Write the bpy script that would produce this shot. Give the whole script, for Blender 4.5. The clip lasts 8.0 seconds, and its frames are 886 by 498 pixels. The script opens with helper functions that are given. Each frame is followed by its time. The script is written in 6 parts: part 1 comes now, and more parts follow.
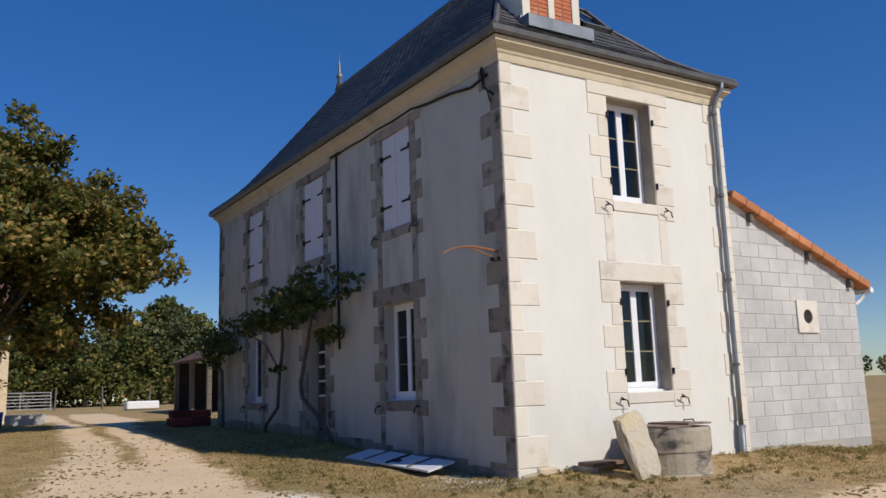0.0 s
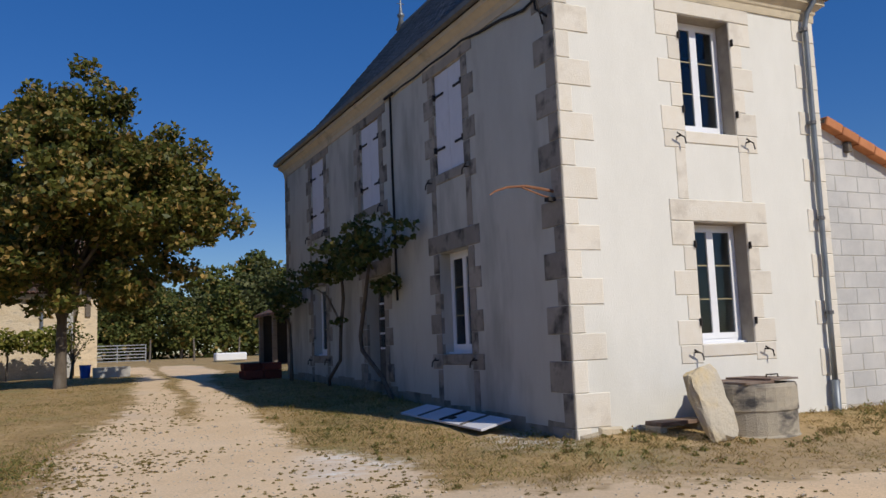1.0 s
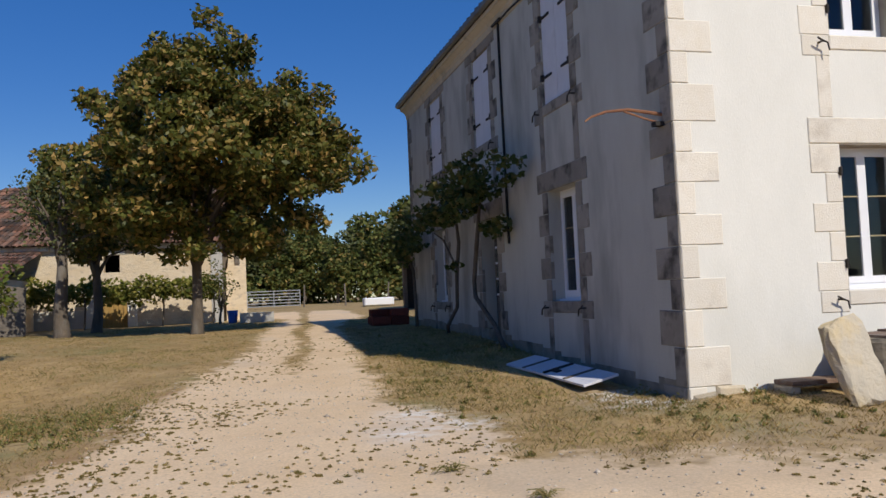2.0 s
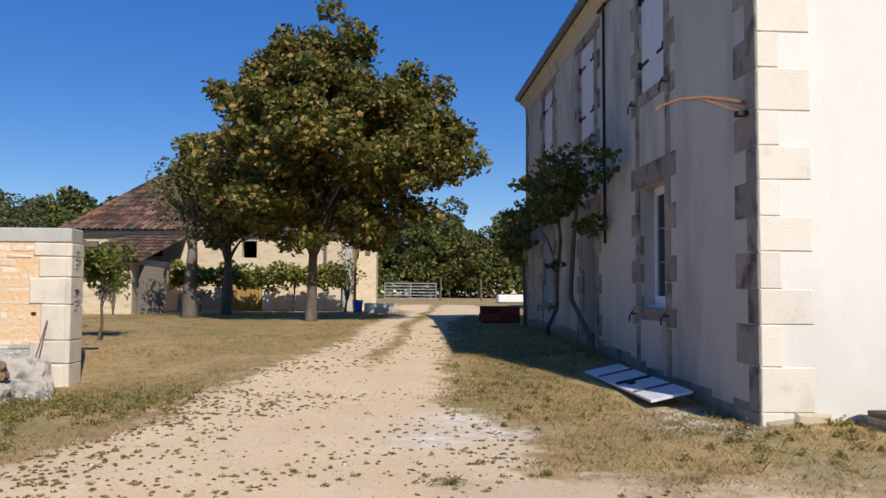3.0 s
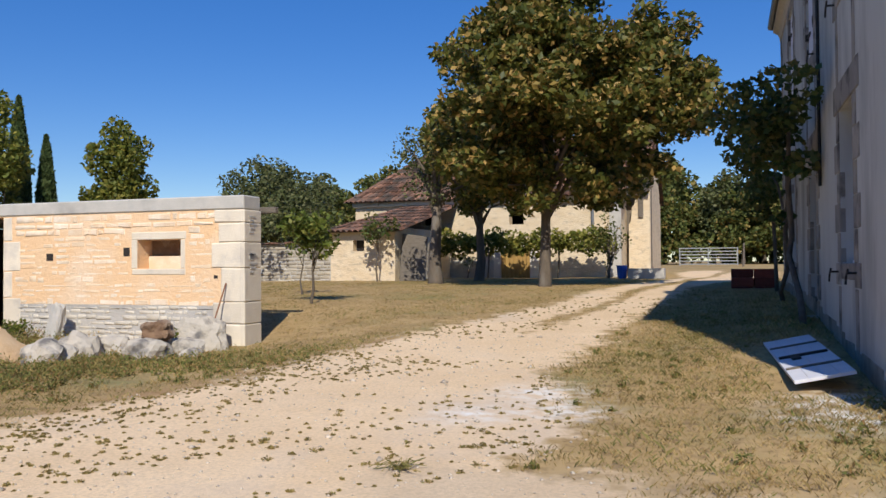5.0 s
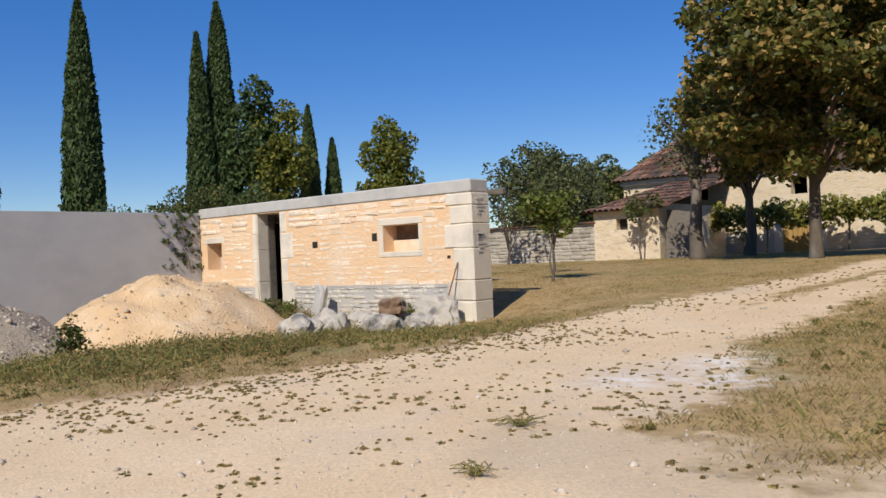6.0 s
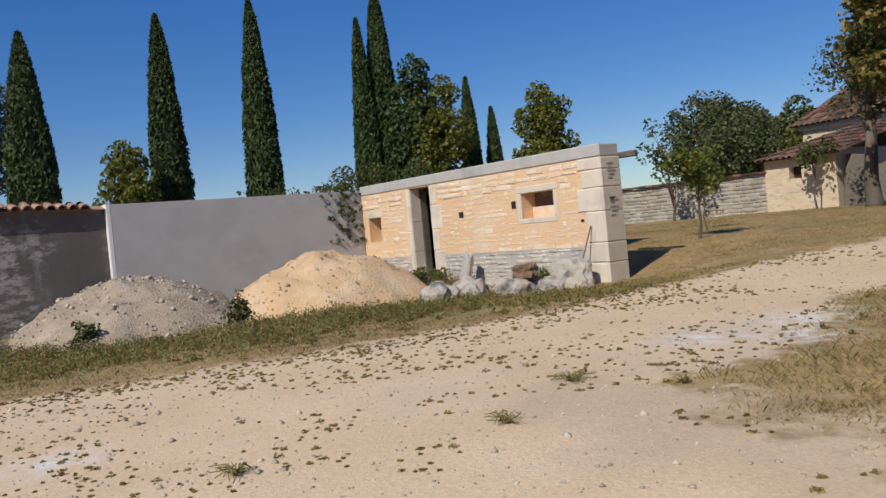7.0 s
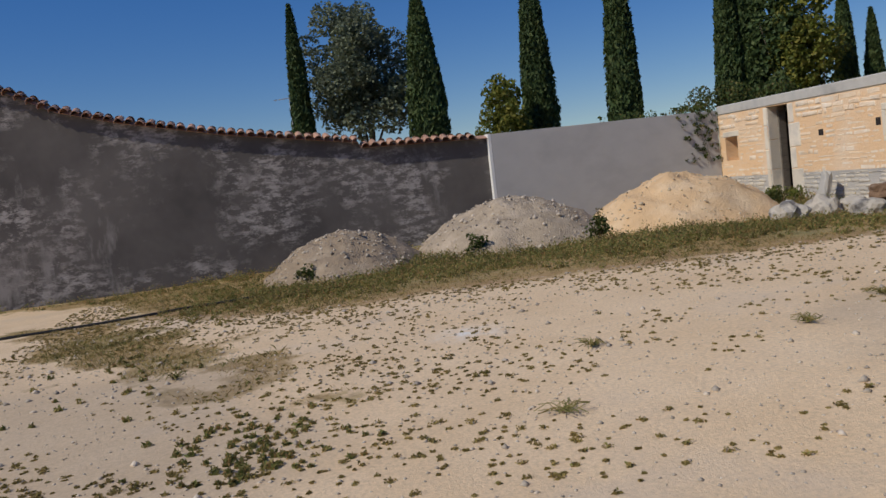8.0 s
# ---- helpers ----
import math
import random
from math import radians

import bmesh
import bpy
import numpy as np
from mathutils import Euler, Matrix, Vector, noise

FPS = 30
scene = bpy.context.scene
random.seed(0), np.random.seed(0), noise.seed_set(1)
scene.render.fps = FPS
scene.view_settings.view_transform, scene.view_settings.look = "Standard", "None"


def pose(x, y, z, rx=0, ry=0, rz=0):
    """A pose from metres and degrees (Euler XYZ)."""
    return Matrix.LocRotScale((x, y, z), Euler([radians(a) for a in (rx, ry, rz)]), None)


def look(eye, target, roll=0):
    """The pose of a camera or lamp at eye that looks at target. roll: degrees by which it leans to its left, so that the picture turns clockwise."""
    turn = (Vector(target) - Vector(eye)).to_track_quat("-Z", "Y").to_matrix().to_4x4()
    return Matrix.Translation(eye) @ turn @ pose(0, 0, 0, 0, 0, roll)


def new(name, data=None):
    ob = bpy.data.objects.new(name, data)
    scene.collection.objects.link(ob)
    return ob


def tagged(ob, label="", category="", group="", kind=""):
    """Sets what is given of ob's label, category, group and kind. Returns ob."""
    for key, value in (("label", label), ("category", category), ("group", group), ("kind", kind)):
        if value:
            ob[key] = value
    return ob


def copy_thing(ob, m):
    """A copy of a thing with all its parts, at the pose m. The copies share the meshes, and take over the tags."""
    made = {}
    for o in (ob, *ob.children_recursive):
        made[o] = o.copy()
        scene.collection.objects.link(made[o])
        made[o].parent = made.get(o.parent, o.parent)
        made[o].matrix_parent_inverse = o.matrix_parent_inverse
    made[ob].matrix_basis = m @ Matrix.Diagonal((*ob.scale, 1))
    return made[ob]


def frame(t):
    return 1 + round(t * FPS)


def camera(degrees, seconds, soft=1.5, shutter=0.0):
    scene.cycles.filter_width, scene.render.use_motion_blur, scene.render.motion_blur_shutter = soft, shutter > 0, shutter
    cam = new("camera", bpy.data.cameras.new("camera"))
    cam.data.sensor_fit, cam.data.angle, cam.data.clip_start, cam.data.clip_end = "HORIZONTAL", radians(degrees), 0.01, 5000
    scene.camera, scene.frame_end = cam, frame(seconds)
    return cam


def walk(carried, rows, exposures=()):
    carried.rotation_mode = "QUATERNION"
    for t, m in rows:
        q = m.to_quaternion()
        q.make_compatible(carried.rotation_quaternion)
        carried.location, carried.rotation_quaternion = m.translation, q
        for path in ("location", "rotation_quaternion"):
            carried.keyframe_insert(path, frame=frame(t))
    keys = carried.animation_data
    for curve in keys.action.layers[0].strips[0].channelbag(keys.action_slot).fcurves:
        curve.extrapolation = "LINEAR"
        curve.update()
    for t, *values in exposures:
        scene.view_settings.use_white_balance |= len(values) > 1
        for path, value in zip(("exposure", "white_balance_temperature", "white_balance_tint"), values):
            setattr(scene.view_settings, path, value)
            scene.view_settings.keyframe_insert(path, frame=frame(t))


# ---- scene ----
cam = camera(56.0, 8.0)
PATH = [
    (0, (0.072, -0.124, 1.74), (1.117, 1.548, 2.075), -2.0),
    (0.5, (0.579, 0.179, 1.738), (1.57, 1.891, 2.032), -2.1),
    (1, (1.06, 0.458, 1.767), (1.918, 2.251, 1.993), -2.3),
    (1.5, (1.64, 0.802, 1.779), (2.325, 2.675, 1.929), -2.9),
    (1.7, (1.881, 0.95, 1.782), (2.492, 2.851, 1.905), -2.9),
    (3, (3.435, 1.462, 1.763), (3.564, 3.455, 1.871), 0.3),
    (3.5, (4.079, 1.677, 1.768), (4.036, 3.675, 1.845), 1.1),
    (4, (4.757, 2.038, 1.768), (4.554, 4.027, 1.793), 0.0),
    (4.2, (4.992, 2.195, 1.761), (4.732, 4.178, 1.777), -0.2),
    (5.5, (6.308, 3.172, 1.512), (5.339, 4.921, 1.556), -0.9),
    (6, (6.877, 3.24, 1.471), (5.616, 4.793, 1.487), -2.5),
    (6.5, (7.295, 3.438, 1.472), (5.874, 4.846, 1.449), -4.9),
    (7, (8.01, 3.383, 1.521), (6.429, 4.608, 1.475), -5.5),
    (7.5, (8.837, 3.045, 1.594), (7.062, 3.959, 1.471), -5.3),
    (8, (9.598, 2.75, 1.68), (7.653, 3.188, 1.52), -6.7),
]
EXPOSURES = [(0.0, -0.1), (1.0, -0.22), (1.7, -0.16), (3.0, 0.18), (4.2, 0.26), (5.5, 0.24), (6.0, 0.17), (6.5, 0.02), (7.0, -0.1), (8.0, -0.4)]
walk(cam, [(t, look(eye, target, roll)) for t, eye, target, roll in PATH], EXPOSURES)
# ---- world and sun ----
AZ, EL = radians(162.5), radians(40.5)
SUN_TO = Vector((math.sin(AZ) * math.cos(EL), math.cos(AZ) * math.cos(EL), math.sin(EL)))
world = bpy.data.worlds.new("sky")
scene.world = world
world.use_nodes = True
wn = world.node_tree
sky = wn.nodes.new("ShaderNodeTexSky")
sky.sky_type = "NISHITA"
sky.sun_disc = False
sky.sun_elevation, sky.sun_rotation = EL, AZ
sky.altitude, sky.air_density, sky.dust_density, sky.ozone_density = 300, 1.0, 0.0, 3.0
deep = wn.nodes.new("ShaderNodeHueSaturation")
deep.inputs["Hue"].default_value, deep.inputs["Saturation"].default_value, deep.inputs["Value"].default_value = 0.517, 1.38, 0.96
clear = wn.nodes.new("ShaderNodeMix")
clear.data_type = "RGBA"
clear.inputs[0].default_value, clear.inputs[7].default_value = 0.3, (0.5, 1.9, 5.2, 1)
wn.links.new(sky.outputs[0], deep.inputs["Color"])
wn.links.new(deep.outputs[0], clear.inputs[6])
wn.links.new(clear.outputs[2], wn.nodes["Background"].inputs[0])
wn.nodes["Background"].inputs[1].default_value = 0.1
sun = new("sun", bpy.data.lights.new("sun", "SUN"))
sun.data.energy, sun.data.angle, sun.data.color = 4.0, radians(0.5), (1.0, 0.92, 0.80)
sun.matrix_world = look(SUN_TO * 50, (0, 0, 0))

# ---- materials ----
def nodes_of(name):
    m = bpy.data.materials.new(name)
    m.use_nodes = True
    return m, m.node_tree.nodes, m.node_tree.links, m.node_tree.nodes["Principled BSDF"]


def mixed(nt, fac, a, b, mode="MIX"):
    n = nt.nodes.new("ShaderNodeMix")
    n.data_type, n.blend_type = "RGBA", mode
    for sock, v in ((n.inputs[0], fac), (n.inputs[6], a), (n.inputs[7], b)):
        if isinstance(v, bpy.types.NodeSocket):
            nt.links.new(v, sock)
        elif isinstance(v, (int, float)):
            sock.default_value = v
        else:
            sock.default_value = (*v, 1)
    return n.outputs[2]


def grain(nt, scale, detail=4, lo=0.0, hi=1.0, stretch=(1, 1, 1), rough=0.6, coord="Object"):
    tc = nt.nodes.new("ShaderNodeTexCoord")
    mp = nt.nodes.new("ShaderNodeMapping")
    mp.inputs[3].default_value = stretch
    if coord == "World":
        geo = nt.nodes.new("ShaderNodeNewGeometry")
        nt.links.new(geo.outputs["Position"], mp.inputs[0])
    else:
        nt.links.new(tc.outputs[coord], mp.inputs[0])
    n = nt.nodes.new("ShaderNodeTexNoise")
    n.inputs["Scale"].default_value, n.inputs["Detail"].default_value, n.inputs["Roughness"].default_value = scale, detail, rough
    nt.links.new(mp.outputs[0], n.inputs["Vector"])
    r = nt.nodes.new("ShaderNodeMapRange")
    r.inputs[1].default_value, r.inputs[2].default_value = lo, hi
    nt.links.new(n.outputs[0], r.inputs[0])
    return r.outputs[0]


def surf(name, c1, c2, scale=6.0, c3=None, scale3=0.7, at3=(0.5, 0.7), stretch=(1, 1, 1), rough=0.9, bump=0.3, bscale=45.0,
         rnd=0.0, island=0.0, metal=0.0, spec=0.25, coord="World"):
    m, ns, ln, p = nodes_of(name)
    nt = m.node_tree
    col = mixed(nt, grain(nt, scale, 5, 0.3, 0.7, stretch, coord=coord), c1, c2)
    if c3:
        col = mixed(nt, grain(nt, scale3, 4, at3[0], at3[1], stretch, coord=coord), col, c3)
    if rnd or island:
        if rnd:
            src = ns.new("ShaderNodeObjectInfo").outputs["Random"]
        else:
            src = ns.new("ShaderNodeNewGeometry").outputs["Random Per Island"]
        r = ns.new("ShaderNodeMapRange")
        k = rnd or island
        r.inputs[3].default_value, r.inputs[4].default_value = 1 - k, 1 + k * 0.6
        ln.new(src, r.inputs[0])
        h = ns.new("ShaderNodeHueSaturation")
        ln.new(r.outputs[0], h.inputs["Value"])
        ln.new(col, h.inputs["Color"])
        col = h.outputs[0]
    ln.new(col, p.inputs["Base Color"])
    p.inputs["Roughness"].default_value, p.inputs["Metallic"].default_value = rough, metal
    p.inputs["Specular IOR Level"].default_value = spec
    if bump:
        b = ns.new("ShaderNodeBump")
        b.inputs["Strength"].default_value, b.inputs["Distance"].default_value = bump, 0.02
        ln.new(grain(nt, bscale, 6, 0.2, 0.8, stretch, coord=coord), b.inputs["Height"])
        ln.new(b.outputs[0], p.inputs["Normal"])
    return m


def leafy(name, colours, rough=0.6, through_light=0.25):
    """Leaf material: one colour of the ramp for each leaf."""
    m, ns, ln, p = nodes_of(name)
    nt = m.node_tree
    ramp = ns.new("ShaderNodeValToRGB")
    ramp.color_ramp.interpolation = "LINEAR"
    els = ramp.color_ramp.elements
    while len(els) < len(colours):
        els.new(0.5)
    for i, (pos, c) in enumerate(colours):
        els[i].position, els[i].color = pos, (*c, 1)
    ln.new(ns.new("ShaderNodeNewGeometry").outputs["Random Per Island"], ramp.inputs[0])
    col = mixed(nt, grain(nt, 1.3, 3, 0.35, 0.75, coord="World"), ramp.outputs[0], (0.55, 0.55, 0.5), "MULTIPLY")
    ln.new(col, p.inputs["Base Color"])
    p.inputs["Roughness"].default_value, p.inputs["Specular IOR Level"].default_value = rough, 0.3
    tr = ns.new("ShaderNodeBsdfTranslucent")
    ln.new(col, tr.inputs[0])
    mx = ns.new("ShaderNodeMixShader")
    mx.inputs[0].default_value = through_light
    ln.new(p.outputs[0], mx.inputs[1]); ln.new(tr.outputs[0], mx.inputs[2])
    ln.new(mx.outputs[0], ns["Material Output"].inputs[0])
    return m


RENDER = surf("lime_render", (0.75, 0.74, 0.685), (0.705, 0.695, 0.64), 3, (0.62, 0.61, 0.55), 0.45, (0.55, 0.8), (1, 1, 0.45), bump=0.15, bscale=60)
# Facade render: real grime, plus the facade's shade put into a darker base.
SHADERENDER = surf("grimy_shaded_render", (0.535, 0.535, 0.485), (0.47, 0.465, 0.42), 2.2, (0.31, 0.305, 0.27), 1.1, (0.5, 0.74), (1, 1, 0.35), bump=0.3, bscale=40)
# Brown window reveals, with the shade of the recess put into the stone colour.
REVEAL = surf("brown_shaded_reveal_stone", (0.42, 0.37, 0.30), (0.34, 0.30, 0.25), 5, (0.25, 0.22, 0.19), 2, (0.5, 0.7), bump=0.3)
SLABSTONE = surf("ochre_grey_slab", (0.56, 0.50, 0.39), (0.46, 0.42, 0.35), 3, (0.60, 0.48, 0.28), 1.8, (0.5, 0.68), bump=0.8, bscale=12)
LIDRUST = surf("dull_rusty_sheet", (0.17, 0.115, 0.085), (0.23, 0.16, 0.12), 9, (0.30, 0.27, 0.24), 3, (0.5, 0.7), bump=0.3)
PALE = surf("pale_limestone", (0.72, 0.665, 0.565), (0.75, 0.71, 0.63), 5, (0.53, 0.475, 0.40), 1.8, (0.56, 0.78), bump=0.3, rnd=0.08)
# Facade limestone: weathering blotches, with that side's shade darkening the base.
SHADESTONE = surf("shaded_weathered_limestone", (0.29, 0.265, 0.225), (0.37, 0.335, 0.285), 4, (0.085, 0.08, 0.07), 2.6, (0.5, 0.68), bump=0.4, rnd=0.2)
CORNICE = surf("cornice_stone", (0.60, 0.52, 0.38), (0.52, 0.45, 0.33), 4, (0.26, 0.235, 0.19), 1.2, (0.58, 0.8), bump=0.3)
DAMP = surf("damp_plinth_stain", (0.34, 0.31, 0.25), (0.24, 0.22, 0.18), 5, (0.12, 0.115, 0.09), 1.5, (0.5, 0.7), bump=0.5)
PLINTH = surf("plinth_rubble", (0.58, 0.50, 0.37), (0.46, 0.40, 0.30), 6, (0.30, 0.26, 0.2), 2, (0.55, 0.75), bump=0.6, rnd=0.2)
SLATE = surf("dark_slate", (0.060, 0.060, 0.064), (0.10, 0.10, 0.10), 8, (0.17, 0.165, 0.14), 1.4, (0.58, 0.8), rough=0.55, bump=0.3, island=0.35, spec=0.4)
ZINC = surf("zinc", (0.19, 0.21, 0.23), (0.25, 0.275, 0.30), 5, (0.15, 0.16, 0.17), 2, (0.55, 0.8), rough=0.5, bump=0.05, metal=0.6, spec=0.5)
GUTTER = surf("dark_zinc_gutter", (0.12, 0.12, 0.125), (0.18, 0.18, 0.18), 5, rough=0.5, bump=0.05, metal=0.4)
BRICK = surf("orange_brick", (0.55, 0.19, 0.09), (0.45, 0.15, 0.08), 9, (0.6, 0.3, 0.18), 3, (0.55, 0.75), bump=0.3)
PVC = surf("white_frame_paint", (0.82, 0.83, 0.85), (0.78, 0.79, 0.82), 3, rough=0.35, bump=0, spec=0.5)
SHUTTER = surf("pale_shutter_paint", (0.70, 0.71, 0.76), (0.64, 0.65, 0.70), 3, (0.55, 0.55, 0.57), 1.1, (0.6, 0.8), rough=0.6, bump=0.1)
IRON = surf("black_iron", (0.02, 0.02, 0.02), (0.045, 0.035, 0.03), 20, rough=0.6, bump=0.2)
RUST = surf("rusty_iron", (0.30, 0.14, 0.075), (0.20, 0.10, 0.06), 14, (0.40, 0.22, 0.12), 3, (0.5, 0.7), rough=0.85, bump=0.3)
CABLE = surf("black_cable", (0.015, 0.015, 0.016), (0.03, 0.03, 0.03), 8, rough=0.6, bump=0)
DARKWOOD = surf("old_grey_wood", (0.13, 0.11, 0.09), (0.2, 0.175, 0.145), 10, (0.08, 0.07, 0.06), 2, (0.55, 0.75), (1, 1, 6), bump=0.4)
DOORWOOD = surf("ochre_door_wood", (0.42, 0.27, 0.09), (0.34, 0.21, 0.07), 5, (0.25, 0.16, 0.06), 1.5, (0.55, 0.8), (3, 3, 0.6), bump=0.2)
# Near black so that interiors look unlit: their shade is in the colour.
INSIDE = surf("painted_dark_interior", (0.045, 0.042, 0.04), (0.035, 0.032, 0.03), 3, bump=0)
BLOCK = surf("concrete_block", (0.56, 0.555, 0.54), (0.49, 0.485, 0.475), 5, (0.64, 0.625, 0.595), 1.0, (0.45, 0.7), bump=0.35, bscale=80, rnd=0.07)
MORTAR = surf("block_mortar", (0.44, 0.43, 0.41), (0.37, 0.36, 0.34), 6, (0.5, 0.45, 0.36), 1.2, (0.5, 0.7), bump=0.4)
GREYRENDER = surf("new_grey_render", (0.50, 0.49, 0.475), (0.46, 0.45, 0.44), 2.0, (0.41, 0.40, 0.39), 0.5, (0.5, 0.75), (1, 1, 1.6), bump=0.12, bscale=30)
TERRA = surf("terracotta_tile", (0.27, 0.135, 0.085), (0.17, 0.095, 0.07), 5, (0.085, 0.07, 0.06), 2, (0.42, 0.62), bump=0.3, island=0.6)
TERRAPALE = surf("pale_pink_tile", (0.55, 0.33, 0.23), (0.45, 0.27, 0.19), 6, (0.33, 0.25, 0.2), 2, (0.55, 0.75), bump=0.3, rnd=0.25)
ORANGETILE = surf("new_orange_tile", (0.60, 0.26, 0.12), (0.5, 0.2, 0.09), 6, (0.62, 0.36, 0.22), 2, (0.55, 0.75), bump=0.2, rnd=0.2)
OCHREMORTAR = surf("ochre_lime_mortar", (0.78, 0.52, 0.295), (0.76, 0.545, 0.345), 2.2, (0.78, 0.63, 0.47), 0.8, (0.48, 0.7), bump=0.7, bscale=18)
GREYMORTAR = surf("grey_lime_mortar", (0.44, 0.425, 0.40), (0.50, 0.475, 0.44), 4, (0.36, 0.345, 0.32), 1.3, (0.5, 0.75), bump=0.5, bscale=25)
RUBBLE = surf("rubble_stone", (0.78, 0.62, 0.45), (0.74, 0.56, 0.38), 3, (0.84, 0.74, 0.61), 2.6, (0.42, 0.66), bump=0.5, bscale=40, rnd=0.1)
PILLARSTONE = surf("weathered_pillar_stone", (0.74, 0.67, 0.55), (0.66, 0.59, 0.48), 3, (0.47, 0.44, 0.40), 1.3, (0.52, 0.72), bump=0.35, bscale=40, rnd=0.1)
RUBBLEALL = surf("rubble_stone_joined", (0.78, 0.62, 0.45), (0.74, 0.56, 0.38), 3, (0.84, 0.74, 0.61), 2.6, (0.42, 0.66), bump=0.5, bscale=40, island=0.1)
RUBBLEGREY = surf("greyed_rubble_stone", (0.62, 0.57, 0.48), (0.54, 0.495, 0.42), 4, (0.72, 0.67, 0.58), 2, (0.5, 0.7), bump=0.6, bscale=30, island=0.15)
DRYSTONE = surf("old_dry_stone", (0.42, 0.375, 0.30), (0.33, 0.30, 0.245), 4, (0.50, 0.46, 0.38), 2, (0.5, 0.7), bump=0.6, bscale=30, island=0.25)
CONCRETE = surf("concrete_coping", (0.52, 0.50, 0.46), (0.44, 0.43, 0.40), 5, (0.34, 0.33, 0.31), 1.2, (0.52, 0.75), bump=0.3)
BARNWALL = surf("cream_barn_render", (0.60, 0.48, 0.32), (0.70, 0.60, 0.45), 1.7, (0.42, 0.36, 0.28), 3.2, (0.54, 0.72), (1, 1, 1.8), bump=0.8, bscale=9)
BARK = surf("grey_bark", (0.16, 0.13, 0.10), (0.09, 0.075, 0.06), 10, (0.24, 0.22, 0.19), 2.5, (0.55, 0.75), (1, 1, 0.3), bump=0.8, bscale=25)
SAND = surf("ochre_sand_heap", (0.71, 0.49, 0.275), (0.63, 0.43, 0.24), 5, (0.76, 0.57, 0.36), 1.5, (0.5, 0.7), bump=0.8, bscale=25)
GRAVELHEAP = surf("grey_gravel_heap", (0.47, 0.38, 0.275), (0.36, 0.29, 0.21), 9, (0.55, 0.45, 0.34), 2, (0.5, 0.7), bump=1.0, bscale=30)
BROWNHEAP = surf("brown_gravel_heap", (0.36, 0.275, 0.185), (0.27, 0.21, 0.15), 9, (0.45, 0.36, 0.26), 2, (0.5, 0.7), bump=1.0, bscale=30)
PEBBLE = surf("pebbles", (0.58, 0.50, 0.40), (0.46, 0.40, 0.33), 9, bump=0.3, island=0.35)
ROCK = surf("pale_rock", (0.53, 0.48, 0.40), (0.43, 0.395, 0.34), 4, (0.17, 0.16, 0.15), 3.2, (0.5, 0.64), bump=1.0, bscale=11)
LOGWOOD = surf("weathered_log", (0.28, 0.18, 0.11), (0.18, 0.11, 0.07), 8, (0.4, 0.33, 0.25), 3, (0.5, 0.7), bump=0.8)
BLUE = surf("blue_plastic", (0.02, 0.10, 0.5), (0.02, 0.12, 0.55), 3, rough=0.4, bump=0, spec=0.5)
GALV = surf("galvanised_steel", (0.50, 0.52, 0.53), (0.42, 0.44, 0.45), 6, rough=0.5, bump=0, metal=0.5)
# White for the grey wall's end face: its sunlight is put into the colour.
SUNLITEND = surf("sunlit_end_white", (0.80, 0.80, 0.78), (0.76, 0.76, 0.74), 4, bump=0.1)

m, ns, ln, p = nodes_of("window_glass")
p.inputs["Base Color"].default_value = (0.3, 0.33, 0.36, 1)
p.inputs["Roughness"].default_value, p.inputs["Transmission Weight"].default_value = 0.02, 1.0
p.inputs["IOR"].default_value = 1.45
GLASS = m

# old wall: thin patchy render with smeared stone showing through
m, ns, ln, p = nodes_of("patchy_old_render")
nt = m.node_tree
base = mixed(nt, grain(nt, 0.6, 4, 0.35, 0.65, coord="World"), (0.085, 0.076, 0.072), (0.145, 0.13, 0.12))
smear = grain(nt, 3.4, 8, 0.47, 0.58, (1, 1, 2.3), 0.75, coord="World")
patch = grain(nt, 0.75, 6, 0.44, 0.58, (1, 1, 0.9), coord="World")
mul = ns.new("ShaderNodeMath"); mul.operation = "MULTIPLY"
ln.new(smear, mul.inputs[0]); ln.new(patch, mul.inputs[1])
col = mixed(nt, mul.outputs[0], base, (0.38, 0.35, 0.33))
col = mixed(nt, grain(nt, 1.1, 6, 0.58, 0.70, (1, 1, 0.35), 0.7, coord="World"), col, (0.27, 0.25, 0.238))
ln.new(col, p.inputs["Base Color"])
p.inputs["Roughness"].default_value = 0.95
b = ns.new("ShaderNodeBump"); b.inputs["Strength"].default_value = 0.5
ln.new(smear, b.inputs["Height"]); ln.new(b.outputs[0], p.inputs["Normal"])
OLDWALL = m

# ground: pale crushed limestone, dry grass soil between
m, ns, ln, p = nodes_of("ground_soil_and_gravel")
nt = m.node_tree
grav = mixed(nt, grain(nt, 1.1, 5, 0.35, 0.7, coord="World"), (0.755, 0.56, 0.35), (0.83, 0.64, 0.425))
grav = mixed(nt, grain(nt, 38, 5, 0.33, 0.6, coord="World"), mixed(nt, 0.38, grav, (0.36, 0.29, 0.21)), grav)
grav = mixed(nt, grain(nt, 0.35, 4, 0.55, 0.75, coord="World"), grav, (0.60, 0.49, 0.375))
turf = mixed(nt, grain(nt, 1.6, 5, 0.35, 0.65, coord="World"), (0.36, 0.25, 0.115), (0.47, 0.335, 0.165))
turf = mixed(nt, grain(nt, 0.5, 5, 0.5, 0.72, coord="World"), turf, (0.25, 0.23, 0.10))
turf = mixed(nt, grain(nt, 9, 4, 0.5, 0.7, coord="World"), turf, (0.24, 0.165, 0.085))
at = ns.new("ShaderNodeAttribute"); at.attribute_name = "gravel"
add = ns.new("ShaderNodeMath"); add.operation = "ADD"
ln.new(at.outputs["Fac"], add.inputs[0])
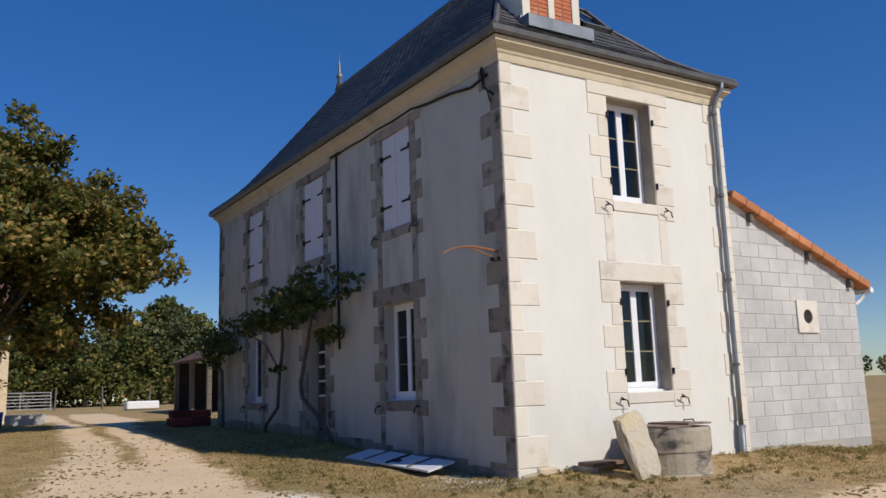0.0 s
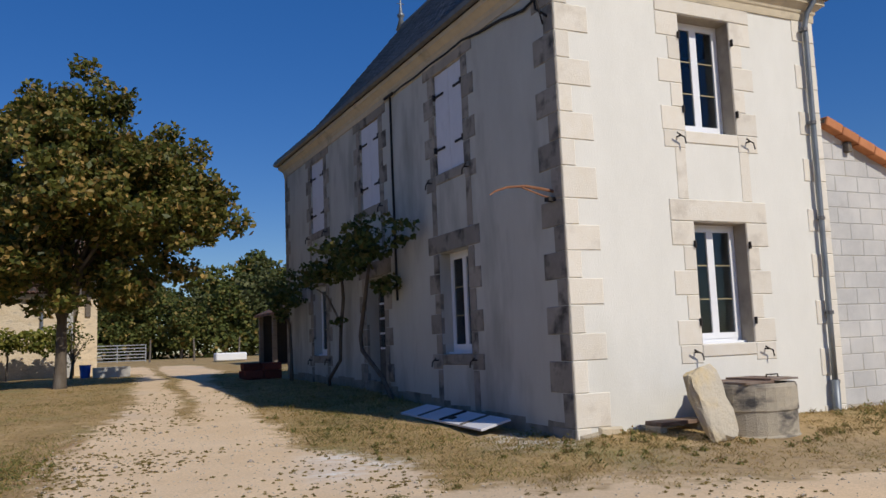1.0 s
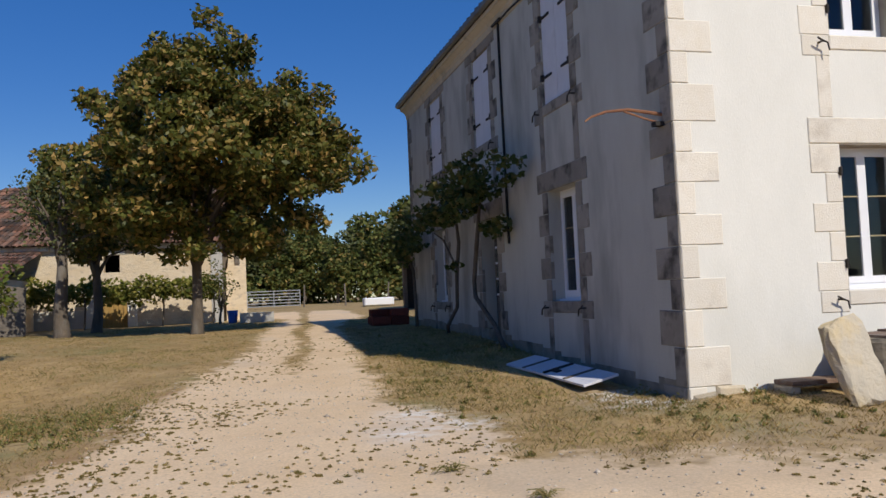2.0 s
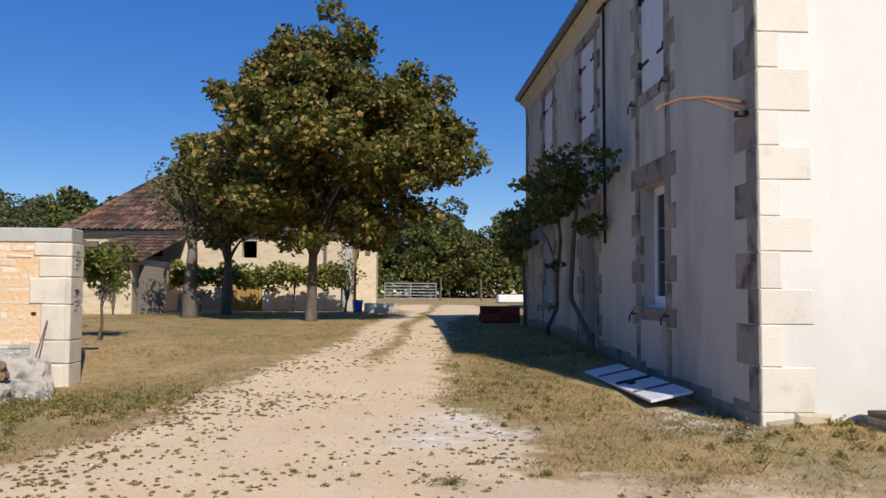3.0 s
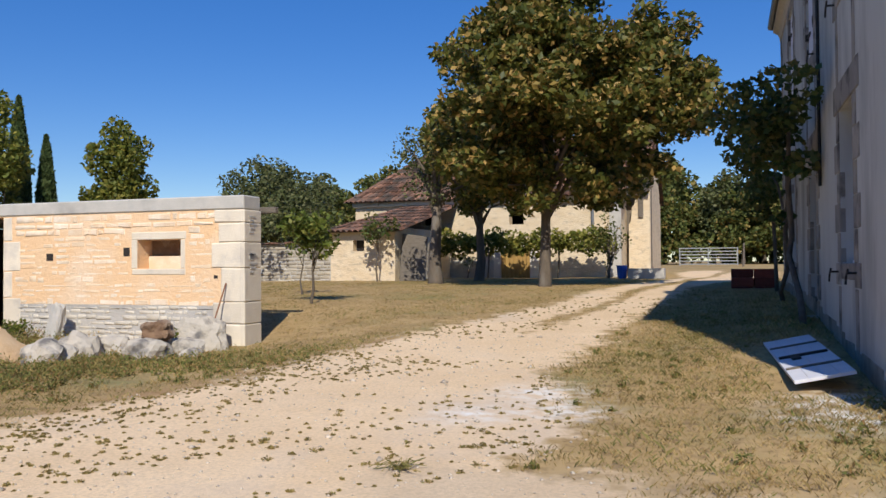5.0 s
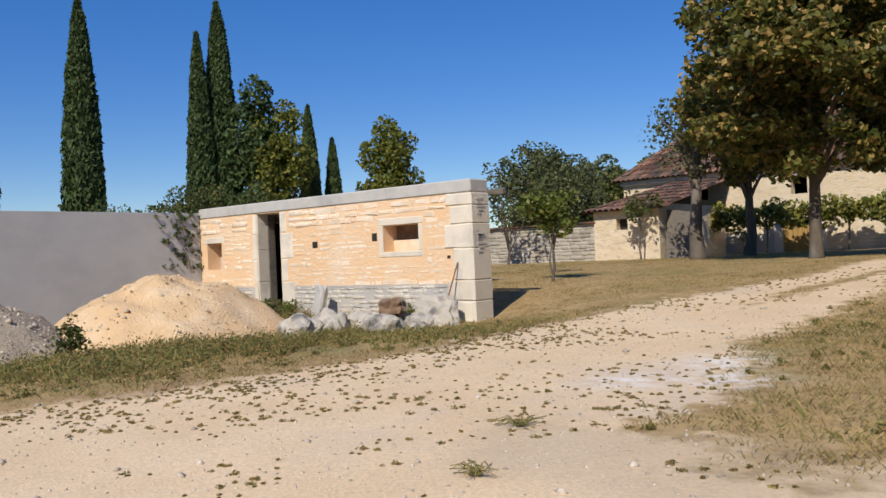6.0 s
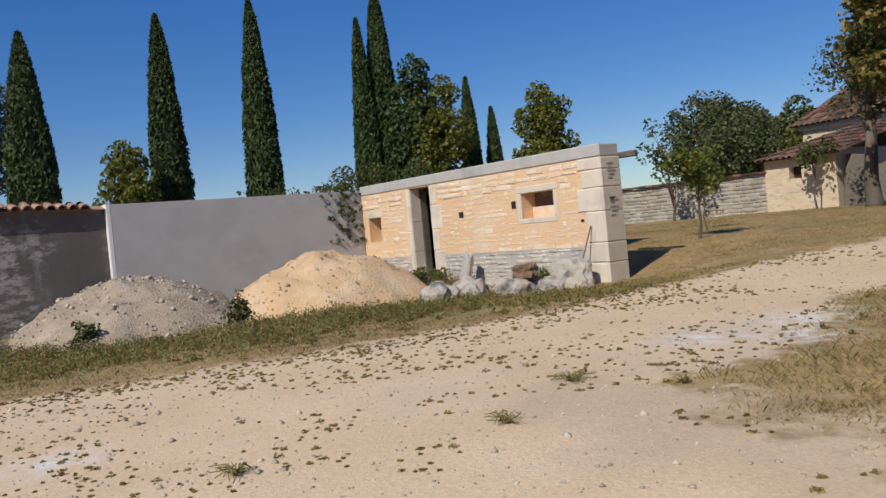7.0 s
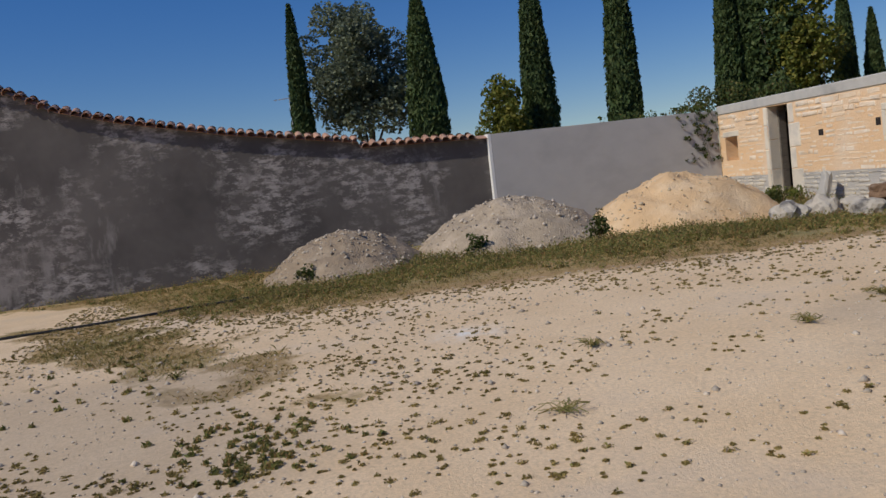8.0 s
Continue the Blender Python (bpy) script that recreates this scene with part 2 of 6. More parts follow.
wob = ns.new("ShaderNodeMath"); wob.operation = "SUBTRACT"
ln.new(grain(nt, 3.0, 6, 0.2, 0.8, coord="World"), wob.inputs[0]); wob.inputs[1].default_value = 0.5
ln.new(wob.outputs[0], add.inputs[1])
edge = ns.new("ShaderNodeMapRange"); edge.inputs[1].default_value, edge.inputs[2].default_value = 0.35, 0.65
ln.new(add.outputs[0], edge.inputs[0])
ck = ns.new("ShaderNodeAttribute"); ck.attribute_name = "chalk"
ckm = ns.new("ShaderNodeMath"); ckm.operation = "MULTIPLY"
ln.new(ck.outputs["Fac"], ckm.inputs[0]); ln.new(grain(nt, 7, 5, 0.4, 0.62, coord="World"), ckm.inputs[1])
whole = mixed(nt, edge.outputs[0], turf, grav)
dr_ = ns.new("ShaderNodeAttribute"); dr_.attribute_name = "dirt"
whole = mixed(nt, dr_.outputs["Fac"], whole, mixed(nt, grain(nt, 14, 6, 0.35, 0.65, coord="World"), (0.27, 0.225, 0.175), (0.38, 0.32, 0.25)))
rd = ns.new("ShaderNodeAttribute"); rd.attribute_name = "red_soil"
rdm = ns.new("ShaderNodeMath"); rdm.operation = "MULTIPLY"
ln.new(rd.outputs["Fac"], rdm.inputs[0]); ln.new(grain(nt, 2.2, 6, 0.36, 0.6, coord="World"), rdm.inputs[1])
whole = mixed(nt, rdm.outputs[0], whole, mixed(nt, grain(nt, 18, 5, 0.35, 0.65, coord="World"), (0.27, 0.165, 0.085), (0.40, 0.255, 0.135)))
ln.new(mixed(nt, ckm.outputs[0], whole, (0.78, 0.75, 0.70)), p.inputs["Base Color"])
p.inputs["Roughness"].default_value, p.inputs["Specular IOR Level"].default_value = 0.95, 0.15
b = ns.new("ShaderNodeBump"); b.inputs["Strength"].default_value, b.inputs["Distance"].default_value = 0.35, 0.02
ln.new(grain(nt, 55, 8, 0.2, 0.8, coord="World"), b.inputs["Height"]); ln.new(b.outputs[0], p.inputs["Normal"])
GROUND = m

CHESTNUT = leafy("chestnut_leaf", [(0.0, (0.07, 0.09, 0.02)), (0.42, (0.145, 0.16, 0.034)), (0.72, (0.24, 0.215, 0.05)), (0.87, (0.42, 0.29, 0.085)), (1.0, (0.62, 0.40, 0.14))], 0.5, 0.35)
FRESHLEAF = leafy("fresh_leaf", [(0.0, (0.09, 0.13, 0.025)), (0.5, (0.17, 0.22, 0.04)), (1.0, (0.30, 0.29, 0.07))], 0.55, 0.35)
VINEGOLD = leafy("sunlit_vine_leaf", [(0.0, (0.12, 0.15, 0.03)), (0.5, (0.24, 0.26, 0.05)), (1.0, (0.42, 0.36, 0.09))], 0.55, 0.35)
VINELEAF = leafy("vine_leaf", [(0.0, (0.05, 0.085, 0.02)), (0.6, (0.10, 0.13, 0.03)), (1.0, (0.20, 0.16, 0.05))])
CYPRESSLEAF = leafy("cypress_sprig", [(0.0, (0.038, 0.07, 0.022)), (0.6, (0.07, 0.115, 0.036)), (1.0, (0.12, 0.155, 0.05))], 0.7, 0.15)
DARKLEAF = leafy("dark_wood_leaf", [(0.0, (0.055, 0.08, 0.02)), (0.5, (0.125, 0.15, 0.035)), (0.85, (0.20, 0.195, 0.05)), (1.0, (0.32, 0.215, 0.07))], 0.7, 0.25)
GREYLEAF = leafy("grey_green_leaf", [(0.0, (0.11, 0.14, 0.085)), (0.6, (0.20, 0.24, 0.15)), (1.0, (0.33, 0.36, 0.25))], 0.6, 0.3)
OLIVELEAF = leafy("olive_green_leaf", [(0.0, (0.06, 0.08, 0.025)), (0.6, (0.12, 0.14, 0.05)), (1.0, (0.2, 0.2, 0.09))], 0.6, 0.2)
GOLDLEAF = leafy("gold_green_leaf", [(0.0, (0.09, 0.12, 0.02)), (0.5, (0.19, 0.22, 0.038)), (1.0, (0.36, 0.32, 0.07))], 0.6, 0.35)
GRASS = leafy("dry_grass", [(0.0, (0.30, 0.22, 0.085)), (0.4, (0.50, 0.36, 0.16)), (0.8, (0.66, 0.50, 0.25)), (1.0, (0.24, 0.24, 0.075))], 0.8, 0.35)
GREENGRASS = leafy("green_grass", [(0.0, (0.20, 0.21, 0.065)), (0.5, (0.31, 0.28, 0.095)), (1.0, (0.48, 0.37, 0.16))], 0.8, 0.35)
WEED = leafy("verge_weed_leaf", [(0.0, (0.16, 0.19, 0.055)), (0.45, (0.28, 0.28, 0.085)), (0.75, (0.48, 0.37, 0.15)), (1.0, (0.46, 0.27, 0.12))], 0.7, 0.4)
TUFT = leafy("small_tuft_leaf", [(0.0, (0.22, 0.18, 0.06)), (0.45, (0.34, 0.26, 0.09)), (0.8, (0.46, 0.34, 0.13)), (1.0, (0.24, 0.25, 0.075))], 0.8, 0.35)


# ---- building blocks ----
def thing(name, at=(0, 0, 0), label="", category="", group="", kind=""):
    ob = new(name)
    ob.empty_display_size = 0.2
    ob.location = at
    return tagged(ob, label, category, group, kind)


def hang(ob, parent):
    ob.parent = parent
    if parent is not None and parent.parent is None:
        ob.matrix_parent_inverse = parent.matrix_basis.inverted()


def part(name, bm, material, parent=None, label="", smooth=False):
    """Links a bmesh (in world coordinates) as one mesh object under a thing or a part."""
    me = bpy.data.meshes.new(name)
    bmesh.ops.recalc_face_normals(bm, faces=bm.faces)
    bm.to_mesh(me)
    bm.free()
    me.materials.append(material)
    if smooth:
        me.shade_smooth()
    ob = new(name, me)
    hang(ob, parent)
    if label:
        ob["label"] = label
    return ob


def raw(name, verts, faces, material, parent=None, label="", smooth=False):
    """A mesh from arrays: many small faces of one size."""
    me = bpy.data.meshes.new(name)
    verts, faces = np.asarray(verts, np.float32), np.asarray(faces, np.int32)
    k = faces.shape[1]
    me.vertices.add(len(verts)); me.loops.add(faces.size); me.polygons.add(len(faces))
    me.vertices.foreach_set("co", verts.ravel())
    me.loops.foreach_set("vertex_index", faces.ravel())
    me.polygons.foreach_set("loop_start", np.arange(0, faces.size, k, dtype=np.int32))
    me.update(calc_edges=True)
    me.materials.append(material)
    if smooth:
        me.shade_smooth()
    ob = new(name, me)
    hang(ob, parent)
    if label:
        ob["label"] = label
    return ob


def box(bm, x0, x1, y0, y1, z0, z1, bev=0.0):
    vs = [bm.verts.new((x, y, z)) for x in (x0, x1) for y in (y0, y1) for z in (z0, z1)]
    fs = [bm.faces.new([vs[i] for i in f]) for f in ((0, 1, 3, 2), (4, 6, 7, 5), (0, 4, 5, 1), (2, 3, 7, 6), (0, 2, 6, 4), (1, 5, 7, 3))]
    if bev:
        es = list({e for f in fs for e in f.edges})
        bmesh.ops.bevel(bm, geom=es, offset=bev, segments=1, affect="EDGES", profile=0.5)


def boxed(*dims, bev=0.0):
    bm = bmesh.new()
    box(bm, *dims, bev=bev)
    return bm


def tube(bm, pts, radii, n=7, cap=True):
    pts = [Vector(q) for q in pts]
    if isinstance(radii, (int, float)):
        radii = [radii] * len(pts)
    rings = []
    for i, q in enumerate(pts):
        d = (pts[min(i + 1, len(pts) - 1)] - pts[max(i - 1, 0)]).normalized()
        u = d.orthogonal().normalized() if i == 0 else (u - d * u.dot(d)).normalized()
        v = d.cross(u)
        rings.append([bm.verts.new(q + (u * math.cos(a) + v * math.sin(a)) * radii[i]) for a in [2 * math.pi * k / n for k in range(n)]])
    for a, b in zip(rings, rings[1:]):
        for k in range(n):
            bm.faces.new((a[k], a[(k + 1) % n], b[(k + 1) % n], b[k]))
    if cap:
        bm.faces.new(rings[0]); bm.faces.new(rings[-1])


def tubed(pts, radii, n=7):
    bm = bmesh.new()
    tube(bm, pts, radii, n)
    return bm


def piece(name, w, h, d, material, parent, m, rng, ch=0.012, jit=0.0, cut=None, label=""):
    """One stone, brick or block: local x along the wall, -y out of it, z up; chamfered face; cut: lower right-hand height."""
    j = lambda s=1.0: rng.uniform(-jit, jit) * s
    hr = h if cut is None else cut
    o = [(0 + j(), 0 + j()), (w + j(), 0 + j()), (w + j(), hr + j()), (0 + j(), h + j())]
    cx, cz = w / 2, (h + hr) / 4
    inn = [(x + (ch if x < cx else -ch), z + (ch if z < cz else -ch)) for x, z in o]
    vs = [(x, 0.05, z) for x, z in o] + [(x, -d + ch, z) for x, z in o] + [(x, -d + j(0.4), z) for x, z in inn]
    fs = [(8, 9, 10, 11)] + [(4 + k, 4 + (k + 1) % 4, 8 + (k + 1) % 4, 8 + k) for k in range(4)] + [(k, (k + 1) % 4, 4 + (k + 1) % 4, 4 + k) for k in range(4)]
    if parent is None:
        return [m @ Vector(v) for v in vs], fs
    me = bpy.data.meshes.new(name)
    me.from_pydata(vs, [], fs)
    me.materials.append(material)
    ob = new(name, me)
    hang(ob, parent)
    ob.matrix_basis = m
    if label:
        ob["label"] = label
    return ob


def wall_cells(bm, axis, face, back, u0, u1, z0, z1, holes):
    """A wall in solid cells round its openings. axis 'x': the wall runs along x, its faces at y = face and y = back."""
    us = sorted({u0, u1, *[q for h in holes for q in h[:2]]})
    zs = sorted({z0, z1, *[q for h in holes for q in h[2:]]})
    for a, b in zip(us, us[1:]):
        run = None
        for c, d in list(zip(zs, zs[1:])) + [(None, None)]:
            solid = c is not None and not any(h[0] <= a and b <= h[1] and h[2] <= c and d <= h[3] for h in holes)
            if solid:
                run = (run[0], d) if run else (c, d)
            if not solid and run:
                lo, hi = min(face, back), max(face, back)
                if axis == "x":
                    box(bm, a, b, lo, hi, *run)
                else:
                    box(bm, lo, hi, a, b, *run)
                run = None
    bmesh.ops.remove_doubles(bm, verts=bm.verts, dist=0.0005)


# ---- the lie of the land ----
LAND_Y = (-60, 0, 4, 9, 12, 15, 18, 24, 38, 52, 120, 400, 900)
LAND_Z = (0.0, 0.12, 0.22, 0.43, 0.55, 0.70, 0.86, 1.05, 1.07, 1.36, 1.6, 2.0, 2.2)


def gz(x, y):
    z = float(np.interp(y, LAND_Y, LAND_Z))
    if y < 60:
        z += 0.03 * noise.noise((x * 0.35, y * 0.35, 0.0)) + 0.012 * noise.noise((x * 1.7, y * 1.7, 3.0))
    rise = max(0.0, 1 - abs(x - 6.6) / 1.6) * max(0.0, min(1.0, (y - 10) / 3)) * max(0.0, min(1.0, (22 - y) / 6))
    dip = max(0.0, min(1.0, (1.5 - x) / 2.5)) * max(0.0, min(1.0, (y - 9.5) / 4)) * max(0.0, min(1.0, (17 - y) / 2.5))
    return z - 0.25 * dip + 0.14 * rise + 0.15 * max(0.0, min(1.0, 2.2 - abs(x - 10) / 2.0)) * max(0.0, 1 - abs(y - 9) / 2.0)


TRACK = [(-34, -30), (-12, -9), (-7.0, 0.0), (-2.8, 1.2), (-2.0, 2.6), (-0.6, 5.6), (0.4, 7.9), (0.9, 10), (1.2, 12.5), (2.2, 16), (2.9, 20.5), (3.5, 27), (4.4, 34), (3.4, 42), (5.5, 46), (8.0, 44),
         (7.4, 34), (5.6, 27), (4.8, 21), (4.4, 16), (4.1, 11.5), (4.9, 8.0), (7.6, 6.6), (12, 6.3), (40, 5), (40, -30)]



def gravel_at(x, y):
    """1 well inside the gravel, 0 in the grass, soft at the edge."""
    inside, best = False, 1e9
    for (ax, ay), (bx, by) in zip(TRACK, TRACK[1:] + TRACK[:1]):
        if (ay > y) != (by > y) and x < (bx - ax) * (y - ay) / (by - ay) + ax:
            inside = not inside
        ex, ey = bx - ax, by - ay
        k = max(0.0, min(1.0, ((x - ax) * ex + (y - ay) * ey) / (ex * ex + ey * ey)))
        best = min(best, math.hypot(x - ax - k * ex, y - ay - k * ey))
    s = best if inside else -best
    g = 0.5 + s / (1.1 if y < 14 else 0.8) + (0.4 if y < 14 else 0.2) * noise.noise((x * 0.5, y * 0.5, 7.0)) + 0.22 * noise.noise((x * 1.9, y * 1.9, 2.0))
    if 12 < y < 45:
        mid = 3.2 + max(0, y - 14) * 0.09
        strip = max(0.0, 1 - abs(x - mid + 0.2 * noise.noise((x, y * 0.3, 1.0))) / 0.42) * min(1.0, (y - 12) / 4)
        g = min(g, 1.1 - strip * 1.0)
    return max(0.0, min(1.0, g))


def turfless(x, y):
    """Gravel share, with a worn grassy patch in the yard."""
    u, w = (x + 1.2) * 0.9 + (y - 0.9) * 0.43, -(x + 1.2) * 0.43 + (y - 0.9) * 0.9
    k = 1 - math.hypot(u / 4.4, w / 1.0) + 0.8 * noise.noise((x * 1.3, y * 1.3, 2.0))
    return min(gravel_at(x, y), 1 - 0.9 * max(0.0, min(1.0, k * 1.6 + 0.25)))


def spaced(lo, hi, step, far):
    inner = list(np.arange(lo, hi + 1e-6, step))
    out, s, v = [], step, hi
    while v < far:
        s *= 1.28
        v += s
        out.append(v)
    low, s, v = [], step, lo
    while v > -far:
        s *= 1.28
        v -= s
        low.append(v)
    return low[::-1] + inner + out


gx, gy = spaced(-12, 17, 0.22, 900), spaced(-4, 32, 0.22, 900)
gv = [(x, y, gz(x, y)) for y in gy for x in gx]
nx = len(gx)
gf = [(j * nx + i, j * nx + i + 1, (j + 1) * nx + i + 1, (j + 1) * nx + i) for j in range(len(gy) - 1) for i in range(nx - 1)]
ground = raw("ground", gv, gf, GROUND, smooth=True)
tagged(ground, "pale limestone gravel track and yard with dry yellow grass", "ground", kind="structure")
att = ground.data.attributes.new("gravel", "FLOAT", "POINT")
att.data.foreach_set("value", [turfless(x, y) if -40 < x < 45 and -35 < y < 50 else 0.0 for x, y, z in gv])

CHALK = [(4.2, 10.2, 0.5), (3.85, 9.2, 0.4), (4.5, 9.5, 0.45), (6.6, 9.5, 0.6), (6.55, 10.1, 0.5), (2.1, 4.6, 0.35)]
att = ground.data.attributes.new("chalk", "FLOAT", "POINT")
att.data.foreach_set("value", [max([0.0] + [1.2 - math.hypot(x - a, y - b) / r for a, b, r in CHALK]) if -6 < x < 9 and 0 < y < 12 else 0.0 for x, y, z in gv])
att = ground.data.attributes.new("red_soil", "FLOAT", "POINT")
att.data.foreach_set("value", [max(0.0, 0.9 - abs(gravel_at(x, y) - 0.36) / 0.4) if -5 < x < 1.8 and 1 < y < 13.5 else 0.0 for x, y, z in gv])
# trodden grey soil in the yard corner and bare brown soil at the verge
att = ground.data.attributes.new("dirt", "FLOAT", "POINT")
att.data.foreach_set("value", [max(0.0, min(0.4, 1.1 - math.hypot((x - 3.0) / 3.2, (y - 0.6) / 2.2) + 0.6 * noise.noise((x * 0.6, y * 0.6, 8.0)))) if -3 < x < 9 and -4 < y < 5 else
                               max(0.0, min(0.3, 0.9 - math.hypot((x - 7.5) / 4.5, (y - 7.2) / 1.3) + 0.7 * noise.noise((x * 0.9, y * 0.9, 8.0)))) if y < 9 else 0.0 for x, y, z in gv])

# ---- the house ----
HX0, HX1, HY0, HY1, WALLTOP = 6.96, 11.72, 9.19, 22.7, 6.72
TH = 0.5
house = thing("house", (9.37, 15.9, 0.4), "two-storey stone house with white render, quoins and hipped slate roof", "house")
UP_Z, LO_Z = (4.58, 6.3), (1.6, 3.26)
FACADE_W = [(11.88, 12.94), (15.55, 16.62), (19.2, 20.25)]
G_U, G_L = (9.03, 9.98, 4.57, 6.26), (9.06, 10.02, 1.62, 3.3)
DOOR = (15.5, 16.5, 0.55, 3.15)
bm = bmesh.new()
wall_cells(bm, "y", HX0, HX0 + TH, HY0 + TH, HY1, 0.1, WALLTOP,
           [(a, b, *UP_Z) for a, b in FACADE_W] + [(FACADE_W[0][0], FACADE_W[0][1], *LO_Z), (FACADE_W[2][0], FACADE_W[2][1], *LO_Z), DOOR])
facade = part("facade_wall", bm, SHADERENDER, house, "grimy off-white rendered long facade, its shade in the colour")
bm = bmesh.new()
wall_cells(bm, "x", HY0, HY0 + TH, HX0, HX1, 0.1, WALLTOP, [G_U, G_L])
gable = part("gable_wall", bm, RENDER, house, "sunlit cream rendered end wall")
# Corner strip repeats the facade's shade-darkened render.
part("corner_render", boxed(HX0 - 0.004, HX0 + 0.0, HY0 + 0.001, HY0 + TH, 0.4, 6.58), SHADERENDER, facade)
part("back_wall", boxed(HX1 - TH, HX1, HY0 + TH, HY1, 0.1, WALLTOP), RENDER, house)
part("far_wall", boxed(HX0 + TH, HX1 - TH, HY1 - TH, HY1, 0.1, WALLTOP), RENDER, house)
# Unseen floors and partition, coloured near black to keep the windows dark.
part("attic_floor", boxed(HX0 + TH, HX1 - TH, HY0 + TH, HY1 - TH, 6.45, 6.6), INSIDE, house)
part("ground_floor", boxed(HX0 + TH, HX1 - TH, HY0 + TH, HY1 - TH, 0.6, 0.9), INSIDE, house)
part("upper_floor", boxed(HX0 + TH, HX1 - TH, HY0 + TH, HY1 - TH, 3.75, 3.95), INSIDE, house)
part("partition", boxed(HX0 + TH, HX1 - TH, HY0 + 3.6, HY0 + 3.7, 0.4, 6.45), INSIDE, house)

FACE_G = lambda x, z: pose(x, HY0, z)                      # a stone on the end wall, left lower corner
FACE_F = lambda y, z: pose(HX0, y, z, 0, 0, -90)           # a stone on the facade: x runs towards -y
rng = random.Random(5)
zq = [0.50, 0.66, 1.09, 1.49, 1.83, 2.19, 2.53, 2.88, 3.21, 3.55, 3.97, 4.32, 4.68, 5.04, 5.40, 5.77, 6.14, 6.48, 6.66]
for i, (a, b) in enumerate(zip(zq, zq[1:])):
    long_g = i % 2 == 1
    w = 0.52 if long_g else 0.21
    piece("quoin_stone", w, b - a - 0.008, 0.014, PALE, gable, FACE_G(HX0, a), rng, 0.008, 0.003)
    # The facade face of the corner takes the shade-darkened stone.
    w = 0.24 if long_g else 0.52
    piece("quoin_stone", w, b - a - 0.008, 0.016, SHADESTONE, facade, FACE_F(HY0 + w, a), rng, 0.008, 0.004)
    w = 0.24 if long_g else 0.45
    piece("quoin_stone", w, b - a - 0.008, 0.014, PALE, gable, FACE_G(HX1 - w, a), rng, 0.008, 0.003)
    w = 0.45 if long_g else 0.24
    piece("quoin_stone", w, b - a - 0.008, 0.016, SHADESTONE, facade, FACE_F(HY1, a), rng, 0.008, 0.004)


def surround(wall, at, mat, u0, u1, z0, z1, flip, sill=True, side=0.21):
    """Dressed stones round an opening: jambs of long and short blocks, a lintel and a sill. at(u, z, w) gives the pose."""
    n = max(3, round((z1 - z0) / 0.34))
    h = (z1 - z0) / n
    for k in range(n):
        w = side + (0.19 if k % 2 == flip else 0.0)
        piece("jamb_stone", w, h - 0.008, 0.012, mat, wall, at(u0 - w, z0 + k * h, w), rng, 0.008, 0.003)
        w = side + (0.19 if k % 2 == flip else 0.0)
        piece("jamb_stone", w, h - 0.008, 0.012, mat, wall, at(u1, z0 + k * h, w), rng, 0.008, 0.003)
    w = u1 - u0 + 2 * side + 0.38
    piece("lintel", w, 0.30, 0.016, mat, wall, at(u0 - side - 0.19, z1, w), rng, 0.01, 0.003)
    if sill:
        w = u1 - u0 + 0.02
        piece("sill_stone", w, 0.17, 0.018, mat, wall, at(u0 - 0.01, z0 - 0.172, w), rng, 0.012, 0.002)
        for u in (u0 - side - 0.17, u1 + 0.01):
            piece("jamb_stone", side + 0.16, 0.24, 0.012, mat, wall, at(u, z0 - 0.246, side + 0.16), rng, 0.008, 0.003)


def strips(wall, at, mat, u0, u1, za, zb):
    for u in (u0 - 0.2, u1 + 0.02):
        piece("stone_strip", 0.18, zb - za, 0.008, mat, wall, at(u, za, 0.18), rng, 0.006, 0.002)


at_g = lambda u, z, w: FACE_G(u, z)
at_f = lambda u, z, w: FACE_F(u + w, z)
surround(gable, at_g, PALE, *G_U, 0)
surround(gable, at_g, PALE, *G_L, 0)
strips(gable, at_g, PALE, G_U[0], G_U[1], 3.61, 4.32)
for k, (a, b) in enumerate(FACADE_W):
    surround(facade, at_f, SHADESTONE, a, b, *UP_Z, 1)
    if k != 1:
        surround(facade, at_f, SHADESTONE, a, b, *LO_Z, 1)
        strips(facade, at_f, SHADESTONE, a, b, 0.62, 1.34)
        strips(facade, at_f, SHADESTONE, a, b, 3.57, 4.33)
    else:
        surround(facade, at_f, SHADESTONE, DOOR[0], DOOR[1], 0.75, DOOR[3], 1, False)
        strips(facade, at_f, SHADESTONE, a, b, 3.46, 4.33)
# rough plinth along the end wall and damp foot of the facade
x = HX0 + 0.02
while x < HX1 - 0.05:
    w = rng.uniform(0.2, 0.5)
    w = min(w, HX1 - x)
    if not 7.95 < x < 8.5:
        piece("plinth_stone", w - 0.02, rng.uniform(0.22, 0.34), rng.uniform(0.02, 0.06), PLINTH, gable, FACE_G(x, 0.32), rng, 0.03, 0.02)
    x += w
y = HY0 + 0.02
while y < HY1 - 0.1:
    w = min(rng.uniform(0.3, 0.7), HY1 - y)
    g = gz(6.8, y)
    piece("damp_foot_stone", w - 0.005, g + rng.uniform(0.12, 0.22) - 0.2, 0.006, DAMP, facade, FACE_F(y + w, 0.2), rng, 0.005, 0.01)
    y += w


def swept_cornice(bm, prof):
    """A moulding carried round the eaves; prof: (overhang, z) pairs."""
    rings = []
    for o, z in prof:
        rings.append([bm.verts.new(q) for q in ((HX0 - o, HY0 - o, z), (HX1 + o, HY0 - o, z), (HX1 + o, HY1 + o, z), (HX0 - o, HY1 + o, z))])
    for a, b in zip(rings, rings[1:]):
        for k in range(4):
            bm.faces.new((a[k], a[(k + 1) % 4], b[(k + 1) % 4], b[k]))


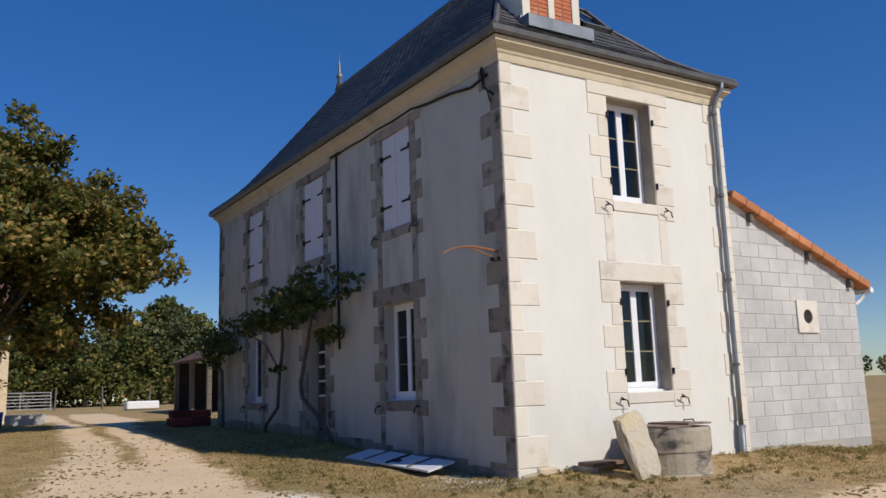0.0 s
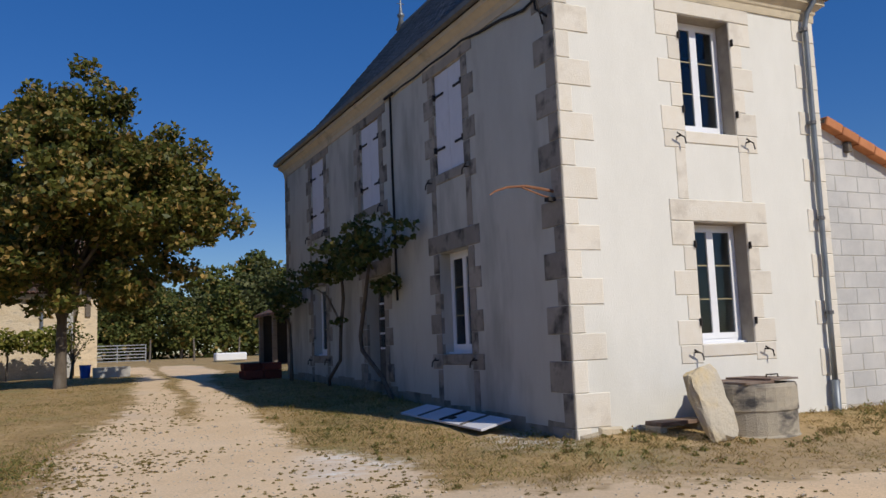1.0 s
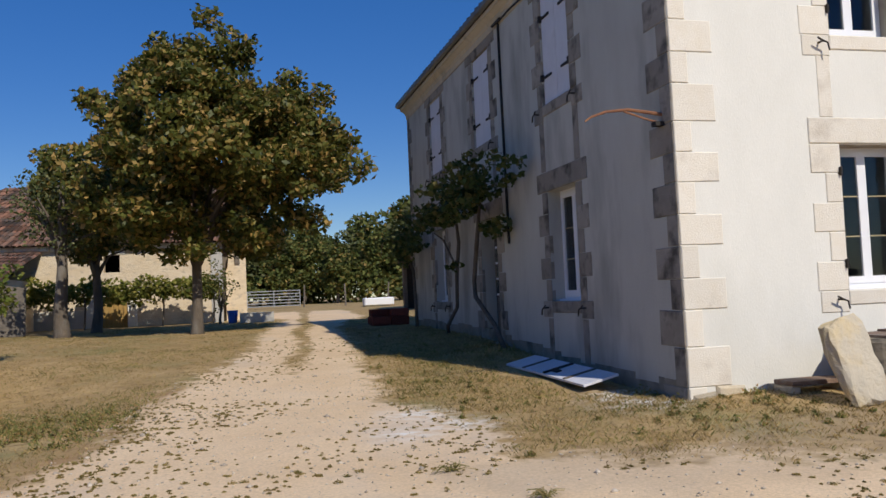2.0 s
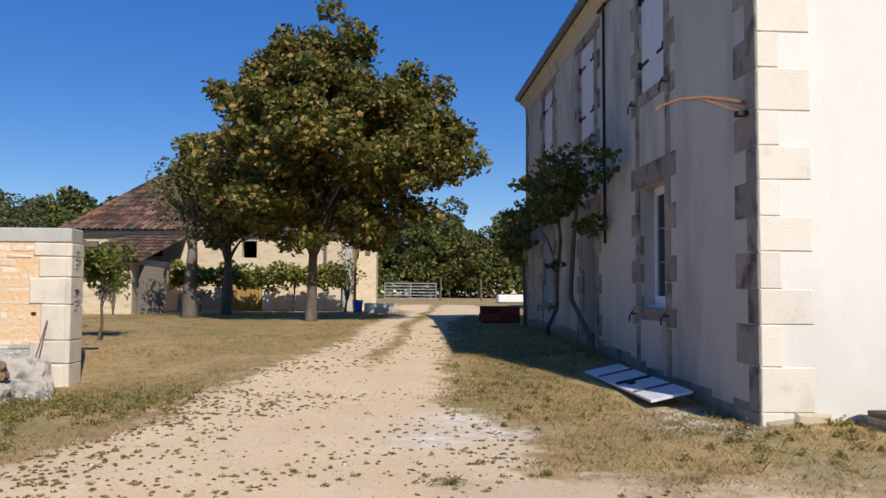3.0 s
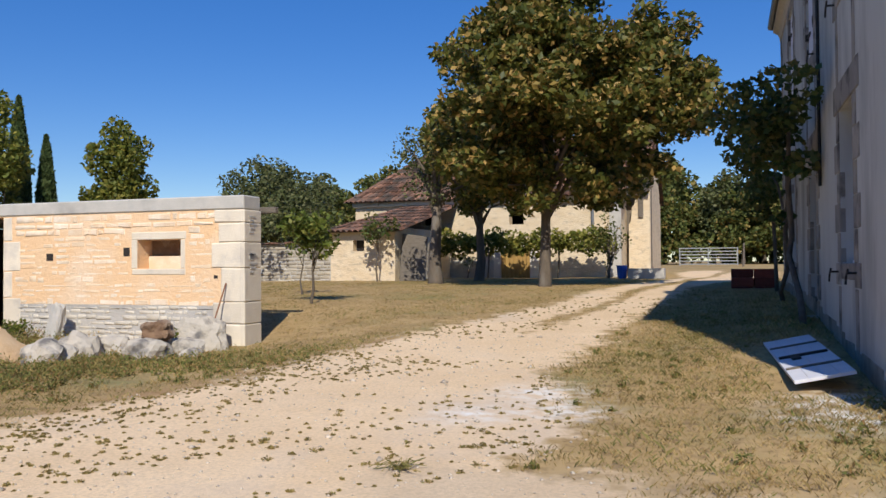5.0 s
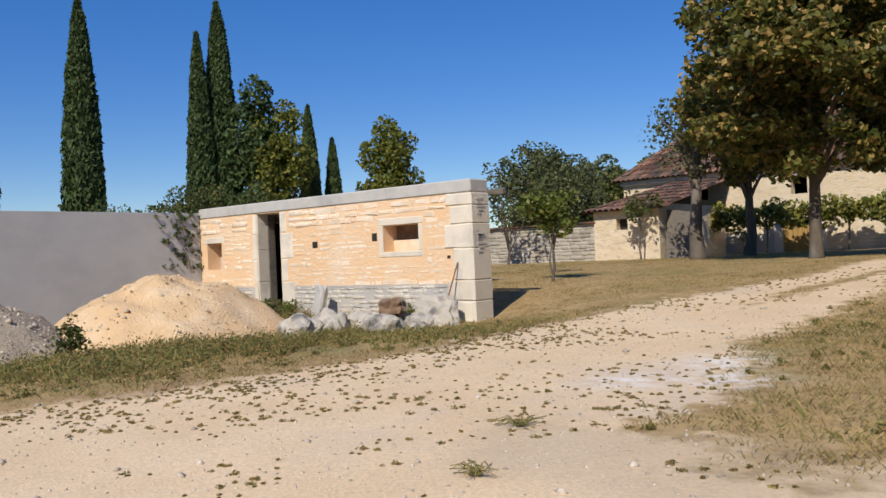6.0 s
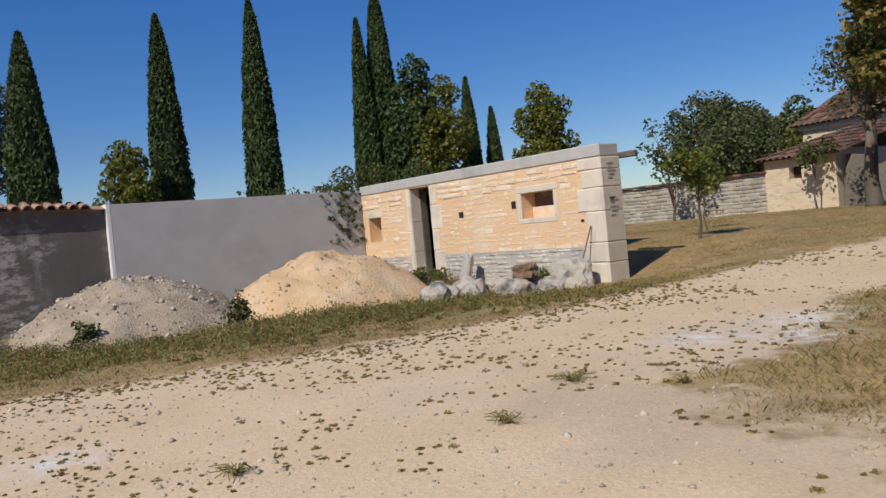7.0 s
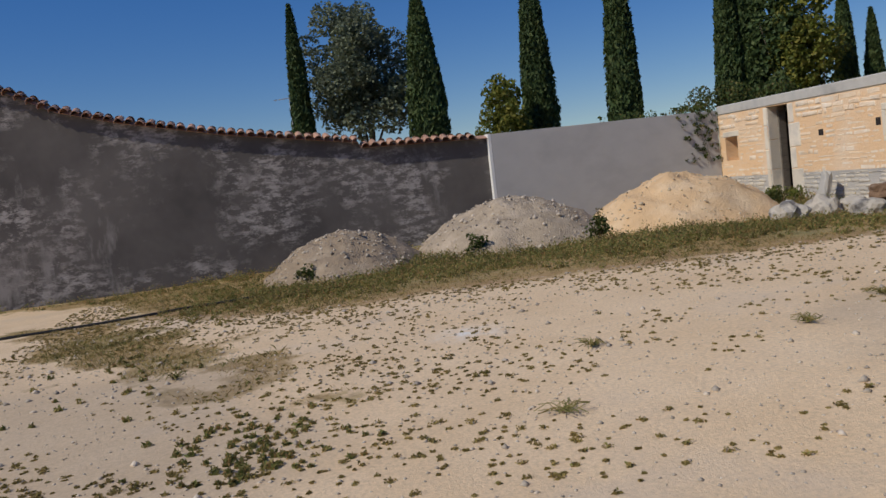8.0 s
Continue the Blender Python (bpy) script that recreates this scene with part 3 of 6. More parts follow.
bm = bmesh.new()
swept_cornice(bm, [(0.002, 6.47), (0.022, 6.47), (0.026, 6.5), (0.028, 6.58), (0.045, 6.6), (0.055, 6.64), (0.09, 6.67), (0.125, 6.71), (0.15, 6.72), (0.155, 6.80), (0.0, 6.81)])
part("cornice", bm, CORNICE, house, "moulded ochre stone cornice")
bm = bmesh.new()
swept_cornice(bm, [(0.15, 6.82), (0.2, 6.80), (0.25, 6.83), (0.265, 6.90), (0.25, 6.91), (0.16, 6.88)])
part("gutter", bm, GUTTER, house, "dark zinc eaves gutter")

RIDGE_X, RIDGE_Z = (HX0 + HX1) / 2, 9.95
RY0, RY1 = 12.2, 19.75
OH = 0.22
prof = [(0.0, 6.90), (0.12, 7.12), (0.28, 7.5), (0.5, 8.22), (0.75, 9.08), (1.0, RIDGE_Z)]     # share of the way in, height


def lift(s):
    return float(np.interp(s, [q[0] for q in prof], [q[1] for q in prof]))


def roof_point(side, s, u):
    """Point on a roof side: s from eaves (0) to ridge (1), u along it (0..1)."""
    x0, x1, y0, y1 = HX0 - OH, HX1 + OH, HY0 - OH, HY1 + OH
    xl, xr = x0 + (RIDGE_X - x0) * s, x1 + (RIDGE_X - x1) * s
    yn, yf = y0 + (RY0 - y0) * s, y1 + (RY1 - y1) * s
    z = lift(s)
    if side == "front": return Vector((xl, yf + (yn - yf) * u, z))
    if side == "back": return Vector((xr, yn + (yf - yn) * u, z))
    if side == "near": return Vector((xl + (xr - xl) * u, yn, z))
    return Vector((xr + (xl - xr) * u, yf, z))


bm = bmesh.new()
ss = [q[0] for q in prof]
for side in ("front", "back", "near", "far"):
    for a, b in zip(ss, ss[1:]):
        q = [bm.verts.new(roof_point(side, *k) - Vector((0, 0, 0.03))) for k in ((a, 0), (a, 1), (b, 1), (b, 0))]
        bm.faces.new(q)
bmesh.ops.remove_doubles(bm, verts=bm.verts, dist=0.01)
roof = part("roof", bm, SLATE, house, "steep bell-cast hipped roof of dark slate")
rv, rf = [], []
srng = random.Random(11)
singles = 0
for side, length in (("front", HY1 - HY0 + 0.8), ("near", HX1 - HX0 + 0.8), ("far", HX1 - HX0 + 0.8), ("back", HY1 - HY0 + 0.8)):
    rows = 24 if side in ("front", "near") else 14
    for r in range(rows):
        s0, s1 = r / rows, min(1.0, (r + 1.25) / rows)
        span = (roof_point(side, s0, 1) - roof_point(side, s0, 0)).length
        n = max(1, int(span / (0.26 if side in ("front", "near") else 0.5)))
        for c in range(n):
            off = 0.5 if r % 2 and side != "front" else 0.0
            u0, u1 = max(0.0, (c + off - 0.5 + 0.02) / n), min(1.0, (c + off + 0.5 - 0.02) / n)
            if u1 - u0 < 0.2 / n: continue
            t1 = srng.uniform(0.018, 0.032)
            nrm = {"front": Vector((-0.7, 0, 0.7)), "back": Vector((0.7, 0, 0.7)), "near": Vector((0, -0.7, 0.7)), "far": Vector((0, 0.7, 0.7))}[side]
            a, b, cc, d = (roof_point(side, s0, u0), roof_point(side, s0, u1), roof_point(side, s1, u1), roof_point(side, s1, u0))
            rib = 0.035 if side == "front" else 0.0
            quad = [a + nrm * (t1 + rib), b + nrm * t1, cc + nrm * 0.004, d + nrm * (0.004 + rib), a - nrm * 0.005, b - nrm * 0.005]
            if side == "near" and r < 13 and singles < 300:
                me = bpy.data.meshes.new("slate")
                me.from_pydata(quad, [], [(0, 1, 2, 3), (4, 5, 1, 0)])
                me.materials.append(SLATE)
                ob = new("slate", me); hang(ob, roof)
                singles += 1
            else:
                k = len(rv)
                rv += quad
                rf += [(k, k + 1, k + 2, k + 3), (k + 4, k + 5, k + 1, k)]
ob = raw("slates", rv, rf, SLATE, roof)
ob["kind"] = "stuff"
bm = bmesh.new()
for pts in ([(RIDGE_X, RY0, RIDGE_Z + 0.02), (RIDGE_X, RY1, RIDGE_Z + 0.02)],):
    tube(bm, pts, 0.09, 8)
for sx, sy, ry in ((0, 0, RY0), (1, 0, RY0), (0, 1, RY1), (1, 1, RY1)):
    pts = []
    for s, z in prof:
        x0, y0 = (HX1 + OH if sx else HX0 - OH), (HY1 + OH if sy else HY0 - OH)
        pts.append((x0 + (RIDGE_X - x0) * s, y0 + (ry - y0) * s, z + 0.01))
    tube(bm, pts, 0.05, 6)
part("ridge_cap", bm, GUTTER, roof, "zinc ridge and hip capping")
bm = bmesh.new()
tube(bm, [(RIDGE_X, RY1, RIDGE_Z), (RIDGE_X, RY1, 10.25), (RIDGE_X, RY1, 10.3), (RIDGE_X, RY1, 10.36), (RIDGE_X, RY1, 10.42), (RIDGE_X, RY1, 10.6), (RIDGE_X, RY1, 10.98)],
     [0.14, 0.05, 0.09, 0.1, 0.05, 0.03, 0.008], 10)
tube(bm, [(RIDGE_X - 0.1, RY1, 10.66), (RIDGE_X + 0.1, RY1, 10.66)], 0.01, 5)
part("finial", bm, ZINC, roof, "pointed zinc roof finial", True)

# chimney on the near hip
chim = part("chimney", boxed(8.05, 9.27, 9.97, 10.6, 7.2, 11.2), PALE, house, "stone chimney stack with orange brick panels")
for a, b in ((8.05, 8.2), (8.60, 8.72), (9.12, 9.27)):
    part("stone_pier", boxed(a - 0.006, b + 0.006, 9.93, 9.98, 7.72, 11.2, bev=0.006), PALE, chim)
for a, b in ((8.2, 8.6), (8.72, 9.12)):
    z = 7.74
    while z < 9.6:
        for k in range(2):
            piece("brick", 0.19, 0.065, 0.012, BRICK, chim, pose(a + 0.005 + k * 0.2, 9.968, z), rng, 0.004, 0.002)
        z += 0.075
bm = bmesh.new()
box(bm, 7.98, 9.36, 9.7, 9.92, 7.45, 7.66)
box(bm, 7.98, 8.046, 9.92, 10.7, 7.3, 7.72); box(bm, 9.274, 9.36, 9.92, 10.7, 7.3, 7.72)
part("flashing", bm, ZINC, chim, "grey zinc flashing at the chimney foot")
o = roof_point("near", 0.46, 0.66)
bm = bmesh.new()
side_v, up_v = Vector((1, 0, 0)), (roof_point("near", 0.56, 0.66) - roof_point("near", 0.40, 0.66)).normalized()
up_v = Vector((0, up_v.y, up_v.z)).normalized(); nd = side_v.cross(up_v)
def slab(bm, o, w, h, d0, d1):
    vs = [bm.verts.new(o + side_v * a + up_v * b + nd * c) for a in (0, w) for b in (0, h) for c in (d0, d1)]
    for f in ((0, 1, 3, 2), (4, 6, 7, 5), (0, 4, 5, 1), (2, 3, 7, 6), (0, 2, 6, 4), (1, 5, 7, 3)):
        bm.faces.new([vs[i] for i in f])
slab(bm, o, 0.08, 0.95, -0.05, 0.1); slab(bm, o + side_v * 0.62, 0.08, 0.95, -0.05, 0.1)
slab(bm, o, 0.7, 0.09, -0.05, 0.1); slab(bm, o + up_v * 0.87, 0.7, 0.09, -0.05, 0.1)
sl = part("skylight", bm, GUTTER, roof, "roof window with dark metal frame")
bm = bmesh.new(); slab(bm, o + side_v * 0.08 + up_v * 0.09, 0.54, 0.78, 0.02, 0.05)
hang(part("skylight_pane", bm, GLASS, house), house)


def casement(name, axis, u0, u1, z0, z1, depth, leaves, house_face, label, open_leaf=False):
    """A white two-leaf window set back in its opening; axis 'x' for the end wall, 'y' for the facade."""
    def put(bm, a, b, c, d, d0, d1):
        if axis == "x":
            box(bm, a, b, house_face + d0, house_face + d1, c, d)
        else:
            box(bm, house_face + d0, house_face + d1, a, b, c, d)
    bm = bmesh.new()
    f = 0.055
    for q in ((u0, u0 + f, z0, z1), (u1 - f, u1, z0, z1), (u0 + f, u1 - f, z0, z0 + 0.07), (u0 + f, u1 - f, z1 - f, z1)):
        put(bm, *q, depth, depth + 0.07)
    put(bm, u0 - 0.0, u1, z0 - 0.02, z0 + 0.03, depth - 0.09, depth + 0.02)
    w = part(name, bm, PVC, house, label)
    mid = (u0 + u1) / 2
    for a, b in ((u0 + f, mid), (mid, u1 - f)):
        bm = bmesh.new()
        s = 0.06
        for q in ((a, a + s, z0 + 0.07, z1 - f), (b - s, b, z0 + 0.07, z1 - f), (a + s, b - s, z0 + 0.07, z0 + 0.15), (a + s, b - s, z1 - f - s, z1 - f)):
            put(bm, *q, depth - 0.012, depth + 0.04)
        part("window_leaf", bm, PVC, w)
        bm = bmesh.new()
        put(bm, a + s, b - s, z0 + 0.15, z1 - f - s, depth + 0.012, depth + 0.02)
        g = part("pane", bm, GLASS, w)
        g.visible_shadow = False
        for k in (1, 2):
            zz = z0 + 0.15 + (z1 - f - s - z0 - 0.15) * k / 3
            bm = bmesh.new()
            put(bm, a + s, b - s, zz - 0.008, zz + 0.008, depth + 0.004, depth + 0.011)
            part("glazing_bar", bm, surf_brass, w)
    return w


for u0, u1, z0, z1 in (G_U, G_L):
    part("reveal_stone", boxed(u1 - 0.012, u1 - 0.001, HY0 + 0.004, HY0 + 0.235, z0 + 0.001, z1 - 0.014), REVEAL, gable)
    part("reveal_stone", boxed(u0 + 0.001, u0 + 0.012, HY0 + 0.004, HY0 + 0.235, z0 + 0.001, z1 - 0.014), REVEAL, gable)
    part("reveal_stone", boxed(u0 + 0.001, u1 - 0.001, HY0 + 0.004, HY0 + 0.235, z1 - 0.013, z1 - 0.001), REVEAL, gable)
surf_brass = surf("gilt_glazing_bar", (0.45, 0.38, 0.22), (0.4, 0.33, 0.2), 5, rough=0.4, bump=0, metal=0.3)
casement("window", "x", *G_U, 0.24, 2, HY0, "white two-leaf upstairs casement")
casement("window", "x", *G_L, 0.24, 2, HY0, "white two-leaf ground floor casement")
casement("window", "y", *FACADE_W[0], *LO_Z, 0.2, 2, HX0, "white two-leaf facade casement")
casement("window", "y", *FACADE_W[2], *LO_Z, 0.2, 2, HX0, "white two-leaf facade casement")
# front door behind the vine
bm = bmesh.new()
d0, d1, dz0, dz1 = DOOR
box(bm, HX0 + 0.26, HX0 + 0.32, d0, d1, dz0, dz1)
dr = part("front_door", bm, DARKWOOD, house, "old grey wooden door with small glazed panes")
for k in range(4):
    z = 1.75 + k * 0.3
    for c in (0.55, 0.78):
        g = part("pane", boxed(HX0 + 0.245, HX0 + 0.258, d0 + c - 0.1, d0 + c + 0.08, z, z + 0.24), GLASS, dr)
    part("door_rail", boxed(HX0 + 0.238, HX0 + 0.262, d0 + 0.42, d0 + 0.9, z - 0.045, z - 0.005), PVC, dr)
part("threshold", boxed(HX0 - 0.25, HX0 + 0.3, d0 - 0.1, d1 + 0.1, 0.4, 0.86, bev=0.02), SHADESTONE, house, "worn stone doorstep")

# closed shutters upstairs
for a, b in FACADE_W:
    mid = (a + b) / 2
    for c, d in ((a + 0.01, mid - 0.004), (mid + 0.004, b - 0.01)):
        bm = bmesh.new()
        n = 4
        for k in range(n):
            w = (d - c) / n
            box(bm, HX0 + 0.03, HX0 + 0.065, c + k * w + 0.0015, c + (k + 1) * w - 0.0015, UP_Z[0] + 0.01, UP_Z[1] - 0.01, bev=0.003)
        sh = part("shutter", bm, SHUTTER, house, "closed pale painted board shutter")
        for z in (UP_Z[0] + 0.42, UP_Z[1] - 0.38):
            out = c if c < mid - 0.2 else d
            inn = out + 0.33 * (1 if out == c else -1)
            bm = boxed(HX0 + 0.012, HX0 + 0.03, min(out, inn), max(out, inn), z - 0.018, z + 0.018)
            box(bm, HX0 - 0.02, HX0 + 0.03, out - 0.025, out + 0.025, z - 0.05, z + 0.05)
            part("strap_hinge", bm, IRON, sh, "black iron strap hinge")


def shutter_stay(x, y, z, along, out):
    """Small forged hook that holds an open shutter."""
    o, al, ou = Vector((x, y, z)), Vector(along), Vector(out)
    bm = bmesh.new()
    tube(bm, [o - ou * 0.01, o + ou * 0.09], 0.012, 6)
    tube(bm, [o + ou * 0.085 - al * 0.07 + Vector((0, 0, 0.035)), o + ou * 0.085, o + ou * 0.085 + al * 0.06 + Vector((0, 0, -0.02)), o + ou * 0.09 + al * 0.075 + Vector((0, 0, -0.11))], 0.011, 6)
    part("shutter_stay", bm, IRON, house, "black wrought-iron shutter stay")


for (u0, u1, z0, z1) in (G_U, G_L):
    for u in (u0 - 0.16, u1 + 0.16):
        shutter_stay(u, HY0 - 0.012, z0 - 0.1, (1, 0, 0), (0, -1, 0))
    for u in (u0 - 0.02, u1 + 0.02):
        for z in (z0 + 0.3, z1 - 0.32):
            part("hinge_pin", boxed(u - 0.012, u + 0.012, HY0 - 0.05, HY0, z - 0.05, z + 0.05, bev=0.004), IRON, house)
for a, b in FACADE_W:
    for z0 in (UP_Z[0], LO_Z[0]):
        for u in (a - 0.16, b + 0.16):
            if not (z0 < 2 and a == FACADE_W[1][0]):
                shutter_stay(HX0 - 0.012, u, z0 - 0.1, (0, 1, 0), (-1, 0, 0))

# downpipe on the end wall
bm = bmesh.new()
tube(bm, [(11.56, HY0 - 0.22, 6.84), (11.56, HY0 - 0.21, 6.72), (11.50, HY0 - 0.12, 6.56), (11.47, HY0 - 0.09, 6.38), (11.43, HY0 - 0.09, 2.0), (11.42, HY0 - 0.09, 1.0)], 0.042, 10)
dp = part("downpipe", bm, ZINC, house, "grey zinc rainwater downpipe", True)
part("downpipe_shoe", tubed([(11.42, HY0 - 0.09, 1.02), (11.40, HY0 - 0.1, 0.6), (11.38, HY0 - 0.16, 0.45)], 0.062, 10), ZINC, dp, "cast grey pipe foot", True)
for z in (6.3, 4.85, 3.4, 2.0, 1.0):
    bm = tubed([(11.44, HY0 - 0.09, z - 0.025), (11.44, HY0 - 0.09, z + 0.025)], 0.058, 10)
    box(bm, 11.43, 11.46, HY0 - 0.06, HY0, z - 0.012, z + 0.012)
    part("pipe_collar", bm, GUTTER, dp)

# service cable under the eaves and down the facade
pts = [(HX0 - 0.03, HY0 + 0.25, 6.34), (HX0 - 0.03, HY0 + 0.7, 6.28)] + [(HX0 - 0.025, HY0 + 0.7 + k * 0.62, 6.30 + 0.2 * min(1, k / 3) + 0.02 * (k % 2)) for k in range(1, 9)]
pts += [(HX0 - 0.025, 14.75, 6.52), (HX0 - 0.025, 14.82, 6.46), (HX0 - 0.025, 14.82, 5.2), (HX0 - 0.025, 14.80, 3.9), (HX0 - 0.025, 14.78, 2.6)]
part("service_cable", tubed(pts, 0.022, 6), CABLE, house, "black electric cable clipped to the facade")
bm = tubed([(HX0 - 0.02, HY0 + 0.4, 6.5), (HX0 - 0.06, HY0 + 0.38, 6.42), (HX0 - 0.06, HY0 + 0.32, 6.15), (HX0 - 0.02, HY0 + 0.12, 5.98)], 0.018, 6)
tube(bm, [(HX0 - 0.05, HY0 + 0.35, 6.45), (HX0 - 0.1, HY0 + 0.22, 6.2), (HX0 - 0.04, HY0 + 0.2, 5.9)], 0.014, 6)
part("cable_anchor", bm, IRON, house, "dark iron cable anchor")
bm = tubed([(HX0 - 0.06, 14.6, 6.5), (HX0 - 0.06, 15.02, 6.5)], 0.03, 6)
part("cable_bracket", bm, IRON, house)
# rusty arm that sticks out from the corner
bm = bmesh.new()
tube(bm, [(HX0 + 0.02, 9.4, 3.66), (6.78, 9.41, 3.69), (6.55, 9.43, 3.72), (6.3, 9.45, 3.70), (6.12, 9.46, 3.64), (6.05, 9.47, 3.59)], [0.021, 0.02, 0.018, 0.016, 0.013, 0.009], 7)
tube(bm, [(HX0 + 0.02, 9.4, 3.56), (6.8, 9.41, 3.6), (6.5, 9.43, 3.7)], 0.012, 6)
arm = part("wall_arm", bm, RUST, house, "curved rusty iron wall arm")
part("wall_plate", boxed(6.84, HX0 - 0.008, 9.35, 9.45, 3.53, 3.58), IRON, arm)

# ---- concrete block shed beside the house ----
shed = thing("shed", (13.5, 11, 0.5), "unrendered grey concrete block lean-to with orange tile roof", "shed")
SX0, SX1, SY = 11.80, 15.3, 9.30
slope = lambda x: 4.90 - (x - SX0) * (4.82 - 3.46) / (SX1 - SX0)
bm = bmesh.new()
vs = [[bm.verts.new((x, y, z)) for x, z in ((SX0, 0.1), (SX1, 0.1), (SX1, slope(SX1)), (SX0, slope(SX0)))] for y in (SY, SY + 0.2)]
bm.faces.new(vs[0]); bm.faces.new(vs[1][::-1])
for k in range(4):
    bm.faces.new((vs[0][k], vs[0][(k + 1) % 4], vs[1][(k + 1) % 4], vs[1][k]))
front = part("front_wall", bm, MORTAR, shed, "grey block wall with mortar smears")
part("side_wall", boxed(SX1 - 0.2, SX1, SY + 0.2, 17.0, 0.1, slope(SX1)), MORTAR, shed)
part("rear_wall", boxed(SX0, SX1 - 0.2, 16.8, 17.0, 0.1, 3.4), MORTAR, shed)
rng = random.Random(3)
for r in range(17):
    z = 0.62 + r * 0.25
    x = SX0 - (0.25 if r % 2 else 0.0)
    while x < SX1 - 0.02:
        a, b = max(x, SX0), min(x + 0.5, SX1)
        x += 0.5
        if b - a < 0.08: continue
        ha, hb = min(0.25, slope(a) - z), min(0.25, slope(b) - z)
        if hb < 0.06: continue
        piece("block", b - a - 0.012, ha - 0.012, 0.006, BLOCK, front, pose(a + 0.006, SY, z), rng, 0.006, 0.002, hb - 0.012)
bm = bmesh.new()
n = 24
cx, cz, r0, hw = 13.72, 2.84, 0.13, 0.29
ring = [bm.verts.new((cx + r0 * math.cos(a), SY - 0.04, cz + r0 * math.sin(a))) for a in [2 * math.pi * k / n for k in range(n)]]
inner = [bm.verts.new((cx + r0 * math.cos(a), SY - 0.008, cz + r0 * math.sin(a))) for a in [2 * math.pi * k / n for k in range(n)]]
sq = []
for k in range(n):
    a = 2 * math.pi * k / n
    c, s = math.cos(a), math.sin(a)
    f = hw / max(abs(c), abs(s))
    sq.append(bm.verts.new((cx + f * c, SY - 0.04, cz + f * s)))
sqb = [bm.verts.new((v.co.x, SY, v.co.z)) for v in sq]
for k in range(n):
    j = (k + 1) % n
    bm.faces.new((ring[k], ring[j], sq[j], sq[k])); bm.faces.new((ring[k], inner[k], inner[j], ring[j])); bm.faces.new((sq[k], sq[j], sqb[j], sqb[k]))
part("vent_plate", bm, PALE, shed, "square cream stone plate with a round flue hole")
# Flat black disc paints the darkness inside the flue hole.
part("flue_dark_disc", tubed([(cx, SY - 0.012, cz), (cx, SY - 0.007, cz)], r0 - 0.002, 20), IRON, shed, "black disc for the dark inside of the round flue opening")
ang = math.atan2(4.82 - 3.46, SX1 - SX0)
bm = bmesh.new()
q = [bm.verts.new((x, y, slope(x) + dz)) for x in (SX0, SX1 + 0.3) for y in (SY - 0.12, 17.1) for dz in (0.0, 0.06)]
for f in ((0, 1, 3, 2), (4, 6, 7, 5), (0, 4, 5, 1), (2, 3, 7, 6), (0, 2, 6, 4), (1, 5, 7, 3)):
    bm.faces.new([q[i] for i in f])
sroof = part("shed_roof", bm, DARKWOOD, shed, "timber roof deck under orange tiles")
for k in range(11):
    x = SX0 + 0.02 + k * 0.345
    bm = bmesh.new()
    box(bm, 0, 0.36, -0.02, 0.22, -0.10, 0.05, bev=0.012)
    bmesh.ops.transform(bm, matrix=pose(x, SY - 0.14, slope(x) + 0.065, 0, math.degrees(ang) - 1.5, 0), verts=bm.verts)
    part("verge_tile", bm, ORANGETILE, sroof)
    for j in range(0, 8):
        bm = bmesh.new()
        box(bm, 0, 0.36, 0.22 + j * 1.0, 0.22 + j * 1.0 + 0.98, 0, 0.028)
        bmesh.ops.transform(bm, matrix=pose(x, SY - 0.14, slope(x) + 0.062, 0, math.degrees(ang) - 1.5, 0), verts=bm.verts)
        part("roof_tile", bm, ORANGETILE, sroof)
for x in (12.35, 13.9, 15.1):
    part("purlin_end", boxed(x - 0.05, x + 0.05, SY - 0.10, SY + 0.1, slope(x) - 0.2, slope(x) - 0.04, bev=0.01), DARKWOOD, shed)
bm = tubed([(SX1 + 0.34, SY - 0.15, 3.38), (SX1 + 0.34, 17.0, 3.34)], 0.06, 8)
tube(bm, [(SX1 + 0.34, SY - 0.05, 3.36), (SX1 + 0.2, SY + 0.02, 3.2), (SX1 + 0.06, SY + 0.05, 3.1)], 0.035, 8)
part("gutter", bm, PVC, shed, "white plastic gutter")


# ---- things by the end wall ----
def rocky(bm, c, size, seed, cuts=2, rough=0.22, sq=0.0):
    """A rough boulder or slab: a ball or box knocked about."""
    tmp = bmesh.new()
    bmesh.ops.create_icosphere(tmp, subdivisions=cuts, radius=1.0)
    for v in tmp.verts:
        d = v.co.normalized()
        if sq:
            d = d.lerp(d / max(abs(d.x), abs(d.y), abs(d.z)), sq)
        k = 1 + rough * noise.noise(d * 1.6 + Vector((seed, seed * 2, 0))) + rough * 0.5 * noise.noise(d * 4 + Vector((0, seed, 1)))
        v.co = Vector((d.x * size[0], d.y * size[1], d.z * size[2])) * k + Vector(c)
    me = bpy.data.meshes.new("tmp"); tmp.to_mesh(me); tmp.free()
    bm.from_mesh(me); bpy.data.meshes.remove(me)


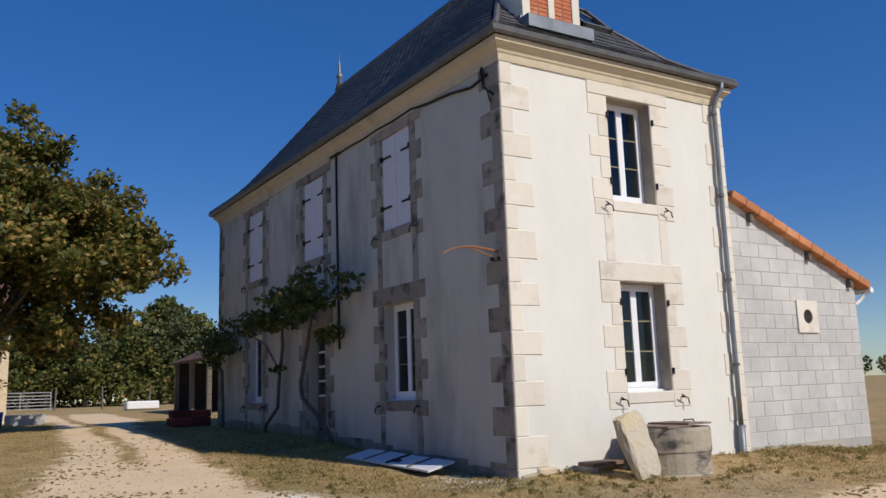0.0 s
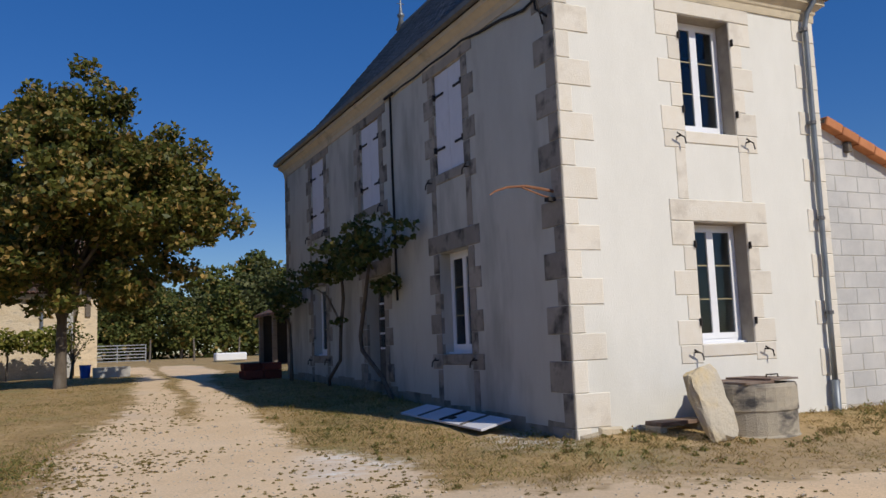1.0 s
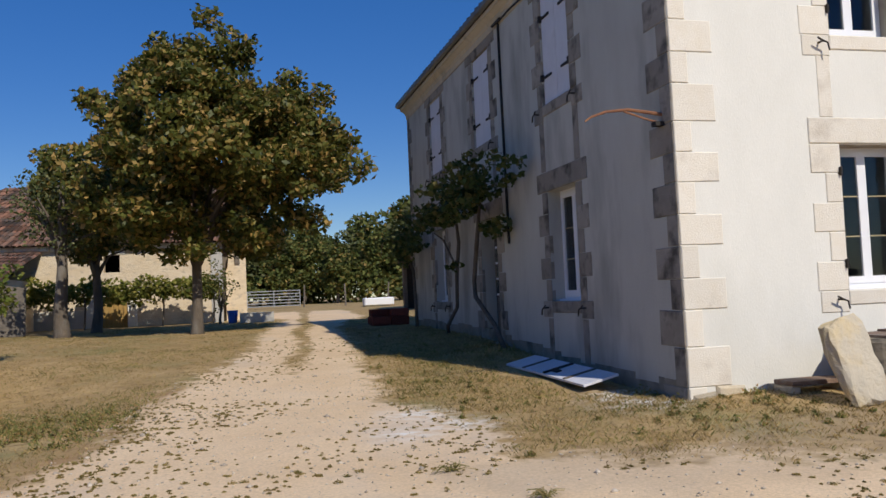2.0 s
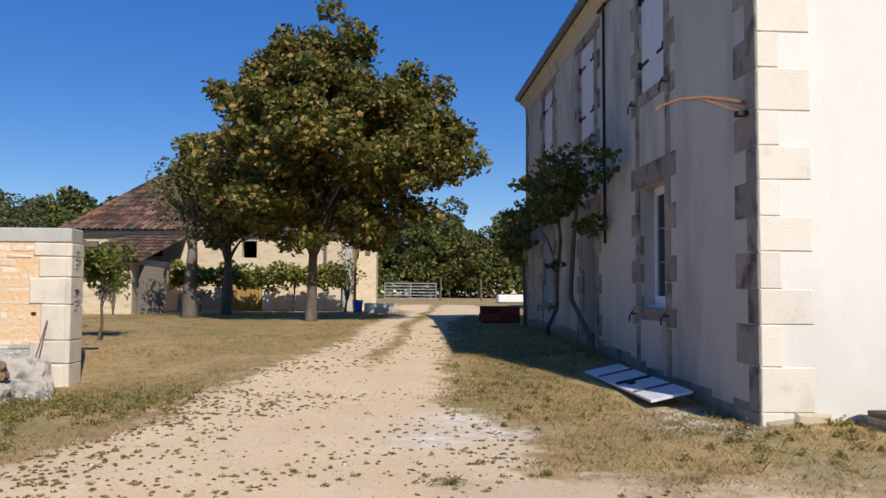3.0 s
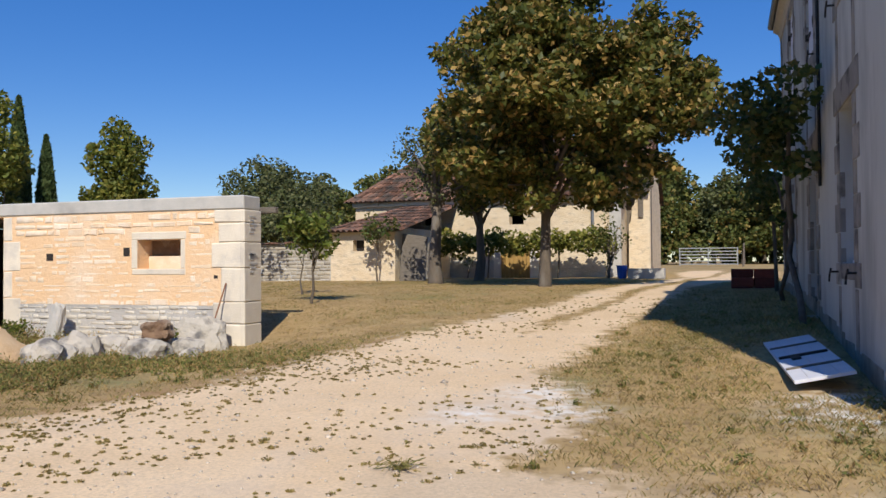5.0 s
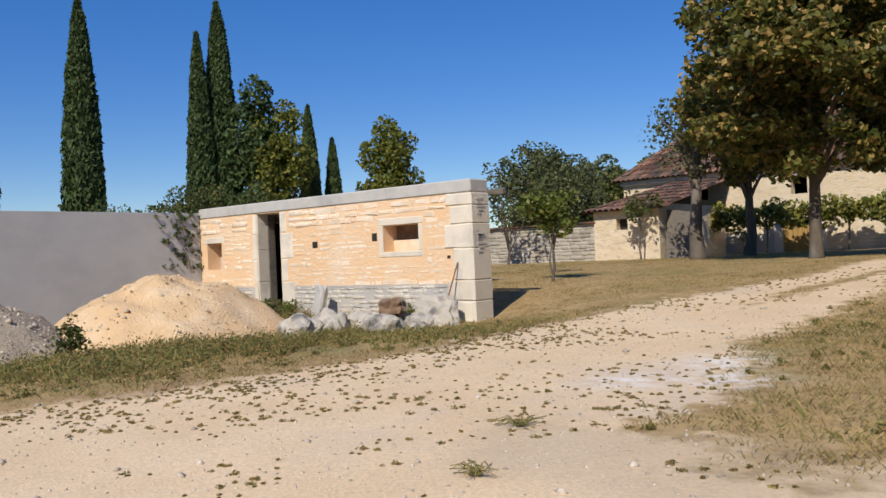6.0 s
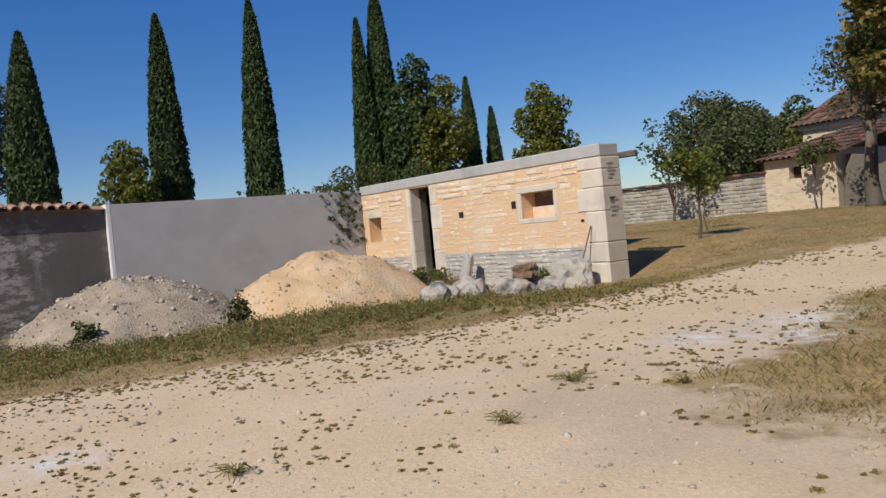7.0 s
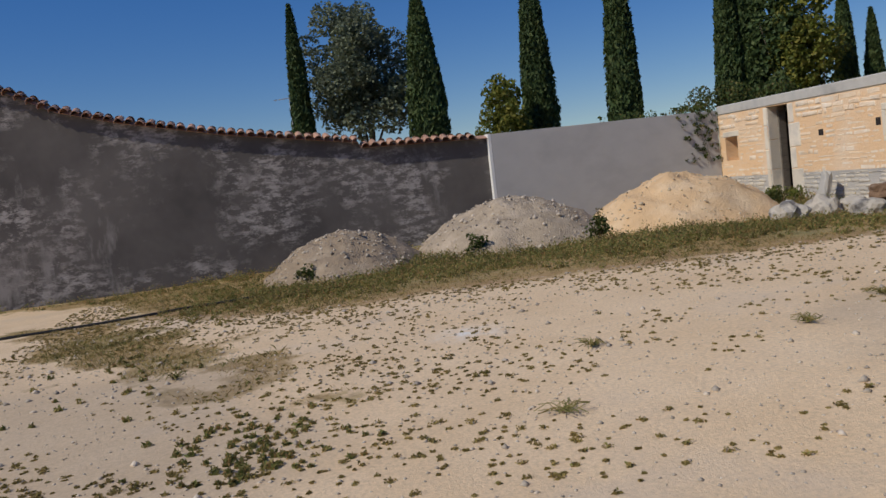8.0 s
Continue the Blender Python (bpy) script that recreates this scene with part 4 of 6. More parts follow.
well = thing("well", (9.3, 8.6, 0.4), "round weathered concrete well ring with a rusty lid", "well")
bm = bmesh.new()
n = 28
prof_w = [(0.60, 0.30), (0.61, 0.48), (0.585, 0.5), (0.585, 0.78), (0.60, 0.80), (0.60, 1.08), (0.585, 1.12), (0.48, 1.12), (0.47, 0.9)]
rings = [[bm.verts.new((9.2 + 0.97 * r * math.cos(2 * math.pi * k / n), 8.57 + 0.97 * r * math.sin(2 * math.pi * k / n), z)) for k in range(n)] for r, z in prof_w]
for a, b in zip(rings, rings[1:]):
    for k in range(n):
        bm.faces.new((a[k], a[(k + 1) % n], b[(k + 1) % n], b[k]))
CURB = surf("stained_concrete", (0.48, 0.42, 0.32), (0.38, 0.34, 0.27), 5, (0.09, 0.085, 0.08), 2.0, (0.5, 0.66), (1, 1, 2.2), bump=0.5)
part("curb", bm, CURB, well, "stained concrete ring")
bm = bmesh.new()
box(bm, 8.74, 9.2, 8.14, 8.98, 1.125, 1.15); box(bm, 9.19, 9.66, 8.18, 8.95, 1.15, 1.175)
part("lid", bm, LIDRUST, well, "rusty sheet metal lid in two leaves")
part("lid_handle", tubed([(9.4, 8.45, 1.175), (9.4, 8.45, 1.21), (9.6, 8.45, 1.21), (9.6, 8.45, 1.175)], 0.01, 5), IRON, well)
bm = bmesh.new()
rocky(bm, (0, 0, 0), (0.25, 0.09, 0.45), 4.0, 3, 0.14, 0.75)
bmesh.ops.transform(bm, matrix=pose(8.28, 8.27, 0.93, -14, -12, 8), verts=bm.verts)
ob = part("stone_slab", bm, SLABSTONE, None)
tagged(ob, "rough pale limestone slab leaning against the well", "stone slab")
bm = boxed(7.95, 8.65, 8.8, 9.12, 0.64, 0.69, bev=0.006)
ob = part("rusty_plank", bm, LIDRUST, None)
tagged(ob, "rusty steel plate bridging a drain by the wall", "plate")
bm = boxed(7.95, 8.07, 8.82, 9.14, 0.3, 0.64, bev=0.02)
ob = part("drain_stone", bm, PLINTH, None); tagged(ob, "small rough stone under the rusty plate", "stone")
ob = part("drain_stone", boxed(8.55, 8.65, 8.82, 9.1, 0.3, 0.64, bev=0.02), PLINTH, None); tagged(ob, "small rough stone under the rusty plate", "stone")
bm = boxed(8.35, 9.45, 7.62, 8.03, 0.2, 0.43, bev=0.03)
ob = part("flagstone", bm, PLINTH, None); tagged(ob, "worn grey flagstone sunk in the ground", "flagstone")

# shutters laid on the grass
lain = thing("loose_shutter", (0, 0, 0), "long white board shutter lying flat on the grass", "shutter")
LEN = 2.45
for k in range(4):
    part("board", boxed(0.122 * k, 0.122 * k + 0.12, 0, LEN, 0, 0.03, bev=0.002), SHUTTER, lain)
for y in (0.55, 1.85):
    part("ledge", boxed(0.01, 0.475, y - 0.03, y + 0.03, 0.03, 0.042), DARKWOOD, lain, "thin dark ledge")
part("iron_strap", boxed(0.02, 0.46, 1.14, 1.2, 0.03, 0.05), IRON, lain, "black iron strap")
part("iron_strap", boxed(0.12, 0.2, 0.98, 1.14, 0.03, 0.048), IRON, lain, "black iron strap")
lain.matrix_basis = pose(6.3, 10.45, 0.59, 2.2, -12, 3)

# brick stack at the far corner of the house
stack = thing("brick_stack", (6.3, 23.4, 0.9), "stack of dark red hollow bricks on the ground", "bricks")
rng = random.Random(8)
HOLLOW = surf("dark_red_brick", (0.26, 0.06, 0.04), (0.18, 0.045, 0.03), 9, bump=0.3, rnd=0.3)
for r in range(3):
    for i in range(4):
        for j in range(2):
            if r == 2 and (i + j) % 3 == 0: continue
            part("brick", boxed(5.85 + j * 0.5, 5.85 + j * 0.5 + 0.48, 22.9 + i * 0.22, 22.9 + i * 0.22 + 0.2, 0.86 + r * 0.2, 0.86 + r * 0.2 + 0.19 + rng.uniform(0, 0.006), bev=0.008), HOLLOW, stack)

# open shed beyond the house
porch = thing("open_shed", (11.5, 38, 1.2), "low open shed with tiled roof on dark posts", "shed")
bm = bmesh.new()
q = [bm.verts.new(v) for v in ((10.4, 36, 3.4), (10.4, 42, 3.4), (14.5, 42, 5.2), (14.5, 36, 5.2), (10.4, 36, 3.52), (10.4, 42, 3.52), (14.5, 42, 5.32), (14.5, 36, 5.32))]
for f in ((0, 1, 2, 3), (4, 7, 6, 5), (0, 4, 5, 1), (1, 5, 6, 2), (2, 6, 7, 3), (3, 7, 4, 0)):
    bm.faces.new([q[i] for i in f])
part("shed_roof", bm, TERRA, porch, "weathered terracotta shed roof")
for y in (36.3, 39, 41.7):
    part("post", boxed(10.55, 10.75, y - 0.1, y + 0.1, 0.8, 3.45, bev=0.01), DARKWOOD, porch)
# Shed walls coloured near black for the shade under the roof.
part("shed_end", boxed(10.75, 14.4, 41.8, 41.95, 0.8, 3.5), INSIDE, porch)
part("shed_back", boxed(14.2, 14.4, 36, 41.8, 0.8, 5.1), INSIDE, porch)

# ---- roofless stone outbuilding by the track ----
OX0, OX1, OY, OTOP = -8.6, -1.22, 13.97, 2.70
out = thing("stone_outbuilding", (-4.9, 14.2, 0.5), "ruined outbuilding wall of ochre-mortared rubble with concrete coping", "outbuilding")
ODOOR, OWIN, OSW = (-6.68, -5.95, 0.45, 2.47), (-3.18, -2.36, 1.58, 2.04), (-8.36, -7.86, 1.38, 1.94)
HOLES = [(-5.02, -4.88, 1.72, 1.84), (-3.45, -3.33, 1.78, 1.92), (-1.75, -1.68, 1.42, 1.47)]
bm = bmesh.new()
wall_cells(bm, "x", OY, OY + 0.45, OX0, OX1, 1.0, 2.48, [(ODOOR[0], ODOOR[1], 1.0, ODOOR[3]), OWIN, OSW])
owall = part("rubble_wall", bm, OCHREMORTAR, out, "rubble wall in ochre lime mortar")
bm = bmesh.new()
wall_cells(bm, "x", OY, OY + 0.45, OX0, OX1, 0.1, 1.0, [(ODOOR[0], ODOOR[1], 0.45, 1.0)])
ofoot = part("wall_foot", bm, GREYMORTAR, out, "grey repointed foot of the wall")
bm = boxed(OX0 - 0.02, OX1 + 0.012, OY - 0.015, OY + 0.47, 2.485, OTOP, bev=0.02)
part("coping", bm, CONCRETE, out, "smooth grey concrete coping")
# Back wall, roof and inner walls are added to keep the doorway dark.
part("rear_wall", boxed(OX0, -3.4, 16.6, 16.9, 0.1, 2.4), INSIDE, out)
part("added_rear_roof", boxed(OX0, -3.4, OY + 0.48, 16.9, 2.42, 2.5), DARKWOOD, out)
part("added_inner_wall", boxed(OX0 + 0.01, OX0 + 0.2, OY + 0.48, 16.59, 0.1, 2.4), INSIDE, out)
part("added_inner_wall", boxed(-3.6, -3.4, OY + 0.48, 16.6, 0.1, 2.4), OCHREMORTAR, out)
part("rail", boxed(-2.2, -1.1, OY + 0.75, OY + 0.85, 2.46, 2.56, bev=0.01), DARKWOOD, out, "dark timber beam behind the pillar")
# dressed frames
rng = random.Random(21)
OF = lambda x, z: pose(x, OY, z)
for a, b in ((ODOOR[0] - 0.12, ODOOR[0]), (ODOOR[1], ODOOR[1] + 0.19)):
    for k, (c, d) in enumerate(((0.5, 1.1), (1.1, 1.55), (1.55, 2.06), (2.06, 2.47))):
        w = b - a if (k % 2 or a < ODOOR[0]) else (b - a) + 0.18
        piece("jamb_stone", w, d - c - 0.01, 0.012, PILLARSTONE, owall, OF(a, c), rng, 0.015, 0.006)
for c, d in ((0.5, 1.1), (1.1, 1.75), (1.75, 2.47)):
    part("reveal_stone", boxed(ODOOR[0] - 0.002, ODOOR[0] + 0.02, OY + 0.01, OY + 0.3, c + 0.006, d - 0.006, bev=0.008), PILLARSTONE, owall)
# Dark strip added for the shade deep in the doorway.
part("doorway_shade_strip", boxed(ODOOR[0] + 0.0, ODOOR[0] + 0.05, OY + 0.26, OY + 0.44, 0.45, 2.46, bev=0.01), DARKWOOD, owall, "dark strip for the shade inside the doorway")
part("door_sill", boxed(ODOOR[0] - 0.05, ODOOR[1] + 0.05, OY - 0.12, OY + 0.5, 0.3, 0.52, bev=0.03), PALE, out)
for a, b, c, d in ((OWIN[0] - 0.11, OWIN[1] + 0.11, OWIN[3], OWIN[3] + 0.13), (OWIN[0] - 0.11, OWIN[0], OWIN[2], OWIN[3]), (OWIN[1], OWIN[1] + 0.09, OWIN[2], OWIN[3]), (OWIN[0] - 0.1, OWIN[1] + 0.1, OWIN[2] - 0.1, OWIN[2])):
    piece("window_stone", b - a - 0.006, d - c - 0.006, 0.012, PILLARSTONE, owall, OF(a, c), rng, 0.01, 0.004)
# Upper back is dark brown to paint the lintel's shade; lower back stays light.
part("window_back", boxed(OWIN[0], OWIN[1], OY + 0.36, OY + 0.44, OWIN[2] + 0.16, OWIN[3]), LOGWOOD, owall, "dark brown panel carrying the lintel's shade in the window")
part("window_back", boxed(OWIN[0], OWIN[1], OY + 0.28, OY + 0.355, OWIN[2], OWIN[2] + 0.2), RUBBLE, owall)
piece("window_stone", 0.66, 0.12, 0.012, PILLARSTONE, owall, OF(OSW[0] - 0.08, OSW[3]), rng, 0.01, 0.005)
part("window_back", boxed(OSW[0], OSW[1], OY + 0.32, OY + 0.4, OSW[2], OSW[3] - 0.12), GREYMORTAR, owall)
# corner pillar of large dressed stones
z = 0.36
for k, h in enumerate((0.36, 0.34, 0.52, 0.40, 0.30, 0.34)):
    h = min(h, 2.48 - z)
    w = (0.42, 0.54, 0.40, 0.56, 0.44, 0.52)[k]
    piece("pillar_stone", w, h - 0.005, 0.022, PILLARSTONE, owall, OF(OX1 - w, z), rng, 0.02, 0.008)
    part("pillar_stone", boxed(OX1 - 0.05, OX1 + 0.035, OY - 0.03, OY + 0.46, z + 0.002, z + h - 0.004, bev=0.014), PILLARSTONE, owall)
    z += h
for zz, hh in ((2.12, 0.3), (1.72, 0.08), (1.5, 0.34)):
    for j in range(5):
        part("mortar_scar", boxed(OX1 + 0.033, OX1 + 0.045, OY + 0.1 + 0.03 * (j % 2), OY + 0.22 + 0.05 * (j % 3), zz + hh * j / 5, zz + hh * j / 5 + 0.025), GREYMORTAR, owall)
# coursed rubble
ov, of_ = [[], []], [[], []]
z = 0.42
singles = 0
blocked = [(a - 0.03, b + 0.03, c - 0.02, d + 0.02) for a, b, c, d in ((ODOOR[0] - 0.13, ODOOR[1] + 0.2, 0.3, 2.5), (OWIN[0] - 0.12, OWIN[1] + 0.1, OWIN[2] - 0.1, OWIN[3] + 0.14), (OSW[0], OSW[1], OSW[2], OSW[3] + 0.12), *HOLES)]
while z < 2.46:
    h = rng.uniform(0.075, 0.13) if z < 2.15 else rng.uniform(0.09, 0.15)
    if z < 0.98: h *= 0.8
    h = min(h, 2.48 - z)
    x = OX0 + rng.uniform(0, 0.1)
    while x < OX1 - 0.45:
        w = rng.choice((0.13, 0.18, 0.24, 0.32, 0.42)) * rng.uniform(0.85, 1.15)
        if z < 0.98: w *= 0.7
        if any(x < b[1] and x + w > b[0] and z < b[3] and z + h > b[2] for b in blocked):
            x += 0.06
            continue
        if rng.random() < 0.9 and x + w < OX1 - 0.4:
            dd = rng.uniform(-0.001, 0.005) if 0.98 < z < 2.05 else rng.uniform(0.004, 0.02)
            m = OF(x + 0.008, z + rng.uniform(0, 0.01))
            hh = (h - rng.uniform(0.010, 0.05))
            if x > -5.2 and z > 0.98 and singles < 290:
                piece("stone", w - 0.02, hh, dd, RUBBLE, owall, m, rng, 0.012, 0.009 if z < 2.1 else 0.014)
                singles += 1
            else:
                g = 0 if z > 0.98 else 1
                v, f = piece("", w - 0.02, hh, dd, None, None, m, rng, 0.012, 0.009 if z < 2.1 else 0.014)
                k = len(ov[g]); ov[g] += v; of_[g] += [tuple(k + i for i in q) for q in f]
        x += w
    z += h
raw("stones", ov[0], of_[0], RUBBLEALL, owall)["kind"] = "stuff"
raw("stones", ov[1], of_[1], RUBBLEGREY, ofoot)["kind"] = "stuff"
# Putlog holes are flat black patches: the shade inside them as colour.
for a, b, c, d in HOLES:
    part("putlog_hole", boxed(a, b, OY - 0.004, OY + 0.02, c, d), IRON, owall, "flat black patch for the shade in a putlog hole")

# stones, log and slab at its foot
def boulder(x, y, size, seed, label, mat=None, m=None, sq=0.2):
    bm = bmesh.new()
    rocky(bm, (0, 0, 0), size, seed, 3, 0.3, sq)
    ob = part("boulder", bm, mat or ROCK, None)
    tagged(ob, label, "boulder", "boulders at the wall foot")
    ob.matrix_basis = m or pose(x, y, gz(x, y) + size[2] * 0.28)
    return ob


boulder(-2.3, 11.2, (0.33, 0.26, 0.24), 1.0, "pale lumpy boulder in the grass")
boulder(-2.62, 12.1, (0.30, 0.24, 0.25), 2.0, "grey pitted boulder in the grass")
boulder(-2.4, 12.5, (0.28, 0.2, 0.2), 3.0, "low grey boulder in the grass")
boulder(-1.5, 12.05, (0.31, 0.25, 0.23), 4.0, "grey pitted boulder under the log")
boulder(-1.38, 12.65, (0.34, 0.22, 0.2), 5.0, "grey pitted boulder under the log")
boulder(-0.9, 12.2, (0.16, 0.13, 0.11), 7.0, "small pale stone in the grass")
boulder(-3.2, 11.9, (0.17, 0.14, 0.13), 8.0, "small pale stone in the grass")
boulder(-3.9, 12.1, (0.14, 0.11, 0.09), 9.0, "small pale stone in the grass")
boulder(-1.7, 13.5, (0.40, 0.16, 0.36), 6.5, "large rounded pale boulder against the wall", ROCK, pose(-1.66, 13.5, 0.52, -14, 8, 10), 0.1)
bm = bmesh.new()
rocky(bm, (0, 0, 0), (0.21, 0.14, 0.14), 9.0, 3, 0.35, 0.55)
ob = part("log", bm, LOGWOOD, None); ob.matrix_basis = pose(-1.6, 12.42, 0.73, 0, -8, 15)
tagged(ob, "short weathered log resting on the boulders", "log")
bm = bmesh.new()
rocky(bm, (0, 0, 0.35), (0.13, 0.08, 0.42), 12.0, 3, 0.14, 0.8)
ob = part("standing_slab", bm, CONCRETE, None); ob.matrix_basis = pose(-4.5, 13.5, 0.26, -9, 6, -12)
tagged(ob, "upright grey stone slab leaning by the wall", "stone slab")
ob = part("iron_rod", tubed([(-1.62, 13.6, 0.45), (-1.55, 13.8, 1.0), (-1.5, 13.92, 1.35)], 0.012, 6), RUST, None)
tagged(ob, "thin rusty rod leaning on the wall", "rod")

# ---- boundary wall ----
BX = -8.6
new_wall = part("wall_new", boxed(BX - 0.32, BX, 8.25, OY - 0.01, 0.05, 2.62, bev=0.004), GREYRENDER, None)
tagged(new_wall, "freshly rendered smooth grey boundary wall", "wall", kind="structure")
# End face of the grey wall, coloured white as if in full sun.
bm = boxed(BX - 0.30, BX + 0.004, 8.18, 8.248, 0.3, 2.63)
ob = part("wall_bead", bm, SUNLITEND, new_wall, "end face of the new grey render, painted sunlit white")
TOPS = [(-30, 5.2), (-3.2, 5.0), (-1.7, 4.58), (-0.8, 4.1), (0.4, 3.76), (2.4, 3.32), (5.25, 2.86), (5.3, 2.74), (8.18, 2.66)]
bm = bmesh.new()
prev = None
for y, z in TOPS:
    ring = [bm.verts.new(q) for q in ((BX - 0.14, y, 0.0), (BX - 0.14, y, z - 0.12), (BX - 0.5, y, z - 0.12), (BX - 0.5, y, 0.0))]
    if prev:
        for k in range(4):
            bm.faces.new((prev[k], prev[(k + 1) % 4], ring[(k + 1) % 4], ring[k]))
    else:
        bm.faces.new(ring)
    prev = ring
bm.faces.new(prev[::-1])
old_wall = part("wall_old", bm, OLDWALL, None)
tagged(old_wall, "old boundary wall with patchy smeared grey render and tile coping", "wall", kind="structure")


def barrel_tile(length=0.4, r=0.095, n=7):
    """Half-round canal tile, open below, along +x."""
    vs, fs = [], []
    for x, rr in ((0, r), (length, r * 0.82)):
        for q in (rr, rr - 0.014):
            for k in range(n):
                a = math.pi * k / (n - 1)
                vs.append((x, -q * math.cos(a), q * math.sin(a)))
    for k in range(n - 1):
        fs += [(k, k + 1, 2 * n + k + 1, 2 * n + k), (n + k + 1, n + k, 3 * n + k, 3 * n + k + 1), (k + 1, k, n + k, n + k + 1)]
    me = bpy.data.meshes.new("cap_tile")
    me.from_pydata(vs, [], fs)
    me.materials.append(TERRAPALE)
    return me


TILE = barrel_tile()
rng = random.Random(17)
y = -3.0
while y < 8.0:
    z = float(np.interp(y, [q[0] for q in TOPS], [q[1] for q in TOPS]))
    z2 = float(np.interp(y + 0.2, [q[0] for q in TOPS], [q[1] for q in TOPS]))
    ob = new("cap_tile", TILE); hang(ob, old_wall)
    ob.matrix_basis = pose(BX + 0.02, y, z - 0.11 + rng.uniform(-0.008, 0.008), math.degrees(math.atan2(z2 - z, 0.2)), -14 + rng.uniform(-3, 3), 180 + rng.uniform(-4, 4))
    ob = new("cap_tile", TILE); hang(ob, old_wall)
    ob.matrix_basis = pose(BX - 0.62, y, z - 0.11 + rng.uniform(-0.008, 0.008), 0, -14, rng.uniform(-4, 4))
    y += 0.2
bm = bmesh.new()
prev = None
for y, z in TOPS:
    ring = [bm.verts.new(q) for q in ((BX - 0.02, y, z - 0.12), (BX - 0.32, y, z - 0.035), (BX - 0.62, y, z - 0.12), (BX - 0.32, y, z - 0.125))]
    if prev:
        for k in range(4):
            bm.faces.new((prev[k], prev[(k + 1) % 4], ring[(k + 1) % 4], ring[k]))
    prev = ring
part("coping_bed", bm, TERRAPALE, old_wall)
# yard walls out of view that close the place behind the camera
ob = part("wall_behind", boxed(-9.1, 40, -26.4, -26.0, -0.3, 2.2), OLDWALL, None)
tagged(ob, "plain boundary wall", "wall", kind="structure")


# ---- spoil heaps ----
def heap(x, y, rx, ry, h, mat, seed, label, turn=0.0, stones=250):
    n, m = 72, 26
    vs, fs = [], []
    for j in range(m + 1):
        s = j / m
        for k in range(n):
            a = 2 * math.pi * k / n
            rr = 1.15 * s * (1 + 0.12 * noise.noise((math.cos(a) * 1.3 + seed, math.sin(a) * 1.3, seed)))
            zz = h * (1 - s ** 1.9) if s < 1 else -0.1
            px, py = rx * rr * math.cos(a), ry * rr * math.sin(a)
            c, d = math.cos(turn), math.sin(turn)
            wx, wy = x + px * c - py * d, y + px * d + py * c
            zz += h * 0.12 * noise.noise((wx * 1.6, wy * 1.6, seed)) + 0.07 * noise.noise((wx * 4, wy * 4, seed)) + 0.035 * noise.noise((wx * 11, wy * 11, seed))
            vs.append((wx, wy, gz(wx, wy) + zz - 0.04))
    for j in range(m):
        for k in range(n):
            fs.append((j * n + k, j * n + (k + 1) % n, (j + 1) * n + (k + 1) % n, (j + 1) * n + k))
    t = thing("spoil_heap", (x, y, gz(x, y)), label, "heap", "spoil heaps")
    raw("heap_body", vs, fs, mat, t, smooth=True)
    r = random.Random(seed)
    sv, sf = [], []
    for i in range(stones):
        s, a = r.random() ** 0.5, r.uniform(0, 2 * math.pi)
        q = vs[min(len(vs) - 1, int(s * m) * n + int(a / 6.2832 * n) % n)]
        e = r.uniform(0.012, 0.028) if r.random() < 0.9 else r.uniform(0.03, 0.06)
        q = Vector(q) + Vector((0, 0, e * 0.1))
        pts = [(1, 0, 0), (-1, 0, 0), (0, 1, 0), (0, -1, 0), (0, 0, 0.8), (0, 0, -0.8)]
        k = len(sv)
        tw = Vector((r.uniform(-0.05, 0.05), r.uniform(-0.05, 0.05), 0))
        sv += [q + tw + Vector([c * e * r.uniform(0.7, 1.3) for c in w]) for w in pts]
        sf += [(k + a1, k + b1, k + c1) for a1, b1, c1 in ((0, 2, 4), (2, 1, 4), (1, 3, 4), (3, 0, 4), (2, 0, 5), (1, 2, 5), (3, 1, 5), (0, 3, 5))]
    raw("heap_stones", sv, sf, SAND2 if mat is SAND else PEBBLE, t)["kind"] = "stuff"


SAND2 = surf("sandy_stone", (0.62, 0.50, 0.34), (0.52, 0.42, 0.29), 9, bump=0.3, island=0.3)
heap(-4.45, 10.55, 1.75, 1.7, 0.92, SAND, 3, "mound of ochre sandy soil with stones", 0.3, 500)
heap(-5.4, 7.4, 1.8, 1.55, 0.9, GRAVELHEAP, 5, "mound of grey-brown gravel with weeds", 0.3, 900)
heap(-5.9, 4.35, 1.6, 1.35, 0.8, BROWNHEAP, 8, "low mound of brown gravel", 0.2, 700)

# ---- barn across the lawn ----
barn = thing("barn", (-2.4, 38, 1.1), "long cream stone barn with weathered tile roof", "barn")
QX0, QX1, QY0, QY1, QTOP, QR = -9.078, 2.9, 35.0, 42.0, 4.26, 7.0
QS, QB = 1.95, 37.0                 # where the front wall steps back, and to where
BH = [(-2.767, -1.572, 0.5, 2.251), (-2.399, -1.818, 3.166, 3.837), (-6.196, -5.593, 1.915, 2.641), (-6.118, -5.504, 3.2, 3.647)]
ym = (QY0 + QY1) / 2
bm = bmesh.new()
wall_cells(bm, "x", QY0, QY0 + 0.5, QX0, QS, 0.6, QTOP, BH)
bw = part("front_wall", bm, BARNWALL, barn, "cream rendered rubble front wall")
part("return_wall", boxed(QS - 0.5, QS, QY0 + 0.5, QB, 0.6, QTOP), BARNWALL, barn)
# Dark wood colour here paints the shade under the bay's roof.
part("stepped_back_wall", boxed(QS, QX1, QB, QB + 0.5, 0.6, 5.2), DARKWOOD, barn, "dark back of the open bay, shade in its colour")
# Backing and loft floor carry the barn's inner shade as colour.
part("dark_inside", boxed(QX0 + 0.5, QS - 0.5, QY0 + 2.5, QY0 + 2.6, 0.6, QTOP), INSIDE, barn)
